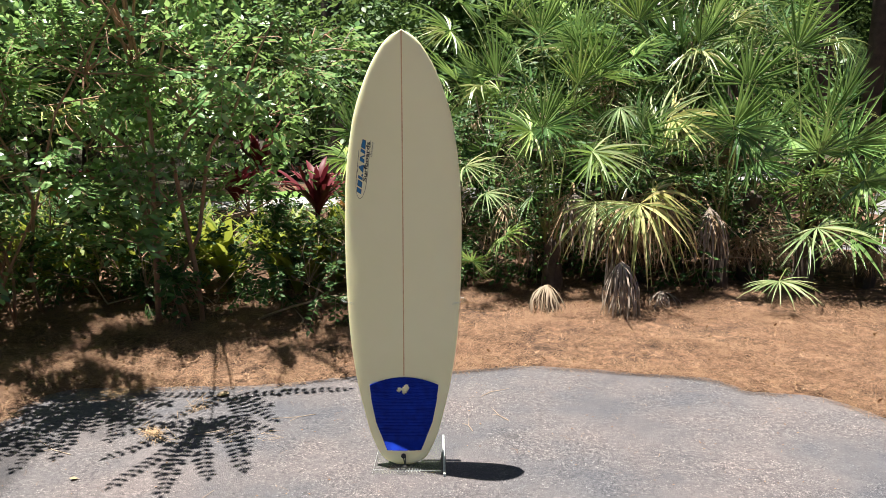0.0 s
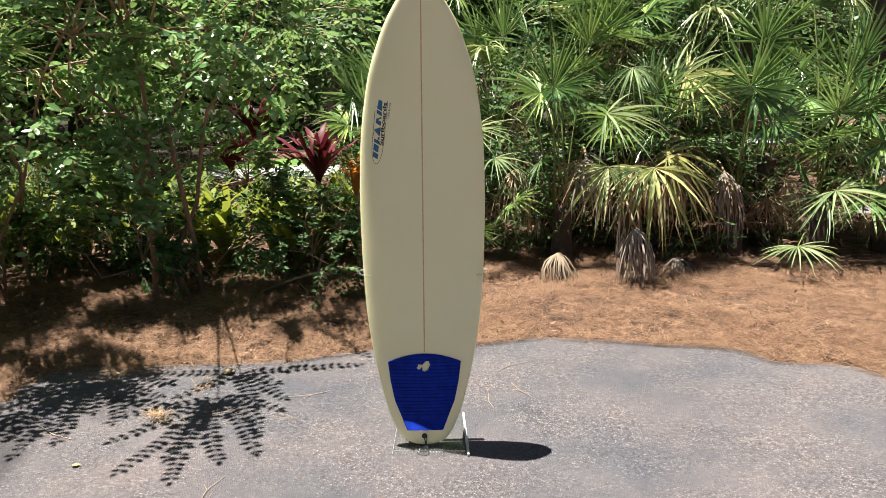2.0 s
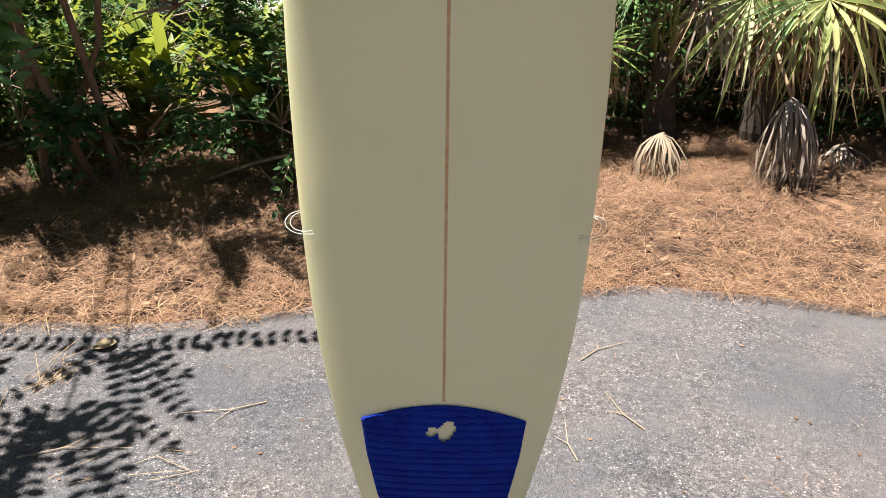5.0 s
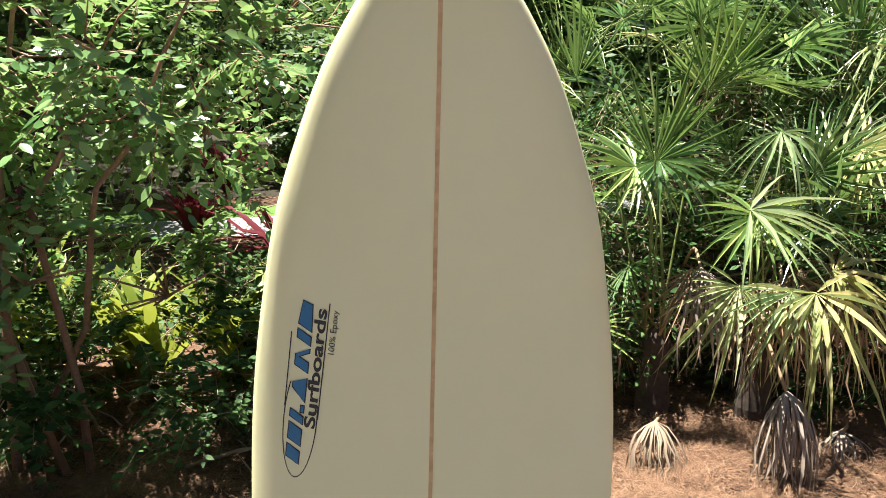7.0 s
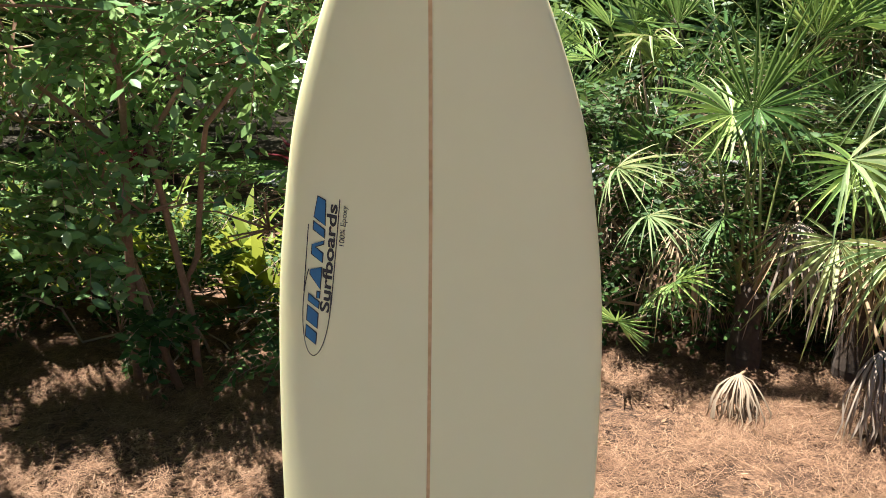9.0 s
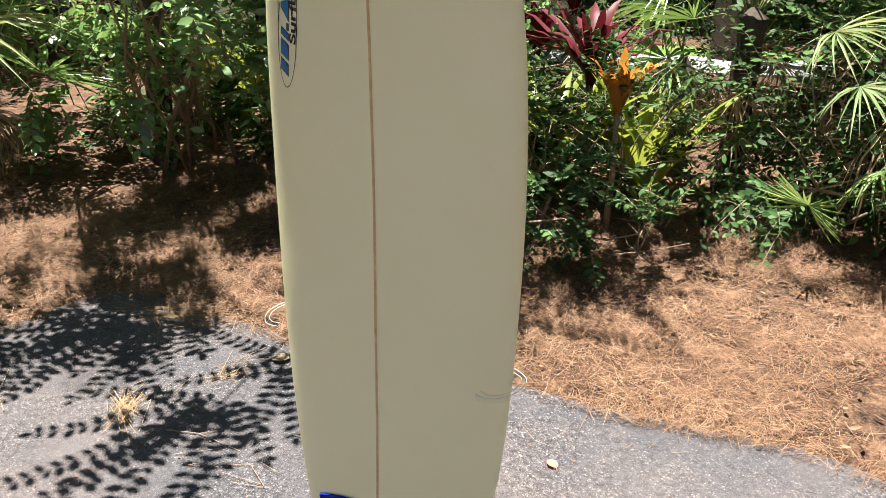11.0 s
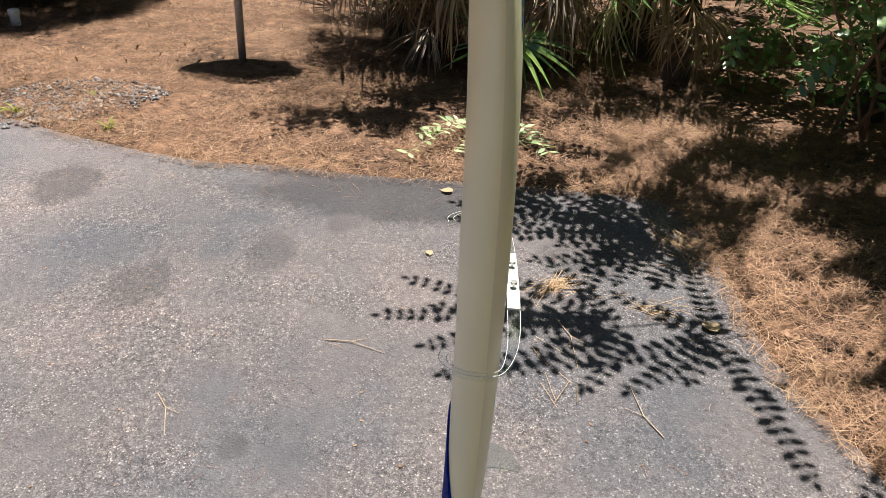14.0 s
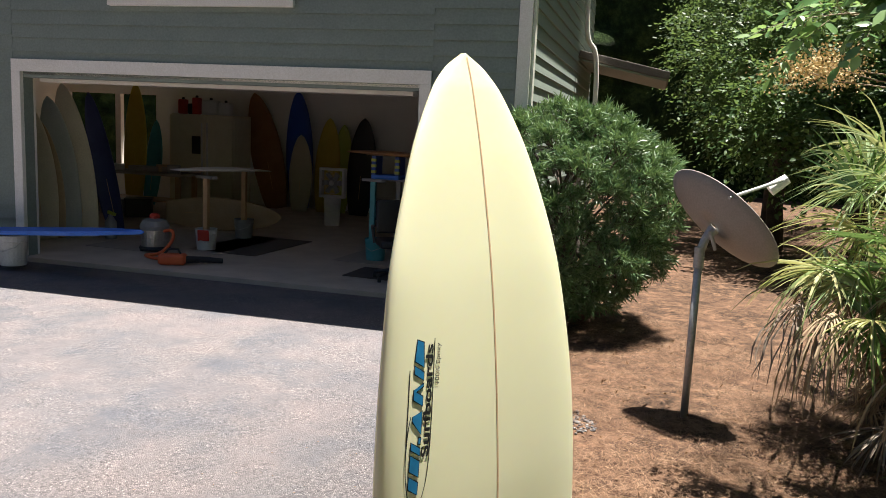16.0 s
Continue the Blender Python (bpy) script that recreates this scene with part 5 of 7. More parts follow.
def logo(surf, mirror, z0, xshift):
    """A plain blue mark in a thin black oval, running up the board."""
    sgn = -1.0 if mirror else 1.0
    ax, az = 0.118, 0.993  # the mark leans with the outline
    def place(p, q):
        """p: along the mark, upwards; q: across, to the reader's right."""
        p, q = p * 1.18, q * 1.18
        return (sgn * (xshift + p * ax + q * az), z0 + p * az - q * ax)
    def patch(corners, mt, lift, name, label=""):
        (a, b), (c, d) = corners[:2], corners[2:]
        fn = lambda u, w: place(*(np.array(a) * (1 - u) * (1 - w) + np.array(b) * (1 - u) * w + np.array(c) * u * w + np.array(d) * u * (1 - w)))
        return decal(name, fn, np.linspace(0, 1, 4), np.linspace(0, 1, 4), surf, lift, mt, label)
    # six slanted blue blocks, each with a dark edge
    hw, sl = 0.0092, 0.009
    for p, wd, kind in ((0.0, 0.019, 0), (0.0245, 0.024, 0), (0.054, 0.012, 0), (0.07, 0.011, 1), (0.083, 0.034, 2), (0.122, 0.015, 0), (0.139, 0.016, 3), (0.157, 0.013, 0), (0.1745, 0.036, 4)):
        for gap, lift, mt, nm in ((0.0, 0.0008, "ink_black", "mark_edge"), (0.0013, 0.0013, "ink_blue", "mark_block")):
            h = hw - gap
            a0, a1 = p + gap, p + wd - gap
            if kind == 1:
                corners = [(a0, h), (a0, h - 0.006 + 2 * gap), (a1, h - 0.006 + 2 * gap), (a1, h)]
            elif kind == 2:
                corners = [(a0, h), (a0 + wd * 0.55, -h), (a0 + wd * 0.75, -h), (a1, h)]
            elif kind == 3:
                corners = [(a0, -h), (a0 + wd * 0.6, h), (a1, h), (a0 + wd * 0.35, -h)]
            elif kind == 4:
                corners = [(a0, h), (a0 + sl, -h), (a1 + sl * 0.4, -h * 0.6), (a1, h * 0.8)]
            else:
                corners = [(a0, h), (a0 + sl, -h), (a1 + sl, -h), (a1, h)]
            patch(corners, M[mt], lift, nm, "slanted blue block of the maker's mark" if gap else "")
    def oval(u, w):
        a = math.pi * 2.0 * u
        return place(0.06 - (0.077 + w) * math.cos(a), 0.005 + (0.0205 + w) * math.sin(a))
    decal("mark_oval", oval, np.linspace(-0.36, 0.3, 60), np.array([-0.0007, 0.0007]), surf, 0.0009, M["ink_black"])
    patch([(0.075, -0.0165), (0.075, -0.0151), (0.172, -0.0151), (0.172, -0.0165)], M["ink_black"], 0.0008, "mark_line")
    patch([(0.065, 0.0255), (0.065, 0.0269), (0.215, 0.0269), (0.215, 0.0255)], M["ink_black"], 0.0008, "mark_line")
    for words, size, heavy, long, p0, q0, nm in (("Surfboards", 0.019, 0.0005, 0.155, 0.052, 0.0235, "lettering"), ("100% Epoxy", 0.0105, 0.0, 0.058, 0.15, 0.037, "small_print")):
        cu = bpy.data.curves.new(nm, "FONT")
        cu.body, cu.size, cu.offset = words, size, heavy
        tmp = new(nm, cu)
        mesh = bpy.data.meshes.new_from_object(tmp.evaluated_get(bpy.context.evaluated_depsgraph_get()))
        bpy.data.objects.remove(tmp)
        sign = -1 if surf is deck_y else 1
        wide = max(vert.co.x for vert in mesh.vertices)
        for vert in mesh.vertices:
            x, z = place(p0 + vert.co.x * long / wide, q0 - vert.co.y)
            vert.co = (x, surf(x, z) + sign * 0.0009, z)
        mesh_object(nm, mesh, M["ink_black"], board, "black lettering reading " + words)


logo(deck_y, False, 1.338, -0.202)
logo(bottom_y, True, 1.348, -0.21)

# grooved foam pad
m, nt, b = mat("pad_foam", 0.7, 0.0, 0.15)
v = coords(nt)
nt.links.new(ramp(nt, noise_tex(nt, v, 25, 4), [(0.3, (0.001, 0.014, 0.2)), (0.7, (0.002, 0.028, 0.33))]), b.inputs["Base Color"])
bump(nt, b, noise_tex(nt, v, 400, 2), 0.25, 0.001)
M["pad"] = m


bm = bmesh.new()
cols = 65
rows_z = np.concatenate([np.linspace(0.085, 0.15, 12), np.linspace(0.153, 0.408, 72)])
grid = []
for side_lift in (0.0005, None):
    layer = []
    for z in rows_z:
        w = float(np.interp(z, [0.085, 0.12, 0.22, 0.32, 0.408], [0.083, 0.1, 0.138, 0.157, 0.1665]))
        row = []
        for k in range(cols):
            u = -1 + 2 * k / (cols - 1)
            x = u * w
            zz = z + (0.043 * (1 - u * u)) * max(0.0, (z - 0.3) / 0.108)
            lift = side_lift
            if lift is None:
                lift = 0.0055 + 0.022 * max(0.0, 1 - (zz - 0.085) / 0.05) ** 1.3
                lift -= 0.0022 if (zz * 1000) % 17 < 5 and zz > 0.14 else 0.0
                lift -= 0.002 if abs(u) > 0.97 else 0.0
                if zz < 0.09 and k % 16 == 8:
                    lift -= 0.004
            row.append(bm.verts.new((x, deck_y(x, zz) - lift, zz)))
        layer.append(row)
    grid.append(layer)
low, top = grid
R = len(rows_z)
for i in range(R - 1):
    for k in range(cols - 1):
        # an opening through the pad shows the board
        zc = (top[i][k].co.z + top[i + 1][k].co.z) / 2
        xc = (top[i][k].co.x + top[i][k + 1].co.x) / 2
        leafy = abs(xc - 0.007 - (zc - 0.391) * 0.25) < 0.0155 * math.sqrt(max(0.0, 1 - ((zc - 0.391) / 0.024) ** 2))
        tail = -0.034 < xc < -0.004 and abs(zc - 0.389 - (xc + 0.02) * 0.2) < 0.003 + 0.011 * abs(math.sin((xc + 0.034) * 150))
        if leafy or tail:
            continue
        bm.faces.new((top[i][k], top[i][k + 1], top[i + 1][k + 1], top[i + 1][k]))
for i in range(R - 1):
    bm.faces.new((low[i][0], top[i][0], top[i + 1][0], low[i + 1][0]))
    bm.faces.new((low[i][-1], low[i + 1][-1], top[i + 1][-1], top[i][-1]))
for k in range(cols - 1):
    bm.faces.new((low[0][k], low[0][k + 1], top[0][k + 1], top[0][k]))
    bm.faces.new((low[-1][k], top[-1][k], top[-1][k + 1], low[-1][k + 1]))
part("tail_pad", bm, M["pad"], board, "bright blue grooved foam tail pad")
part("leash_plug", lathe(bmesh.new(), [(0.0125, 0), (0.013, 0.002), (0.008, 0.003)], 16), M["rubber_black"], board).matrix_basis = pose(-0.004, deck_y(0, 0.045) - 0.0005, 0.045, 90, 0, 0)
cord = [(-0.008, -0.026, 0.05), (-0.006, -0.05, 0.048), (-0.002, -0.062, 0.03), (0.006, -0.085, 0.012), (0.012, -0.11, 0.008), (-0.004, -0.128, 0.0075), (-0.03, -0.118, 0.0075), (-0.04, -0.1, 0.0075)]
part("leash_cord", tube(bmesh.new(), [(x, y, z - 0.012 + 0.008) for x, y, z in curve_points(cord, 5)], 0.0028, 7), M["rubber_black"], board, "short black leash cord", soft=True)
cord2 = [(0.004, -0.026, 0.05), (0.006, -0.055, 0.044), (0.004, -0.08, 0.015), (-0.012, -0.098, 0.0075), (-0.018, -0.118, 0.0075)]
part("leash_cord", tube(bmesh.new(), [(x, y, z - 0.004) for x, y, z in curve_points(cord2, 5)], 0.0022, 7), M["rubber_black"], board, "short black leash cord", soft=True)

m, nt, b = mat("fin_smoke", 0.12, 0.0, 0.5)
b.inputs["Base Color"].default_value = (0.82, 0.87, 0.87, 1)
b.inputs["Transmission Weight"].default_value = 0.92
M["fin"] = m
M["white_plastic"] = surface("white_plastic", (0.72, 0.72, 0.7), (0.8, 0.8, 0.78), 10, 0.4)
for x, z, cant, size in ((-0.125, 0.27, -8, 1.0), (0.125, 0.27, 8, 1.0), (0.0, 0.1, 0, 1.0)):
    outline = curve_points([(0.0, 0.0), (0.02, 0.03), (0.045, 0.07), (0.085, 0.105), (0.125, 0.115), (0.118, 0.095), (0.105, 0.05), (0.11, 0.0)], 4)
    bm = prism(bmesh.new(), [(a * size, c * size) for a, c in outline], 0.006, pose(0, 0, -0.003))
    bmesh.ops.bevel(bm, geom=list(bm.edges), offset=0.0012, segments=1, affect="EDGES")
    fin = part("fin", bm, M["fin"], board, "smoky clear fin")
    zb = z + 0.055
    fin.matrix_basis = Matrix.Translation((x, bottom_y(x, zb) - 0.001, zb)) @ Matrix(((0, 0, 1, 0), (0, 1, 0, 0), (-1, 0, 0, 0), (0, 0, 0, 1))) @ pose(0, 0, 0, cant, 0, 0)
    part("fin_base", box(bmesh.new(), (0.012, 0.004, 0.115), (x, bottom_y(x, z) + 0.001, z), bevel=0.0015, seg=1), M["white_plastic"], board)

# ---- clear stand ----
m, nt, b = mat("clear_acrylic", 0.04, 0.0, 0.5)
clear_in = nt.nodes.new("ShaderNodeBsdfTransparent")
clear_in.inputs["Color"].default_value = (0.985, 0.995, 0.99, 1)
gloss = node(nt, "ShaderNodeBsdfGlossy", Roughness=0.06)
sheen = nt.nodes.new("ShaderNodeMixShader")
sheen.inputs[0].default_value = 0.045
nt.links.new(clear_in.outputs[0], sheen.inputs[1])
nt.links.new(gloss.outputs[0], sheen.inputs[2])
nt.links.new(sheen.outputs[0], nt.nodes["Material Output"].inputs["Surface"])
M["acrylic"] = m
m, nt, b = mat("acrylic_edge", 0.35, 0.0, 0.5)
nt.links.new(ramp(nt, noise_tex(nt, coords(nt), 30, 3), [(0.3, (0.42, 0.45, 0.44)), (0.7, (0.62, 0.65, 0.64))]), b.inputs["Base Color"])
b.inputs["Transmission Weight"].default_value = 0.35
M["acrylic_edge"] = m
M["steel"] = surface("steel", (0.45, 0.45, 0.45), (0.6, 0.6, 0.6), 20, 0.35, 0.9)
stand = thing("display_stand", pose(-0.165, 3.655, 0.0), "clear acrylic display stand on the asphalt", "stand")


def clear(name, bm, label=""):
    ob = part(name, bm, M["acrylic"], stand, label)
    ob.visible_shadow = False
    return ob


clear("base_plate", box(bmesh.new(), (0.32, 0.43, 0.008), (0, 0, 0.011), bevel=0.0015, seg=1))
part("runner", box(bmesh.new(), (0.012, 0.44, 0.016), (0.168, 0, 0.0085), (0, 0, 3), bevel=0.002, seg=1), M["acrylic_edge"], stand, "frosted acrylic side runner")
part("runner", box(bmesh.new(), (0.006, 0.44, 0.012), (-0.168, 0, 0.008), bevel=0.0015, seg=1), M["acrylic"], stand, "frosted acrylic side runner")
clear("front_lip", box(bmesh.new(), (0.325, 0.008, 0.03), (0, -0.216, 0.015), bevel=0.0015, seg=1))
# thin pale tubes added to draw the bright glint along the plate's edges
for ends in (((-0.162, -0.217, 0.03), (0.162, -0.217, 0.03)), ((-0.169, -0.216, 0.0145), (-0.169, 0.216, 0.0145))):
    part("edge_glint", tube(bmesh.new(), list(ends), 0.0006, 5), M["acrylic_edge"], stand)
clear("upright", box(bmesh.new(), (0.09, 0.006, 0.84), (-0.02, -0.014, 0.435), bevel=0.002, seg=1))
# flat arm that curls round both rails
half_arm = [(0.236, -0.062), (0.252, -0.066), (0.27, -0.056), (0.283, -0.032), (0.286, -0.006), (0.28, 0.018), (0.256, 0.03), (0.2, 0.038), (0.1, 0.041)]
arm = [(-x, y) for x, y in half_arm] + [(0.0, 0.042)] + half_arm[::-1]
line = [np.array([p[0], p[1]]) for p in curve_points(arm, 6)]
to_stand = stand.matrix_basis.inverted() @ BOARD_POSE


def arm_band(keep, z0, z1, wide):
    bm, prev = bmesh.new(), None
    for i, p in enumerate(line):
        if not keep(p):
            continue
        d = line[min(i + 1, len(line) - 1)] - line[max(i - 1, 0)]
        nrm = np.array([-d[1], d[0]]) / (np.linalg.norm(d) + 1e-9)
        w = wide(p)
        ring = [bm.verts.new(to_stand @ Vector((p[0] + s * nrm[0], p[1] + s * nrm[1], z))) for s, z in ((-0.0015, z0), (w, z0), (w, z1), (-0.0015, z1))]
        if prev:
            for k in range(4):
                bm.faces.new((prev[k], prev[(k + 1) % 4], ring[(k + 1) % 4], ring[k]))
        else:
            bm.faces.new(ring[::-1])
        prev = ring
    bm.faces.new(prev)
    return bm


band = lambda p: 0.008 + 0.014 * max(0.0, 1 - (abs(p[0]) / 0.27) ** 4)
clear("rail_arm", arm_band(lambda p: True, 0.818, 0.828, band), "clear acrylic arm curled round the board's rails")
# the arm's edge glints, drawn as pale tubes
for s_ in (-0.001, 0.008):
    pts = []
    for i, p in enumerate(line):
        d = line[min(i + 1, len(line) - 1)] - line[max(i - 1, 0)]
        nrm = np.array([-d[1], d[0]]) / (np.linalg.norm(d) + 1e-9)
        w = s_ if s_ < 0 else band(p)
        pts.append(to_stand @ Vector((p[0] + w * nrm[0], p[1] + w * nrm[1], 0.8285)))
    part("edge_glint", tube(bmesh.new(), pts, 0.0005, 5), M["acrylic_edge"], stand, soft=True).visible_shadow = False
part("cross_bar", arm_band(lambda p: abs(p[0]) < 0.11 and p[1] > 0, 0.829, 0.833, band), M["acrylic_edge"], stand, "frosted acrylic cross bar with two bolts")
for x in (-0.045, 0.03):
    bm = tube(bmesh.new(), [(x, 0.053, 0.79), (x, 0.053, 0.842)], 0.003, 8)
    bm.transform(to_stand)
    bolt = part("bolt", bm, M["steel"], stand, "small steel bolt")
    bm = tube(bmesh.new(), [(x, 0.053, 0.842), (x, 0.053, 0.847)], 0.0065, 10)
    bm.transform(to_stand)
    part("bolt_head", bm, M["steel"], bolt)
bars = bmesh.new()
for r_, (x0, x1) in enumerate(((-0.06, 0.075), (-0.05, 0.06))):
    x = x0
    while x < x1:
        box(bars, (0.0028, 0.01, 0.0008), (x, -0.175 - r_ * 0.024, 0.0155))
        x += 0.0135
part("engraved_mark", bars, M["acrylic_edge"], stand, "white engraved marks on the clear base")


# ---- house with open garage ----
M["siding"] = surface("green_siding", (0.215, 0.26, 0.225), (0.255, 0.3, 0.26), 3, 0.6, fine=40, bumps=0.1)
M["trim"] = surface("white_trim", (0.87, 0.84, 0.74), (0.92, 0.89, 0.8), 4, 0.5, bumps=0.06)
M["stucco"] = surface("cream_stucco", (0.72, 0.69, 0.56), (0.8, 0.77, 0.64), 3, 0.8, fine=120, bumps=0.3)
M["slab"] = surface("garage_concrete", (0.4, 0.34, 0.28), (0.56, 0.49, 0.41), 2.5, 0.75, fine=80, bumps=0.15)
M["drywall"] = surface("garage_wall", (0.84, 0.82, 0.77), (0.9, 0.88, 0.83), 2, 0.85, bumps=0.08)
M["roof"] = surface("roof_shingle", (0.12, 0.11, 0.1), (0.2, 0.18, 0.16), 8, 0.9, fine=60, bumps=0.4)
HOUSE = pose(-5.07, -2.157, 0.0, 0, 0, 122.0)
OPEN_W, OPEN_H, CORNER = 5.19, 2.33, 1.18
house = thing("house", HOUSE, "grey-green lap-sided house with an open garage", "house", kind="structure")
DEEP = 7.8
# front wall pieces: beside the opening, above it, left of it
def wall(name, size, at, material="siding", label=""):
    return part(name, box(bmesh.new(), size, at), M[material], house, label)
wall("front_wall", (CORNER - 0.02, 0.16, 4.0), ((CORNER - 0.02) / 2 + 0.0, 0.1, 3.3))
wall("front_wall", (OPEN_W, 0.16, 3.0), (-OPEN_W / 2, 0.1, OPEN_H + 1.5))
wall("front_wall", (6.0, 0.16, 5.3), (-OPEN_W - 3.0, 0.1, 2.65))
wall("stucco_base", (CORNER + 0.0, 0.2, 1.24), (CORNER / 2 + 0.002, 0.09, 0.6), "stucco", "cream stucco lower wall")
part("stucco_joint", box(bmesh.new(), (CORNER, 0.012, 0.02), (CORNER / 2, -0.012, 0.93), bevel=0.003), M["stucco"], house)
wall("side_wall", (0.16, DEEP, 5.3), (CORNER - 0.085, DEEP / 2 + 0.18, 2.65))
wall("side_wall", (0.16, DEEP, 5.3), (-OPEN_W - 5.9, DEEP / 2 + 0.18, 2.65))
for x0, x1, z0, z1 in ((0.13, CORNER - 0.14, 1.23, 5.2), (-OPEN_W - 0.13, 0.13, OPEN_H + 0.15, 5.2), (-OPEN_W - 6.0, -OPEN_W - 0.13, 0.2, 5.2)):
    z = z0
    while z < z1:
        h = 0.165
        bm = bmesh.new()
        y = 0.016
        vs = [bm.verts.new(p) for p in ((x0, y - 0.028, z), (x1, y - 0.028, z), (x1, y - 0.006, z + h), (x0, y - 0.006, z + h), (x0, y + 0.004, z), (x1, y + 0.004, z), (x1, y + 0.004, z + h), (x0, y + 0.004, z + h))]
        for q in ((0, 1, 2, 3), (4, 7, 6, 5), (0, 4, 5, 1), (3, 2, 6, 7), (0, 3, 7, 4), (1, 5, 6, 2)):
            bm.faces.new([vs[k] for k in q])
        part("siding_board", bm, M["siding"], house)
        z += h
side = CORNER - 0.005
z = 0.3
while z < 5.2:
    bm = bmesh.new()
    vs = [bm.verts.new(p) for p in ((side + 0.028, 0.2, z), (side + 0.028, DEEP, z), (side + 0.006, DEEP, z + 0.165), (side + 0.006, 0.2, z + 0.165), (side, 0.2, z), (side, DEEP, z), (side, DEEP, z + 0.165), (side, 0.2, z + 0.165))]
    for q in ((0, 1, 2, 3), (4, 7, 6, 5), (0, 4, 5, 1), (3, 2, 6, 7), (0, 3, 7, 4), (1, 5, 6, 2)):
        bm.faces.new([vs[k] for k in q])
    part("siding_board", bm, M["siding"], house)
    z += 0.165
part("corner_trim", box(bmesh.new(), (0.14, 0.05, 5.0), (CORNER - 0.06, -0.005, 2.75), bevel=0.004), M["trim"], house, "white corner board")
part("corner_trim", box(bmesh.new(), (0.03, 0.12, 5.0), (CORNER + 0.025, 0.085, 2.75), bevel=0.004), M["trim"], house, "white corner board")
for nm, size, at in (("door_trim", (0.13, 0.06, OPEN_H - 1.16), (0.065, -0.02, (OPEN_H + 1.3) / 2 + 0.0)), ("door_trim", (0.13, 0.06, OPEN_H), (-OPEN_W - 0.065, -0.01, OPEN_H / 2 + 0.07)),
                     ("door_trim", (OPEN_W + 0.26, 0.06, 0.15), (-OPEN_W / 2, -0.01, OPEN_H + 0.145 + 0.0))):
    part(nm, box(bmesh.new(), size, at, bevel=0.005), M["trim"], house, "white painted door trim")
part("jamb", box(bmesh.new(), (0.03, 0.2, OPEN_H), (0.016, 0.12, OPEN_H / 2 + 0.06)), M["trim"], house)
part("jamb", box(bmesh.new(), (0.03, 0.2, OPEN_H), (-OPEN_W - 0.016, 0.12, OPEN_H / 2 + 0.06)), M["trim"], house)
part("head_jamb", box(bmesh.new(), (OPEN_W - 0.01, 0.2, 0.03), (-OPEN_W / 2, 0.12, OPEN_H + 0.05)), M["trim"], house)
part("rolled_door", box(bmesh.new(), (OPEN_W - 0.2, 0.05, 0.05), (-OPEN_W / 2 - 0.05, 0.26, OPEN_H - 0.02), bevel=0.01), M["trim"], house, "bottom edge of the raised white garage door")
part("rolled_door_panel", box(bmesh.new(), (OPEN_W - 0.2, 2.3, 0.045), (-OPEN_W / 2 - 0.05, 1.5, OPEN_H + 0.05), bevel=0.005), M["trim"], house)
# inside
LEFT = -10.9
part("garage_floor", box(bmesh.new(), (1.0 - LEFT, DEEP + 0.1, 0.12), ((1.0 + LEFT) / 2, DEEP / 2 + 0.0, 0.0), bevel=0.01), M["slab"], house, "stained concrete garage floor")
for size, at in (((6.2, 0.12, 2.6), (-2.1, DEEP - 0.06, 1.36)), ((3.2, 0.12, 2.6), (-6.8, DEEP - 0.06, 1.36)), ((2.5, 0.12, 0.6), (-9.65, DEEP - 0.06, 0.35)), ((2.5, 0.12, 0.3), (-9.65, DEEP - 0.06, 2.52)), ((0.14, 0.12, 1.72), (-9.5, DEEP - 0.06, 1.51)), ((0.1, 0.12, 1.72), (-8.45, DEEP - 0.06, 1.51))):
    part("back_wall", box(bmesh.new(), size, at), M["drywall"], house)
part("inner_wall", box(bmesh.new(), (0.1, DEEP - 0.3, 2.6), (CORNER - 0.22, DEEP / 2 + 0.12, 1.36)), M["drywall"], house)
part("inner_wall", box(bmesh.new(), (0.1, DEEP - 0.3, 2.6), (LEFT + 0.05, DEEP / 2 + 0.12, 1.36)), M["drywall"], house)
part("inner_wall", box(bmesh.new(), (-OPEN_W - 0.13 - LEFT, 0.08, 2.6), ((-OPEN_W - 0.13 + LEFT) / 2, 0.25, 1.36)), M["drywall"], house)
part("garage_ceiling", box(bmesh.new(), (1.0 - LEFT, DEEP, 0.1), ((1.0 + LEFT) / 2, DEEP / 2 + 0.2, 2.72)), M["drywall"], house)
part("window_board", box(bmesh.new(), (2.4, 0.07, 0.12), (-2.7, -0.03, 3.26), bevel=0.01), M["trim"], house, "white window sill")
part("window_frame", box(bmesh.new(), (2.2, 0.05, 1.3), (-2.7, -0.01, 3.97), bevel=0.01), M["trim"], house, "white window frame")
part("soffit", box(bmesh.new(), (CORNER + OPEN_W + 5.4, 0.8, 0.18), (-OPEN_W / 2 - 1.75, -0.17, 5.25), bevel=0.01), M["trim"], house)
bm = bmesh.new()
x0, x1 = -OPEN_W - 6.2, CORNER + 0.35
vs = [bm.verts.new(p) for p in ((x0, -0.6, 5.3), (x1, -0.6, 5.3), (x1, DEEP / 2 + 0.1, 7.0), (x0, DEEP / 2 + 0.1, 7.0), (x0, DEEP + 0.5, 5.3), (x1, DEEP + 0.5, 5.3))]
for q in ((0, 1, 2, 3), (3, 2, 5, 4), (1, 5, 2), (0, 3, 4), (0, 4, 5, 1)):
    bm.faces.new([vs[k] for k in q])
part("roof", bm, M["roof"], house, "shingled gable roof")
# porch roof further along the side wall
part("porch_roof", box(bmesh.new(), (1.5, 2.6, 0.12), (CORNER + 0.75, 6.4, 3.1), (0, 12, 0), bevel=0.01), M["roof"], house, "dark porch roof along the side wall")
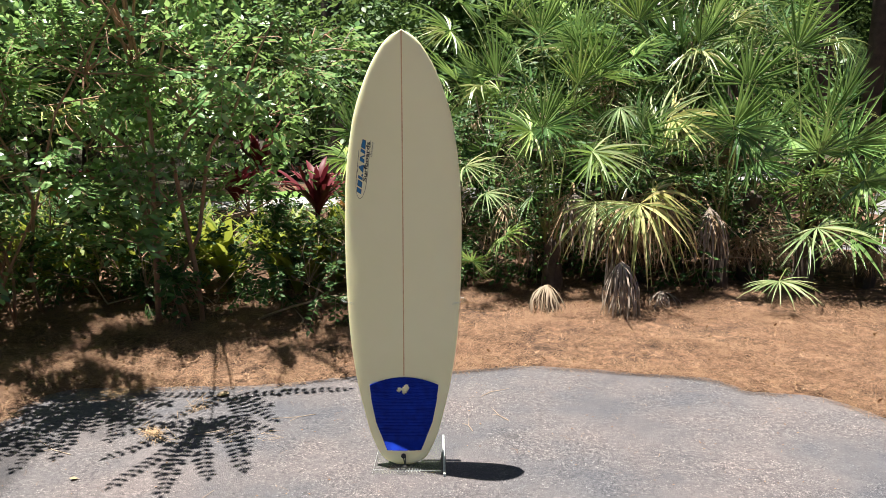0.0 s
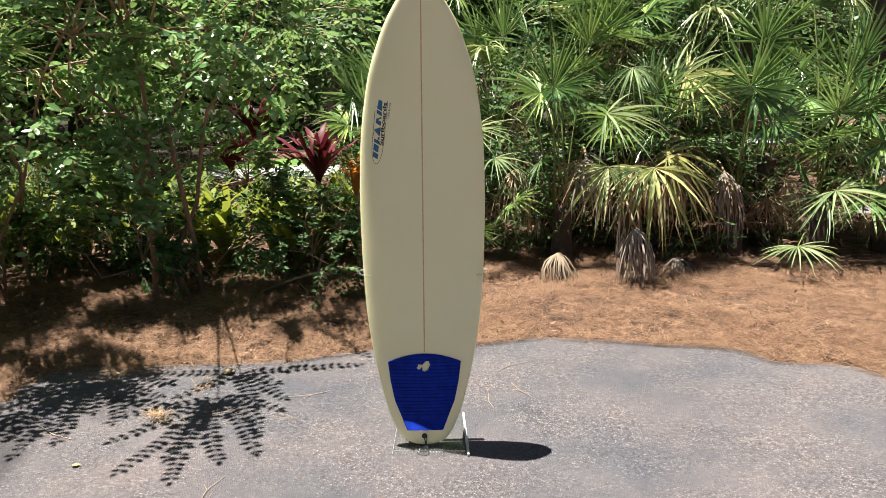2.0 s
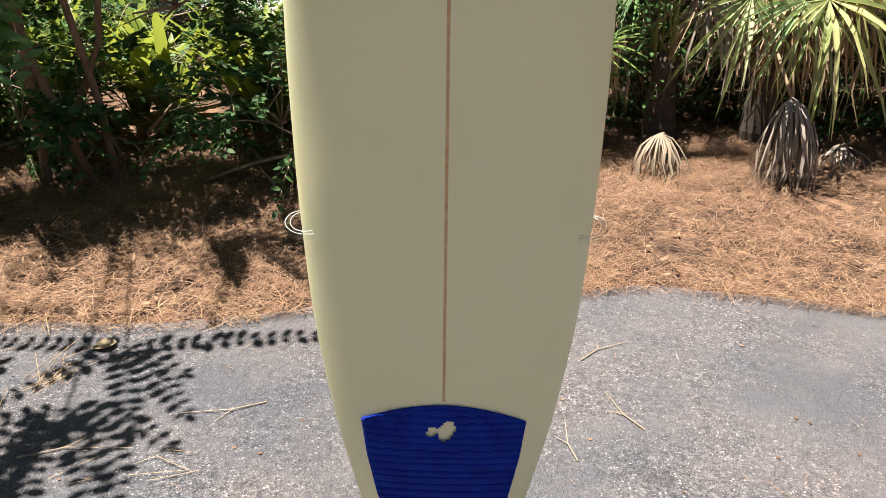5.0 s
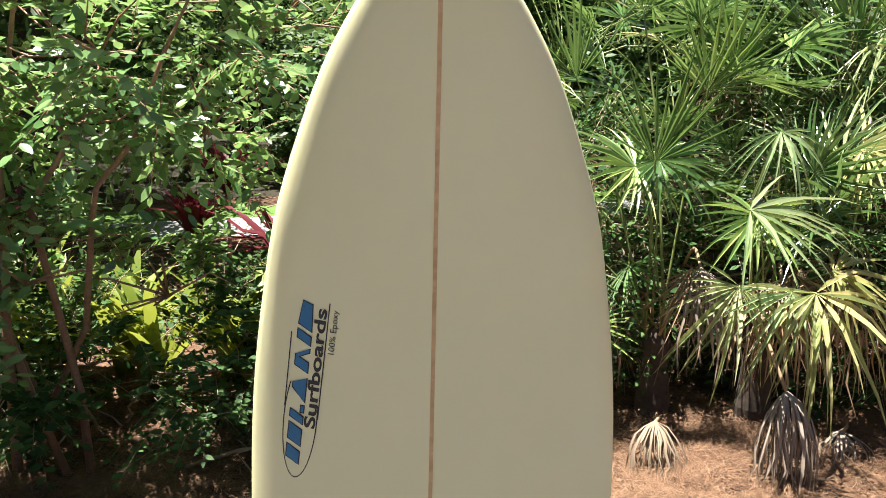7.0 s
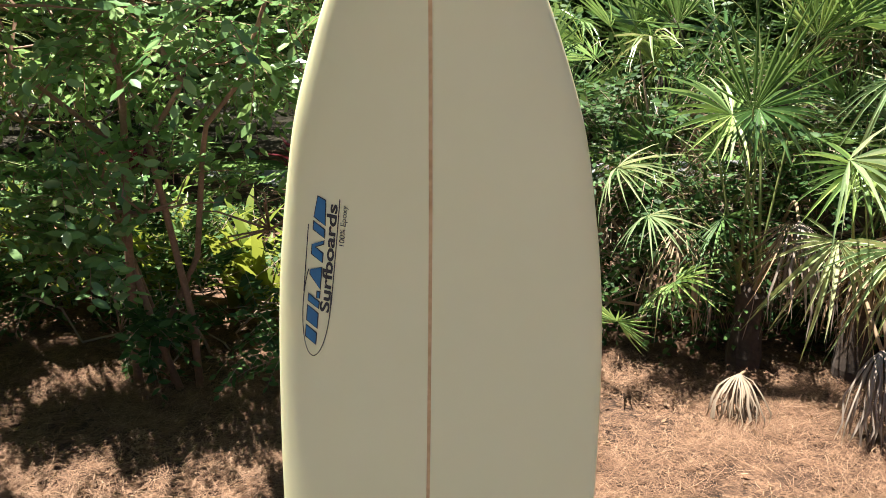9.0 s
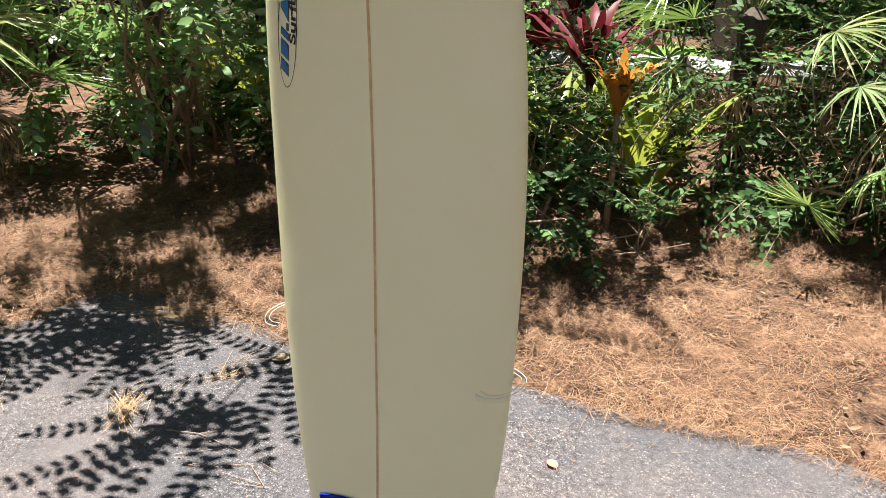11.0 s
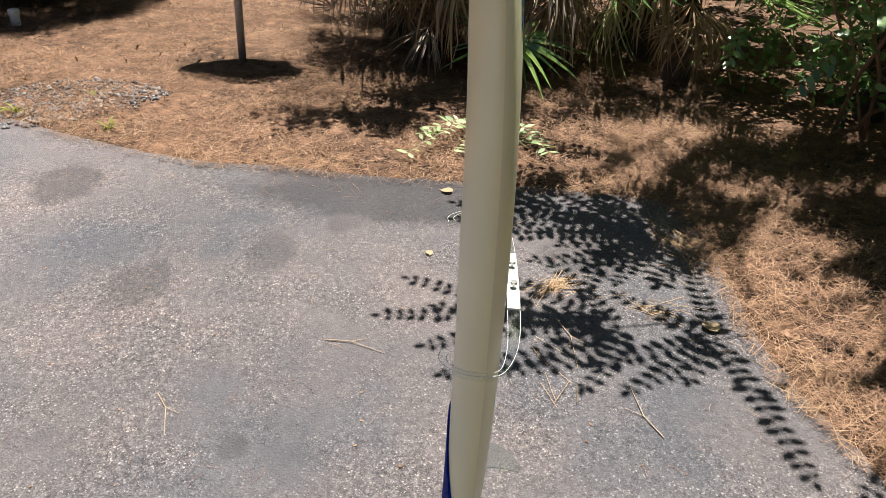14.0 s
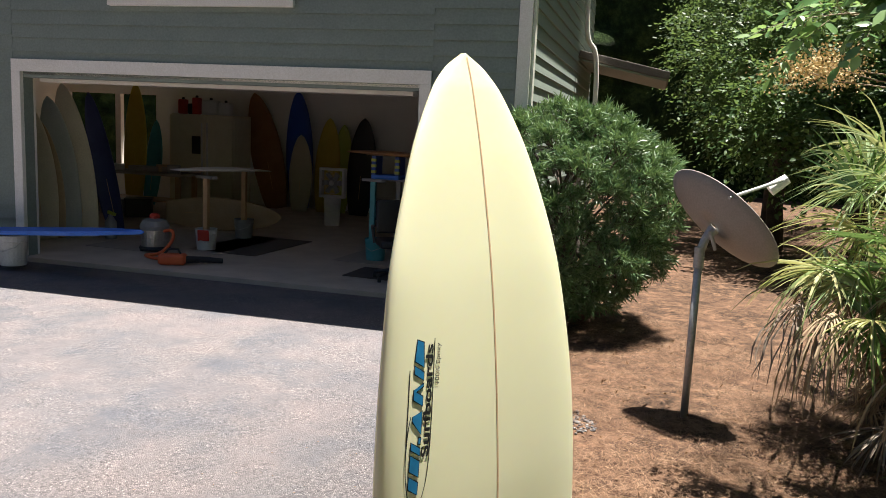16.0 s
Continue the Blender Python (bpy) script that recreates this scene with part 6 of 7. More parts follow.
part("porch_soffit", box(bmesh.new(), (1.46, 2.5, 0.03), (CORNER + 0.73, 6.4, 3.02), (0, 12, 0)), M["siding"], house)
part("downspout", tube(bmesh.new(), curve_points([(CORNER + 0.12, 4.9, 4.9), (CORNER + 0.14, 4.9, 3.6), (CORNER + 0.3, 5.0, 3.2), (CORNER + 0.34, 5.0, 2.2), (CORNER + 0.3, 5.0, 0.1)], 5), 0.04, 8), M["trim"], house, "pale downspout", soft=True)


# ---- conifer bush beside the garage ----
def conifer_bush():
    """Rounded clumps of needle tufts on a hidden frame of limbs."""
    rng = np.random.default_rng(17)
    at = np.array([-5.62, -0.46, 0.0])
    ob = thing("conifer_bush", pose(*at), "big rounded evergreen bush with narrow spiky leaves", "bush")
    tufts, ways, hearts = [], [], []
    for k in range(64):
        a, u = k * 2.39996, 1 - 2 * (k + 0.5) / 64
        ring = math.sqrt(1 - u * u)
        swell = 0.82 + 0.1 * rng.uniform(-1, 1) + (0.08 if u > 0 else 0.0)
        c = np.array([math.cos(a) * ring * swell, math.sin(a) * ring * swell, 1.2 + u * 0.88])
        out = unit(c - np.array([0, 0, 1.1]))
        hearts.append(c)
        n = 46
        d = unit(rng.normal(0, 1, (n, 3)) + out * 0.9 + np.array([0, 0, 0.35]))
        tufts.append(c + d * rng.uniform(0.13, 0.27, (n, 1)) * np.array([1.1, 1.1, 0.75]))
        ways.append(unit(d + np.array([0, 0, 0.3])))
    pts, way = np.concatenate(tufts), np.concatenate(ways)
    keep = pts[:, 2] > 0.16
    pts, way = pts[keep], way[keep]
    n, k = len(pts), 26
    pos = np.repeat(pts[:, None], k, 1) + way[:, None] * rng.uniform(-0.05, 0.05, (n, k, 1))
    d = unit(rng.normal(0, 1, (n, k, 3))) + way[:, None] * 0.85
    ln = rng.uniform(0.06, 0.115, n * k)
    v, f = leaf_arrays(pos.reshape(-1, 3), d.reshape(-1, 3), rng.normal(0, 1, (n * k, 3)), ln, ln * 0.11, 0.0, 0.08)
    c = arrays("crown", v, f, M["needle"], ob)
    c["kind"] = "stuff"
    bm = stems(bmesh.new(), rng, (0, 0, -0.05), [tuple(h * np.array([0.7, 0.7, 0.9])) for h in hearts[::5]], 0.045)
    part("trunk", bm, M["bark_dark"], ob, soft=True)
    bm = bmesh.new()
    for h in hearts:
        tube(bm, [h * np.array([0.4, 0.4, 0.75]), h * np.array([0.8, 0.8, 0.95]), h], [0.014, 0.009, 0.004], 5, caps=False)
    for p, w in zip(pts[::3], way[::3]):
        tube(bm, [p - w * 0.16, p + w * 0.04], [0.005, 0.0025], 4, caps=False)
    part("limb", bm, M["bark_dark"], ob)["kind"] = "stuff"


conifer_bush()

# ---- satellite dish ----
M["dish_back"] = surface("dish_grey", (0.24, 0.215, 0.195), (0.29, 0.26, 0.235), 4, 0.55, fine=90, bumps=0.05)
M["galv"] = surface("galvanised_steel", (0.33, 0.33, 0.33), (0.45, 0.45, 0.45), 12, 0.5, 0.5, bumps=0.06)
dish = thing("satellite_dish", pose(-4.07, 1.85, 0.0), "grey satellite dish on a steel pole", "satellite dish")
part("pole", tube(bmesh.new(), [(0, 0, -0.1), (0, 0, 1.22)], 0.026, 16), M["galv"], dish, soft=True)
part("pole_clamp", tube(bmesh.new(), [(0, 0, 1.1), (0, 0, 1.24)], 0.034, 14), M["galv"], dish)
DA = Vector((-0.05, 0.85, -0.52)).normalized()
DN = Vector((-0.7, -0.05, 0.7))
DN = (DN - DA * DN.dot(DA)).normalized()
DB = DN.cross(DA)
DISH = Matrix((DA, DB, DN)).transposed().to_4x4()
DC = Vector((-0.12, 0.06, 1.42))
bm = bmesh.new()
rings = []
for layer, off in ((0, 0.0), (1, -0.006)):
    for r in ((1.0, 0.82, 0.6, 0.35, 0.06) if layer == 0 else (0.06, 0.35, 0.6, 0.82, 1.0)):
        rings.append([bm.verts.new(DC + DISH.to_3x3() @ Vector((0.45 * r * math.cos(a), 0.3 * r * math.sin(a), 0.09 * (r * r - 0.6) + off))) for a in [2 * math.pi * k / 48 for k in range(48)]])
for a, c in zip(rings, rings[1:]):
    for k in range(48):
        bm.faces.new((a[k], a[(k + 1) % 48], c[(k + 1) % 48], c[k]))
for k in range(48):
    bm.faces.new((rings[-1][k], rings[-1][(k + 1) % 48], rings[0][(k + 1) % 48], rings[0][k]))
part("reflector", bm, M["dish_back"], dish, soft=True)
rim = [DC + DISH.to_3x3() @ Vector((0.45 * math.cos(a), 0.3 * math.sin(a), 0.036)) for a in [2 * math.pi * k / 48 for k in range(49)]]
part("rim", tube(bmesh.new(), rim, 0.006, 6, caps=False), M["dish_back"], dish, soft=True)
back = DC + DISH.to_3x3() @ Vector((0.02, 0.0, -0.08))
part("bracket", tube(bmesh.new(), [(0, 0, 1.2), Vector((0, 0, 1.26)).lerp(back, 0.4), back], [0.03, 0.028, 0.04], 10), M["galv"], dish)
part("bracket", box(bmesh.new(), (0.1, 0.02, 0.14), (-0.06, 0.05, 1.3), (20, 10, 30), bevel=0.004), M["galv"], dish)
lnb = DC + DISH.to_3x3() @ Vector((0.1, -0.12, 0.5))
part("feed_arm", tube(bmesh.new(), [DC + DISH.to_3x3() @ Vector((0.02, -0.28, 0.0)), lnb], 0.012, 8), M["galv"], dish)
part("receiver", tube(bmesh.new(), [lnb, lnb - (DISH.to_3x3() @ Vector((0.03, -0.05, 0.12)))], [0.035, 0.045], 14), M["white_plastic"], dish, "white receiver head")


# ---- things in and before the garage ----
GAR = pose(-5.15, -2.03, 0.06, 0, 0, 122.0)
PALETTE = dict(pale_cream=((0.66, 0.6, 0.44), (0.74, 0.68, 0.52)), cream=((0.5, 0.45, 0.33), (0.58, 0.53, 0.4)), grey_green=((0.42, 0.46, 0.43), (0.5, 0.54, 0.5)), tan=((0.42, 0.3, 0.17), (0.5, 0.38, 0.24)), navy=((0.015, 0.02, 0.08), (0.03, 0.04, 0.13)),
               yellow=((0.5, 0.36, 0.03), (0.58, 0.44, 0.06)), brown=((0.26, 0.11, 0.04), (0.34, 0.16, 0.06)), blue=((0.01, 0.05, 0.3), (0.02, 0.08, 0.4)), lime=((0.36, 0.42, 0.04), (0.45, 0.5, 0.08)),
               black=((0.012, 0.012, 0.014), (0.025, 0.025, 0.028)), white=((0.62, 0.62, 0.6), (0.72, 0.72, 0.7)), red=((0.42, 0.03, 0.02), (0.52, 0.05, 0.03)), orange=((0.62, 0.1, 0.03), (0.7, 0.15, 0.05)),
               teal=((0.05, 0.3, 0.34), (0.09, 0.38, 0.42)), bright_blue=((0.02, 0.14, 0.62), (0.04, 0.2, 0.75)), wood=((0.42, 0.25, 0.12), (0.52, 0.34, 0.18)), grey=((0.22, 0.22, 0.22), (0.3, 0.3, 0.3)), pale_rug=((0.34, 0.3, 0.26), (0.42, 0.38, 0.33)), dark_rug=((0.07, 0.055, 0.045), (0.11, 0.09, 0.075)))
for key, (c1, c2) in PALETTE.items():
    M["g_" + key] = surface("paint_" + key, c1, c2, 5, 0.45 if key not in ("pale_rug", "dark_rug") else 0.95, bumps=0.05)


def spare_board(m, length, width, thick, color, label, tail=0.35, nose=0.12, fins=True, swallow=False):
    """A surfboard that stands along its own z."""
    ob = thing("surfboard", GAR @ m, label, "surfboard", "stored surfboards")
    v, f, n, around = [], [], 30, 18
    for i in range(n + 1):
        s = i / n
        w = width / 2 * min(1.0, (max(0.002, math.sin(math.pi * (tail * 0.5 + s * (1 - tail * 0.5)) ** 1.15)) ** (0.55 if s > 0.5 else 0.5)))
        w = max(w, 0.004)
        t = thick * max(0.15, math.sin(math.pi * (0.08 + 0.88 * s)))
        for k in range(around):
            a = 2 * math.pi * k / around
            v.append((w * math.cos(a), t / 2 * math.sin(a) * abs(math.sin(a)) ** -0.3 if abs(math.sin(a)) > 1e-6 else 0.0, s * length))
    for i in range(n):
        for k in range(around):
            a, b = i * around + k, i * around + (k + 1) % around
            f.append((a, b, b + around, a + around))
    bm = bmesh.new()
    vs = [bm.verts.new((x, y - 0.06 * (z / length) ** 3, z)) for x, y, z in v]
    for q in f:
        bm.faces.new([vs[j] for j in q])
    bm.faces.new(vs[:around][::-1])
    bm.faces.new(vs[-around:])
    part("body", bm, M["g_" + color], ob, soft=True)
    part("stringer", box(bmesh.new(), (0.005, 0.004, length * 0.5), (0, -thick / 2 - 0.001, length * 0.42)), M["stringer"], ob)
    if fins:
        bm = prism(bmesh.new(), [(0, 0), (0.1, 0), (0.12, 0.1), (0.07, 0.07)], 0.008, pose(0.004, thick / 2 - 0.006, 0.28, 0, 90, 0))
        part("fin", bm, M["g_black"], ob)
    return ob


spare_board(pose(-6.14, 1.25, 0, -4, -8, 14), 2.0, 0.56, 0.07, "pale_cream", "cream longboard leaning upright in the garage")
spare_board(pose(-6.1, 1.4, 0, -4, -8, 14), 1.75, 0.46, 0.06, "tan", "short tan board leaning among others")
spare_board(pose(-5.92, 1.5, 0, -4, -9, 16), 2.1, 0.52, 0.07, "grey_green", "grey-green board leaning upright in the garage")
spare_board(pose(-5.74, 1.65, 0, -4, -9, 22), 2.3, 0.5, 0.07, "pale_cream", "tan wooden-looking board leaning upright")
spare_board(pose(-5.55, 2.1, 0, -4, -10, 62), 2.2, 0.36, 0.06, "navy", "navy blue board leaning beside tan boards")
spare_board(pose(-8.05, 6.0, 0.02, -5, -1, 0), 2.48, 0.55, 0.07, "yellow", "long yellow board standing before the window")
spare_board(pose(-7.75, 6.1, 0.02, -5, 4, 0), 1.75, 0.4, 0.05, "teal", "dark teal board standing beside a yellow one")
spare_board(pose(-5.35, 7.15, 0, -3, -14, 0), 2.5, 0.74, 0.07, "brown", "brown longboard leaning at the back wall")
spare_board(pose(-4.85, 7.2, 0.05, -2, -2, 0), 2.45, 0.62, 0.07, "blue", "deep blue board against the back wall")
spare_board(pose(-4.75, 6.95, 0, -4, 0, 0), 1.6, 0.52, 0.06, "cream", "small cream board before a blue one")
spare_board(pose(-4.25, 7.1, 0, -4, 2, 0), 1.97, 0.56, 0.06, "yellow", "cream and yellow board against the back wall")
spare_board(pose(-3.98, 7.2, 0, -3, 3, 0), 1.85, 0.48, 0.06, "lime", "lime-edged board against the back wall")
spare_board(pose(-3.45, 7.0, 0, -4, 2, 0), 2.0, 0.62, 0.08, "black", "black board bag leaning at the back wall", fins=False)
spare_board(pose(-5.5, 3.3, 0.28, -14, 90, -4), 2.0, 0.55, 0.07, "tan", "tan board lying on its rail on the floor")


def bucket(x, y, color, h=0.3, r=0.15, rag=None, label=None):
    ob = thing("bucket", GAR @ pose(x, y, 0), label or "plastic bucket on the garage floor", "bucket", "buckets")
    part("body", lathe(bmesh.new(), [(r * 0.84, 0), (r * 0.86, 0.005), (r * 0.97, h * 0.8), (r * 1.03, h * 0.81), (r, h * 0.84), (r, h), (r * 1.04, h), (r * 1.04, h + 0.008), (r * 0.94, h + 0.008), (r * 0.9, h * 0.7)], 22), M["g_" + color], ob, soft=False)
    part("handle", tube(bmesh.new(), [(-r, 0, h * 0.9), (-r * 0.8, -r * 0.7, h * 0.65), (0, -r * 1.12, h * 0.5), (r * 0.8, -r * 0.7, h * 0.65), (r, 0, h * 0.9)], 0.003, 6), M["steel"], ob)
    if rag:
        part("rag", box(bmesh.new(), (0.16, 0.03, 0.16), (0.04, -r * 0.98, h * 0.75), (8, 0, 15), bevel=0.012), M["g_" + rag], ob, "red rag hung over the rim")
    return ob


def post(x, y, top, color="wood", label="wooden post set in a bucket", z0=0.02):
    ob = thing("stand_post", GAR @ pose(x, y, 0), label, "post", "board stands")
    part("upright", box(bmesh.new(), (0.07, 0.07, top - z0), (0, 0, (top + z0) / 2), bevel=0.006), M["g_" + color], ob)
    part("pad", box(bmesh.new(), (0.1, 0.36, 0.04), (0, 0, top + 0.02), (0, 0, 70), bevel=0.012), M["g_grey"], ob, "padded rest on top")
    return ob


bucket(-3.72, 1.6, "white", rag="red", label="white bucket with a red rag, holding a post")
bucket(-3.83, 2.9, "grey", label="grey bucket holding a wooden post")
post(-3.72, 1.6, 1.02)
post(-3.83, 2.9, 1.06)
spare_board(pose(-3.95, 1.25, 1.14, -90, 0, -16) @ pose(0, 0, 0, 0, 0, 180), 1.85, 0.5, 0.06, "white", "white board lying flat on padded posts", fins=False)
bucket(-1.3, 2.0, "teal", label="teal bucket holding posts")
post(-1.36, 2.0, 1.1, "teal", "teal post set in a bucket")
post(-1.1, 2.35, 1.1, "grey", "grey post beside a teal one")
rack = thing("board_rack", GAR @ pose(-1.2, 2.15, 1.14), "bright blue padded rack with striped tape", "rack")
part("cradle", box(bmesh.new(), (0.4, 0.3, 0.06), (0, 0, 0.03), bevel=0.01), M["g_bright_blue"], rack)
for sx in (-0.17, 0.17):
    part("side", box(bmesh.new(), (0.06, 0.3, 0.26), (sx, 0, 0.19), bevel=0.01), M["g_blue"], rack)
    for k in range(3):
        part("tape", box(bmesh.new(), (0.064, 0.05, 0.04), (sx, -0.13, 0.1 + k * 0.08), bevel=0.004), M["g_lime"], rack, "lime tape stripe")
spare_board(pose(-1.75, 2.05, 1.5, 0, 90, 8) @ pose(0, 0, 0, 0, 0, 90), 1.4, 0.4, 0.07, "brown", "reddish brown board resting on the rack", fins=False)

fridge = thing("refrigerator", GAR @ pose(-6.6, 6.55, 0), "cream two-door refrigerator with chrome handles", "refrigerator")
part("body", box(bmesh.new(), (1.45, 0.7, 1.9), (0, 0.05, 0.97), bevel=0.02), M["g_pale_cream"], fridge)
for x, w in ((-0.31, 0.82), (0.42, 0.6)):
    d = part("door", box(bmesh.new(), (w, 0.06, 1.84), (x, -0.34, 0.98), bevel=0.018), M["g_pale_cream"], fridge)
    part("handle", tube(bmesh.new(), [(x + (0.36 if x < 0 else -0.25), -0.4, 0.6), (x + (0.36 if x < 0 else -0.25), -0.42, 1.75)], 0.016, 8), M["steel"], d, "chrome handle")
part("dispenser", box(bmesh.new(), (0.2, 0.02, 0.36), (-0.1, -0.375, 1.3), bevel=0.01), M["g_black"], fridge, "dark water dispenser")
for x, y, w, h, c, nm in ((-0.6, 0, 0.14, 0.3, "red", "bottle"), (-0.42, 0.1, 0.2, 0.22, "black", "bottle"), (-0.25, -0.05, 0.12, 0.34, "red", "bottle"), (0.05, 0, 0.36, 0.3, "white", "storage_bag"), (0.36, 0.05, 0.26, 0.26, "white", "storage_bag")):
    ob = thing(nm, GAR @ pose(-6.6 + x, 6.5 + y, 1.92), f"{c} {'container' if nm == 'bottle' else 'bag'} on top of the refrigerator", "container")
    part("body", box(bmesh.new(), (w, 0.2, h), (0, 0, h / 2), bevel=min(w, 0.2) * 0.25, seg=3), M["g_" + c], ob, soft=True)
    part("cap", lathe(bmesh.new(), [(0.03, 0), (0.03, 0.04), (0.02, 0.05)], 10, (0, 0, h - 0.005)), M["g_black"], ob)

bench = thing("workbench", GAR @ pose(-7.35, 5.1, 0), "cluttered wooden workbench with a pale top", "workbench")
part("top", box(bmesh.new(), (2.4, 0.7, 0.05), (0, 0, 0.76), bevel=0.008), M["g_pale_rug"], bench)
for x in (-1.1, 1.1):
    for y in (-0.28, 0.28):
        part("leg", box(bmesh.new(), (0.08, 0.08, 0.74), (x, y, 0.37), bevel=0.005), M["g_wood"], bench)
part("shelf", box(bmesh.new(), (2.2, 0.6, 0.03), (0, 0, 0.25), bevel=0.005), M["g_wood"], bench)
for i, (x, y, w, d, h, c) in enumerate(((-0.4, -0.1, 0.3, 0.2, 0.1, "white"), (0.3, 0.05, 0.8, 0.25, 0.08, "pale_rug"), (0.9, -0.1, 0.22, 0.2, 0.14, "grey"), (-0.9, 0.1, 0.2, 0.2, 0.2, "dark_rug"), (0.55, 0.1, 0.25, 0.2, 0.12, "tan"))):
    ob = thing("tool_box", GAR @ pose(-7.35 + x, 5.1 + y, 0.786, 0, 0, 12 * i), "small box on the workbench", "box", "boxes on the workbench")
    part("body", box(bmesh.new(), (w, d, h), (0, 0, h / 2), bevel=0.012), M["g_" + c], ob)
    part("lid", box(bmesh.new(), (w * 1.02, d * 1.02, 0.02), (0, 0, h + 0.008), bevel=0.006), M["g_" + c], ob)
for i, (x, y, s, c) in enumerate(((-8.0, 4.4, 0.34, "dark_rug"), (-7.4, 4.5, 0.3, "grey"), (-6.8, 4.4, 0.36, "black"), (-2.6, 6.6, 0.4, "dark_rug"), (-2.1, 6.9, 0.45, "grey"), (-0.6, 5.5, 0.5, "dark_rug"), (-1.6, 6.7, 0.38, "black"), (-5.6, 5.2, 0.3, "dark_rug"))):
    ob = thing("storage_crate", GAR @ pose(x, y, 0, 0, 0, 15 * i), "dark storage crate on the garage floor", "crate", "crates in the garage")
    part("body", box(bmesh.new(), (s * 1.3, s, s * 0.9), (0, 0, s * 0.45), bevel=0.02), M["g_" + c], ob)
    part("rim", box(bmesh.new(), (s * 1.36, s * 1.06, 0.03), (0, 0, s * 0.9), bevel=0.008), M["g_" + c], ob)

bucket(-3.3, 5.25, "white", 0.5, 0.16, label="tall white bucket under a box fan")
fan = thing("box_fan", GAR @ pose(-3.3, 5.25, 0.51), "white square box fan on a bucket", "fan")
part("frame", box(bmesh.new(), (0.5, 0.14, 0.05), (0, 0, 0.025), bevel=0.012), M["g_white"], fan)
part("frame", box(bmesh.new(), (0.5, 0.14, 0.05), (0, 0, 0.525), bevel=0.012), M["g_white"], fan)
for sx in (-0.225, 0.225):
    part("frame", box(bmesh.new(), (0.05, 0.14, 0.45), (sx, 0, 0.275), bevel=0.012), M["g_white"], fan)
for k in range(6):
    part("blade", box(bmesh.new(), (0.09, 0.012, 0.2), (0.11 * math.cos(k * 1.047), 0.0, 0.275 + 0.11 * math.sin(k * 1.047)), (20, 90 - math.degrees(k * 1.047), 0), bevel=0.004), M["g_grey"], fan)
for k in range(9):
    r = 0.025 + 0.024 * k
    part("grille", tube(bmesh.new(), [(r * math.cos(a), -0.072, 0.275 + r * math.sin(a)) for a in [2 * math.pi * j / 24 for j in range(25)]], 0.003, 4, caps=False), M["g_white"], fan)
part("hub", lathe(bmesh.new(), [(0.05, 0), (0.05, 0.03), (0.03, 0.04)], 16), M["g_white"], fan).matrix_basis = pose(0, -0.05, 0.275, 90, 0, 0)

vac = thing("shop_vacuum", GAR @ pose(-4.25, 1.15, 0), "grey and red shop vacuum with dented drum", "vacuum cleaner")
part("drum", lathe(bmesh.new(), [(0.17, 0.07), (0.18, 0.08), (0.185, 0.3), (0.19, 0.31)], 24), M["steel"], vac)
part("base", lathe(bmesh.new(), [(0.2, 0.03), (0.21, 0.05), (0.2, 0.08)], 24), M["g_black"], vac)
part("motor_head", lathe(bmesh.new(), [(0.2, 0.31), (0.2, 0.36), (0.16, 0.43), (0.1, 0.46), (0.02, 0.465)], 24), M["g_grey"], vac)
part("top_cap", lathe(bmesh.new(), [(0.07, 0.46), (0.07, 0.5), (0.04, 0.53), (0.01, 0.535)], 16), M["g_red"], vac, "red switch cap")
for k in range(4):
    part("caster", lathe(bmesh.new(), [(0.025, 0), (0.03, 0.02), (0.025, 0.04)], 10, (0.17 * math.cos(k * 1.57 + 0.7), 0.17 * math.sin(k * 1.57 + 0.7), 0)), M["g_black"], vac)
part("hose", tube(bmesh.new(), curve_points([(0.18, -0.05, 0.3), (0.34, -0.1, 0.32), (0.4, -0.2, 0.2), (0.32, -0.35, 0.05), (0.2, -0.5, 0.03), (0.5, -0.65, 0.03), (0.9, -0.5, 0.03)], 8), 0.022, 8), M["g_orange"], vac, "red-orange hose", soft=True)
blower = thing("leaf_blower", GAR @ pose(-3.45, 0.35, 0.0, 0, 0, 20), "red-orange leaf blower lying on the floor", "leaf blower")
part("body", box(bmesh.new(), (0.34, 0.2, 0.14), (0, 0, 0.075), bevel=0.05, seg=3), M["g_orange"], blower, soft=True)
part("nozzle", tube(bmesh.new(), [(0.12, 0, 0.07), (0.35, 0.1, 0.06), (0.6, 0.16, 0.04)], [0.05, 0.04, 0.032], 12), M["g_black"], blower)
part("handle", tube(bmesh.new(), [(-0.1, 0, 0.14), (-0.05, 0, 0.2), (0.07, 0, 0.2), (0.1, 0, 0.14)], 0.015, 8), M["g_black"], blower)

chair = thing("office_chair", GAR @ pose(-0.6, 0.75, 0, 0, 0, 30), "black swivel office chair with low back", "chair")
part("seat", box(bmesh.new(), (0.46, 0.46, 0.09), (0, 0, 0.46), bevel=0.04, seg=3), M["g_black"], chair, soft=True)
part("backrest", box(bmesh.new(), (0.42, 0.07, 0.42), (0, 0.24, 0.76), (-8, 0, 0), bevel=0.035, seg=3), M["g_black"], chair, soft=True)
part("column", tube(bmesh.new(), [(0, 0, 0.1), (0, 0, 0.43)], 0.028, 10), M["g_black"], chair)
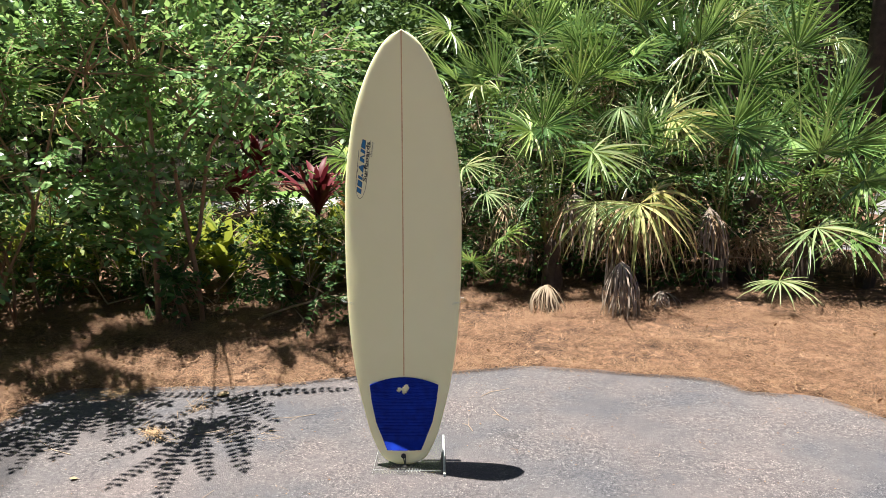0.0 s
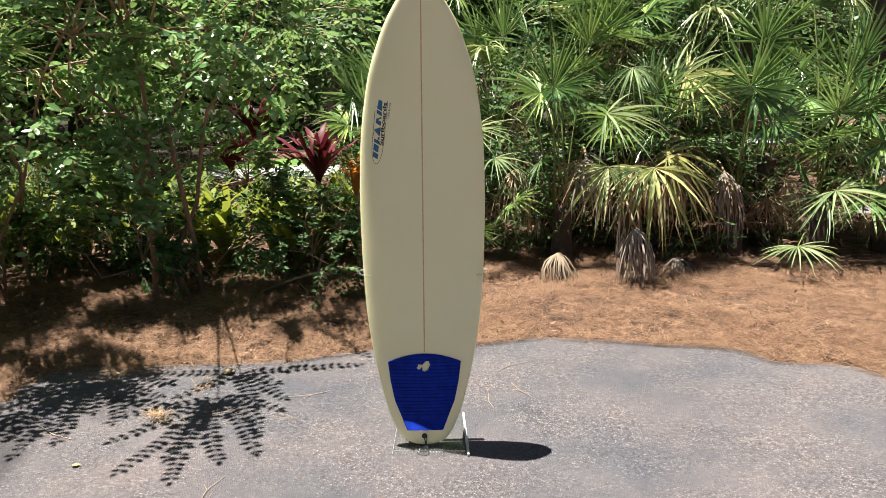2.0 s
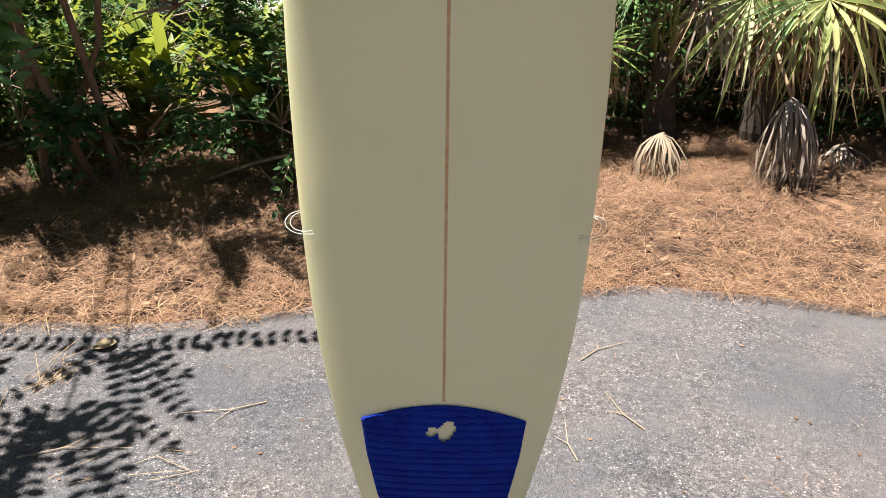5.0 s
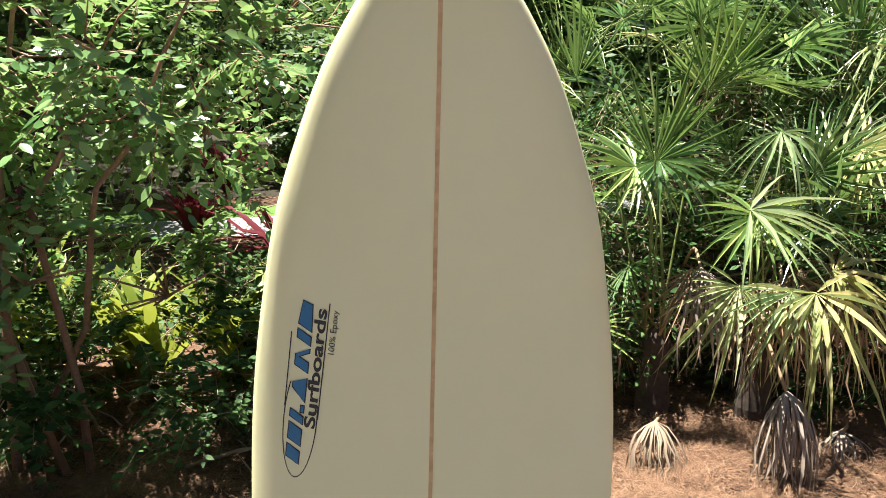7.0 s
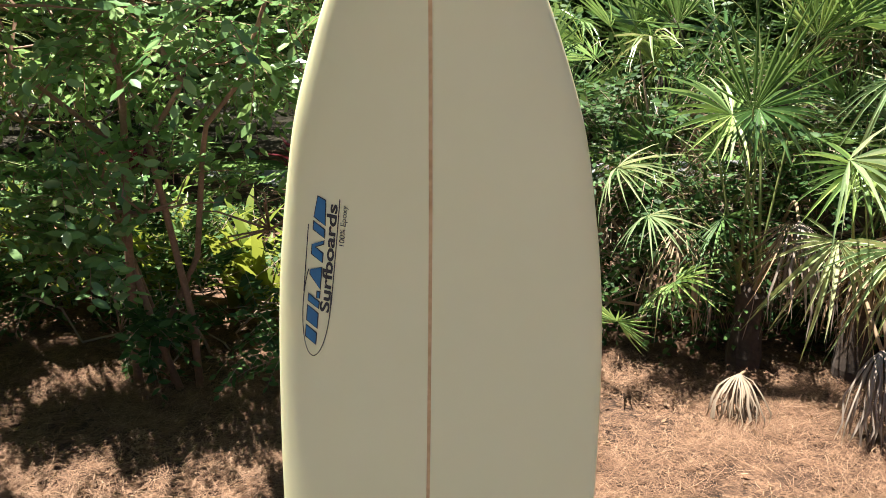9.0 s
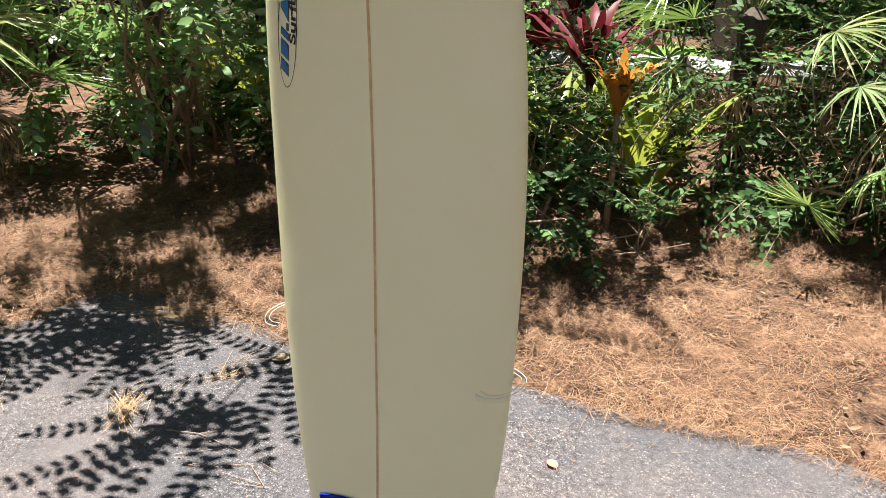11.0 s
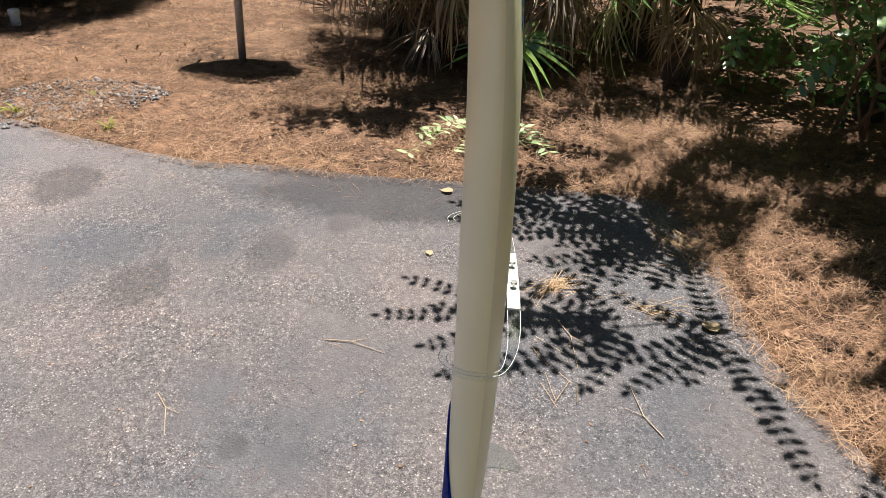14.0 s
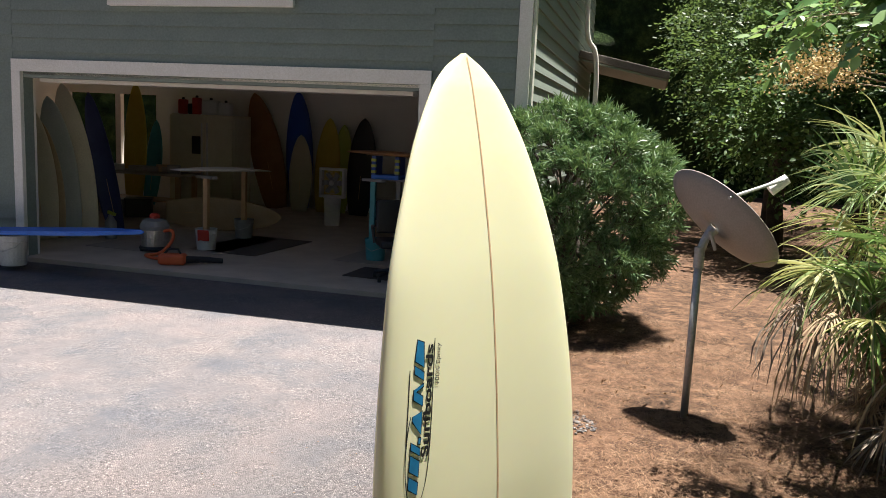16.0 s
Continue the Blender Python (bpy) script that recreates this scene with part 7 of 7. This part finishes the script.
for k in range(5):
    a = k * 1.2566
    part("foot", tube(bmesh.new(), [(0, 0, 0.13), (0.28 * math.cos(a), 0.28 * math.sin(a), 0.075)], [0.03, 0.018], 8), M["g_black"], chair)
    part("caster", tube(bmesh.new(), [(0.28 * math.cos(a) - 0.02, 0.28 * math.sin(a), 0.03), (0.28 * math.cos(a) + 0.02, 0.28 * math.sin(a), 0.03)], 0.03, 10), M["g_black"], chair)
for x in (-0.25, 0.25):
    part("armrest", tube(bmesh.new(), [(x, 0.1, 0.45), (x * 1.15, 0.1, 0.66), (x * 1.15, -0.12, 0.68)], 0.018, 8), M["g_black"], chair)

for x, y, sx, sy, rot, c, label in ((-3.35, 2.3, 1.1, 1.7, -4, "dark_rug", "brown floor mat in the garage"), (-1.25, 2.6, 1.0, 1.9, -4, "pale_rug", "pale floor mat in the garage"), (-4.3, 2.1, 1.9, 2.2, -3, "pale_rug", "worn pale mat under the board stands"), (-0.8, 1.0, 0.9, 0.7, -4, "dark_rug", "dark mat under the office chair")):
    ob = thing("floor_mat", GAR @ pose(x, y, 0.001, 0, 0, rot), label, "mat", "mats on the garage floor")
    part("sheet", box(bmesh.new(), (sx, sy, 0.008), (0, 0, 0.005), bevel=0.003, seg=1), M["g_" + c], ob)

spray = thing("spray_bottle", GAR @ pose(-5.45, 1.8, 0), "clear spray bottle with a lime trigger on a jug", "bottle")
part("body", lathe(bmesh.new(), [(0.08, 0), (0.085, 0.01), (0.085, 0.26), (0.04, 0.32), (0.035, 0.36)], 16), M["g_grey"], spray, soft=True)
part("trigger", box(bmesh.new(), (0.14, 0.035, 0.05), (0.02, 0, 0.385), (0, 15, 0), bevel=0.012), M["g_lime"], spray)
bucket(-5.05, -0.55, "white", 0.36, 0.17, label="white bucket under the blue plank before the garage")
plank = thing("foam_board", GAR @ pose(-5.0, -0.55, 0.39, 0, -4, 0), "bright blue soft board laid over a bucket", "board")
v = []
bm = bmesh.new()
outl = [(-1.2, -0.22), (0.9, -0.22), (1.35, -0.17), (1.65, -0.08), (1.78, 0.0), (1.65, 0.08), (1.35, 0.17), (0.9, 0.22), (-1.2, 0.22)]
prism(bm, [(x, y) for x, y in outl], 0.05)
bmesh.ops.bevel(bm, geom=list(bm.edges), offset=0.015, segments=2, affect="EDGES")
part("body", bm, M["g_bright_blue"], plank)
bucket(-3.95 - 2.1, -0.5, "grey", 0.3, 0.15, label="grey bucket under the blue plank's end")

truck = thing("skate_wheels", pose(-4.66, -1.66, 0.0, 0, 0, 122), "pair of white wheels on a metal axle by the garage corner", "wheels")
part("axle", tube(bmesh.new(), [(-0.11, 0, 0.06), (0.11, 0, 0.06)], 0.012, 10), M["steel"], truck)
for x in (-0.1, 0.1):
    part("wheel", tube(bmesh.new(), [(x - 0.025, 0, 0.035), (x + 0.025, 0, 0.035)], 0.035, 16), M["g_white"], truck)
part("plate", box(bmesh.new(), (0.06, 0.09, 0.06), (0, 0.0, 0.1), (10, 0, 0), bevel=0.008), M["steel"], truck)
pipe = thing("drain_pipe", pose(-4.75, -0.12, 0.0), "short white capped drain pipe in the straw", "pipe")
part("tube", lathe(bmesh.new(), [(0.035, -0.05), (0.035, 0.1)], 16), M["white_plastic"], pipe)
part("cap", lathe(bmesh.new(), [(0.042, 0.1), (0.042, 0.135), (0.036, 0.142)], 16), M["white_plastic"], pipe)
bin_ = thing("utility_box", pose(-5.24, -1.42, 0.0, 0, 0, 122), "pale grey utility box on a post by the wall", "utility box")
part("pedestal", box(bmesh.new(), (0.17, 0.13, 0.42), (0, 0, 0.21), bevel=0.01), M["g_white"], bin_)
part("hood", box(bmesh.new(), (0.2, 0.16, 0.08), (0, 0, 0.455), bevel=0.02), M["g_white"], bin_)
lamp = thing("wall_lantern", HOUSE @ pose(0.6, -0.02, 1.97), "dark metal lantern on the siding, unlit", "wall lamp")
part("back_plate", box(bmesh.new(), (0.1, 0.02, 0.16), (0, 0, 0.16), bevel=0.006), M["g_black"], lamp)
part("arm", tube(bmesh.new(), [(0, -0.01, 0.2), (0, -0.07, 0.25), (0, -0.1, 0.22)], 0.01, 8), M["g_black"], lamp)
part("roof", lathe(bmesh.new(), [(0.085, 0.16), (0.06, 0.2), (0.02, 0.23), (0.008, 0.25)], 8, (0, -0.1, 0)), M["g_black"], lamp)
part("glass", lathe(bmesh.new(), [(0.045, 0.02), (0.06, 0.155)], 6, (0, -0.1, 0)), M["acrylic"], lamp)
for k in range(6):
    a = k * 1.047
    part("bar", tube(bmesh.new(), [(0.048 * math.cos(a), -0.1 + 0.048 * math.sin(a), 0.02), (0.064 * math.cos(a), -0.1 + 0.064 * math.sin(a), 0.16)], 0.004, 5), M["g_black"], lamp)
part("base", lathe(bmesh.new(), [(0.02, -0.01), (0.05, 0.0), (0.05, 0.02)], 8, (0, -0.1, 0)), M["g_black"], lamp)


# ---- shrub outside the garage's back window ----
wx, wy, _ = GAR @ Vector((-9.4, 12.6, 0))
shrub("leafy_shrub", "sunlit leafy shrub outside the garage window", (wx, wy, 0.0), [(wx, wy, 1.3, 1.5, 1.5, 0.8), (wx + 0.5, wy + 0.8, 2.1, 1.3, 1.3, 0.6), (wx - 0.4, wy - 0.9, 2.0, 1.3, 1.3, 0.6)], 300, "leaf", 51, leaf_len=0.12)


# ---- path and lawn beyond the planting ----
M["concrete"] = surface("pale_concrete", (0.26, 0.26, 0.265), (0.34, 0.335, 0.33), 1.5, 0.8, fine=60, bumps=0.15)
far_path = part("garden_path", box(bmesh.new(), (40, 1.2, 0.05), (-4.2, 11.6, 0.0), (0, 0, 25)), M["concrete"])
tagged(far_path, "pale concrete path behind the planting", "path", kind="structure")

side_road = part("side_road", box(bmesh.new(), (2.2, 9.0, 0.05), (6.9, 11.3, 0.005), (0, 0, -30)), surface("road_grey", (0.1, 0.1, 0.105), (0.15, 0.148, 0.15), 2.0, 0.85, fine=80))
tagged(side_road, "pale road seen past the palms", "road", kind="structure")

# ---- pine straw, leaves and twigs on the ground ----
def scatter(seed, n, x0, x1, y0, y1, lo, hi):
    """Places in a stretch of the plan whose distance to the driveway's edge lies between lo and hi."""
    r = np.random.default_rng(seed)
    p = np.column_stack([r.uniform(x0, x1, n), r.uniform(y0, y1, n)])
    d = to_edge(p)
    p = p[(d > lo) & (d < hi)]
    z = ground_height(p)
    z = np.where(to_edge(p) < 0, 0.001, z)
    return r, np.column_stack([p, z])


def needles(seed, n, area, lo, hi, length, lift=0.02, clump=True):
    r, p = scatter(seed, n, *area, lo, hi)
    if clump:
        dens = np.array([noise.noise((x * 2.2, y * 2.2, 3)) for x, y in p[:, :2]])
        p = p[dens > r.uniform(-0.6, 0.3, len(p))]
    m = len(p)
    az = r.uniform(0, 6.283, m)
    L = length * r.uniform(0.5, 1.3, m)
    d = np.column_stack([np.cos(az), np.sin(az), r.normal(0, 0.2, m)])
    s = np.column_stack([-np.sin(az), np.cos(az), np.zeros(m)]) * (0.00055 * r.uniform(0.7, 1.5, m))[:, None]
    bend = s / np.linalg.norm(s, axis=1, keepdims=True) * (L * r.normal(0, 0.12, m))[:, None]
    z0 = np.column_stack([np.zeros(m), np.zeros(m), 0.002 + r.uniform(0, lift, m)])
    a, b, c = p + z0 - d * L[:, None] / 2, p + z0 + bend + np.array([0, 0, 0.004]), p + z0 + d * L[:, None] / 2
    a[:, 2], c[:, 2] = np.maximum(a[:, 2], p[:, 2] + 0.001), np.maximum(c[:, 2], p[:, 2] + 0.001)
    v = np.stack([a - s, a + s, b - s * 1.2, b + s * 1.2, c - s * 0.6, c + s * 0.6], 1).reshape(-1, 3)
    k = np.arange(m)[:, None] * 6
    return v, np.concatenate([k + [[0, 1, 3, 2]], k + [[2, 3, 5, 4]]])


for seed, n, area, lo, hi, ln, label in (
        (1, 210000, (-3.5, 4.5, 4.2, 7.2), -0.06, 2.2, 0.1, "loose brown pine straw over the bed"),
        (2, 130000, (-6.5, -2.2, -1.2, 5.0), -0.08, 3.0, 0.1, "loose brown pine straw by the side path"),
        (3, 1500, (-3.5, 3.0, 1.0, 5.2), -0.35, 0.05, 0.09, "stray pine needles along the asphalt edge")):
    v, f = needles(seed, n, area, lo, hi, ln, 0.035 if lo > -0.3 else 0.004)
    tagged(arrays("pine_straw", v, f, M["straw"]), label, "pine straw", kind="stuff")
v, f = needles(4, 60000, (-6.2, 4.2, -2.0, 5.4), -0.07, 0.16, 0.11, 0.03)
tagged(arrays("pine_straw", v, f, M["straw_gold"]), "pale gold pine straw along the asphalt's edge", "pine straw", kind="stuff")
# tufts of straw that blew onto the asphalt
rt = np.random.default_rng(61)
for x, y, az, n, spread in ((-1.57, 3.86, 2.4, 60, 0.05), (-1.45, 4.24, 1.2, 26, 0.07), (-1.98, 4.44, 0.4, 150, 0.11), (-1.0, 3.83, 0.1, 8, 0.08)):
    c = np.column_stack([rt.normal(0, spread, n), rt.normal(0, spread * 0.5, n), rt.uniform(0.002, 0.02, n)])
    turn = az + rt.normal(0, 0.5, n)
    d = np.column_stack([np.cos(turn), np.sin(turn), np.zeros(n)]) * rt.uniform(0.04, 0.1, (n, 1))
    w = np.column_stack([-np.sin(turn), np.cos(turn), np.zeros(n)]) * 0.0008
    c[:, :2] = c[:, :2] @ np.array([[math.cos(az), math.sin(az)], [-math.sin(az), math.cos(az)]])
    v = np.stack([c - d - w, c - d + w, c + d + w, c + d - w], 1).reshape(-1, 3)
    tuft = arrays("straw_tuft", v, np.arange(4 * n).reshape(-1, 4), M["straw_gold"])
    tuft.matrix_basis = pose(x, y, 0.001)
    tagged(tuft, "small tuft of gold pine straw on the asphalt", "pine straw", "straw tufts on the asphalt", "stuff")
v, f = needles(9, 320, (-3.0, 2.0, 1.2, 4.9), -6.0, -0.02, 0.05, 0.002, clump=False)
tagged(arrays("loose_needles", v, f, M["straw"]), "single dry pine needles strewn on the asphalt", "pine needles", kind="stuff")

r, p = scatter(11, 7000, -6, 4.5, -1, 7, 0.02, 2.5)
way = np.column_stack([r.normal(0, 1, len(p)), r.normal(0, 1, len(p)), r.normal(0.1, 0.25, len(p))])
v, f = leaf_arrays(p + np.array([0, 0, 0.02]), way, np.array([0, 0, 1.0]) + r.normal(0, 0.35, (len(p), 3)), r.uniform(0.02, 0.05, len(p)), r.uniform(0.008, 0.02, len(p)), 0.25, -0.15)
tagged(arrays("leaf_litter", v, f, M["dry_leaf"]), "dry brown leaves among the pine straw", "fallen leaves", kind="stuff")
r, p = scatter(12, 420, -3, 2.5, 0.5, 5, -4.5, -0.02)
way = np.column_stack([r.normal(0, 1, len(p)), r.normal(0, 1, len(p)), np.zeros(len(p))])
v, f = leaf_arrays(p + np.array([0, 0, 0.003]), way, np.array([0, 0, 1.0]) + r.normal(0, 0.1, (len(p), 3)), r.uniform(0.006, 0.016, len(p)), r.uniform(0.005, 0.01, len(p)), 0.05, -0.05)
tagged(arrays("asphalt_litter", v, f, M["dry_leaf"]), "tiny dry leaf scraps on the asphalt", "leaf scraps", kind="stuff")
# crumbled asphalt and weeds where the edge has broken away
rc = np.random.default_rng(33)
n = 1500
turn, rad = rc.uniform(0, 6.283, n), np.sqrt(rc.uniform(0, 1, n))
cx, cy = -3.14 + rad * np.cos(turn) * 0.36 - rad * np.sin(turn) * 0.22, 0.98 + rad * np.sin(turn) * 0.62
size = rc.uniform(0.004, 0.014, n) * np.where(rc.uniform(0, 1, n) > 0.94, 1.8, 1.0)
corner = np.array([[1, 0, 0], [-1, 0, 0], [0, 1, 0], [0, -1, 0], [0, 0, 1], [0, 0, -1.0]])
v = (corner[None] + rc.normal(0, 0.25, (n, 6, 3))) * (size[:, None, None] * np.array([1, 1, 0.7]))
v += np.column_stack([cx, cy, ground_height(np.column_stack([cx, cy])).clip(0.0) + size * 0.3])[:, None]
octa = np.array([[0, 2, 4], [2, 1, 4], [1, 3, 4], [3, 0, 4], [2, 0, 5], [1, 2, 5], [3, 1, 5], [0, 3, 5]])
f = (np.arange(n)[:, None, None] * 6 + octa[None]).reshape(-1, 3)
M["gravel"] = leaf_mat("asphalt_crumbs", [(0.0, (0.05, 0.05, 0.055)), (0.6, (0.14, 0.135, 0.14)), (1.0, (0.36, 0.34, 0.33))], 0.0, 0.85, 0.3)
tagged(arrays("gravel", v.reshape(-1, 3), f, M["gravel"]), "crumbled grey asphalt at the driveway's broken edge", "gravel", kind="stuff")
for i, (x, y) in enumerate(((-2.98, 0.88), (-2.84, 1.48), (-3.1, 0.5), (-3.3, 1.2))):
    strap_plant("weed", "small yellow-green weed at the asphalt's edge", (x, y, 0.0), 300 + i, "leaf_lime", 12, 0.09, 0.014, lean=0.9)
# single large leaves
def big_leaf(at, az, size, material, label):
    ob = thing("fallen_leaf", pose(at[0], at[1], 0.002, 0, 0, az), label, "leaf", "fallen leaves")
    v, f = [], []
    for i in range(9):
        t = i / 8
        w = size * 0.42 * math.sin(math.pi * min(1, t * 0.9 + 0.05)) ** 0.8 * (1.0 if i < 8 else 0.0)
        z = 0.004 + 0.012 * size / 0.1 * t * t
        v += [(t * size, -w, z + w * 0.25), (t * size, 0, z), (t * size, w, z + w * 0.35)]
    for i in range(8):
        o = i * 3
        f += [(o, o + 3, o + 4, o + 1), (o + 1, o + 4, o + 5, o + 2)]
    arrays("blade", v, f, M[material], ob)
    part("stalk", tube(bmesh.new(), [(0, 0, 0.004), (-size * 0.3, 0.01, 0.004)], 0.0012, 5), M["bark_pale"], ob)
M["leaf_tan"] = leaf_mat("tan_leaf", [(0.0, (0.228, 0.162, 0.09)), (1.0, (0.312, 0.234, 0.144))], 0.1, 0.6, 0.3, (0.6, 0.4, 0.2))
M["leaf_coral"] = leaf_mat("coral_leaf", [(0.0, (0.6, 0.16, 0.11)), (1.0, (0.7, 0.25, 0.17))], 0.15, 0.55, 0.3, (0.7, 0.2, 0.15))
big_leaf((-1.4, 4.4), 20, 0.075, "leaf_tan", "large tan leaf lying on the asphalt")
big_leaf((-0.17, 4.43), 160, 0.042, "leaf_coral", "small coral red leaf lying on the asphalt")
big_leaf((-2.38, 3.34), 70, 0.06, "leaf_tan", "curled tan leaf on the asphalt edge")
big_leaf((-1.74, 3.35), 200, 0.035, "leaf_tan", "small tan leaf on the asphalt")
for i, (x, y, az, ln) in enumerate(((-1.35, 3.85, 15, 0.3), (-0.75, 4.15, 200, 0.25), (0.35, 4.1, 120, 0.2), (-1.1, 3.05, 80, 0.22), (0.2, 4.45, 40, 0.22), (0.15, 3.95, 100, 0.18), (-1.9, 3.6, 150, 0.3), (-0.75, 2.6, 30, 0.2))):
    tw = thing("twig", pose(x, y, 0.004, 0, 0, az), "thin dry twig lying on the asphalt", "twig", "twigs on the driveway")
    part("stem", tube(bmesh.new(), [(0, 0, 0), (ln * 0.4, ln * 0.06, 0.003), (ln, -ln * 0.05, 0)], [0.0022, 0.0018, 0.001], 5), M["bark_pale"], tw)
    part("side_shoot", tube(bmesh.new(), [(ln * 0.4, ln * 0.06, 0.003), (ln * 0.6, ln * 0.22, 0.001)], [0.0015, 0.0008], 5), M["bark_pale"], tw)

# ---- fallen leafy branch on the straw ----
M["leaf_wilt"] = leaf_mat("wilted_leaf", [(0.0, (0.12, 0.19, 0.075)), (0.5, (0.21, 0.28, 0.13)), (1.0, (0.36, 0.4, 0.24))], 0.25, 0.5, 0.4)
br = thing("fallen_branch", pose(-2.95, 3.12, 0.05), "fallen branch with pale green paired leaves on pine straw", "branch")
rng = np.random.default_rng(3)
for (ax_, ay_), (bx_, by_), lift in (((-0.28, 0.46), (0.27, 0.02), 0.05), ((-0.3, 0.48), (0.12, 0.74), 0.04), ((-0.22, 0.46), (0.2, 0.3), 0.03), ((-0.25, 0.44), (-0.02, 0.05), 0.04), ((-0.32, 0.5), (0.02, 0.6), 0.03)):
    a, b = np.array([ax_, ay_, 0.03]), np.array([bx_, by_, 0.01])
    pts = [a + (b - a) * t + np.array([0, 0, lift * math.sin(math.pi * t)]) for t in np.linspace(0, 1, 6)]
    part("stem", tube(bmesh.new(), pts, [0.004, 0.0036, 0.003, 0.0026, 0.002, 0.0012], 5), M["bark_pale"], br)
    t = np.repeat(np.linspace(0.12, 1, 15), 2)
    pos = a + (b - a) * t[:, None] + np.array([0, 0, 1.0]) * (lift * np.sin(math.pi * t))[:, None]
    along = unit(b - a)
    sd = np.cross(along, [0, 0, 1.0])
    d = along * 0.35 + sd * np.where(np.arange(30) % 2 == 0, 1, -1)[:, None] + rng.normal(0, 0.15, (30, 3))
    d[:, 2] = rng.normal(0.05, 0.2, 30)
    ln = rng.uniform(0.045, 0.07, 30)
    v, f = leaf_arrays(pos, d, np.array([0, 0, 1.0]) + rng.normal(0, 0.3, (30, 3)), ln, ln * 0.42, 0.1, 0.1)
    tagged(arrays("leaf", v, f, M["leaf_wilt"], br), kind="stuff")
part("stem", tube(bmesh.new(), [(-0.25, 0.45, 0.04), (-0.45, 0.52, 0.1), (-0.7, 0.56, 0.24), (-0.9, 0.6, 0.42)], [0.004, 0.005, 0.005, 0.004], 6), M["bark_pale"], br)


# ---- seed heads over the side path palms ----
M["seed_head"] = leaf_mat("seed_head", [(0.0, (0.3, 0.2, 0.08)), (0.5, (0.45, 0.32, 0.15)), (1.0, (0.6, 0.48, 0.26))], 0.15, 0.7, 0.3, (0.5, 0.35, 0.12))
shrub("flowering_shrub", "leafy branch with bright leaves above the palms", (-5.0, 3.4, 0.0), [(-4.1, 2.75, 2.75, 0.35, 0.35, 0.15), (-4.2, 3.1, 2.85, 0.4, 0.4, 0.2), (-4.4, 3.5, 2.7, 0.5, 0.5, 0.3)], 130, "leaf", 41, length=0.35, leaf_len=0.11, r0=0.018)
rng = np.random.default_rng(42)
for x, y, z in ((-4.02, 2.38, 2.38), (-4.05, 2.6, 2.38), (-4.3, 2.45, 2.45)):
    ob = thing("seed_head", pose(x, y, z), "dry tan seed head of a flowering shrub", "seed head", "dry seed heads")
    n = 500
    p = rng.normal(0, 1, (n, 3)) * np.array([0.09, 0.09, 0.06])
    v, f = leaf_arrays(p, rng.normal(0, 1, (n, 3)), rng.normal(0, 1, (n, 3)), rng.uniform(0.012, 0.025, n), rng.uniform(0.01, 0.018, n))
    tagged(arrays("seed", v, f, M["seed_head"], ob), kind="stuff")
    part("stem", tube(bmesh.new(), [(0, 0, 0.02), (-0.1, 0.2, -0.05), (-0.35, 0.6, -0.1)], [0.003, 0.004, 0.006], 5), M["bark_pale"], ob)
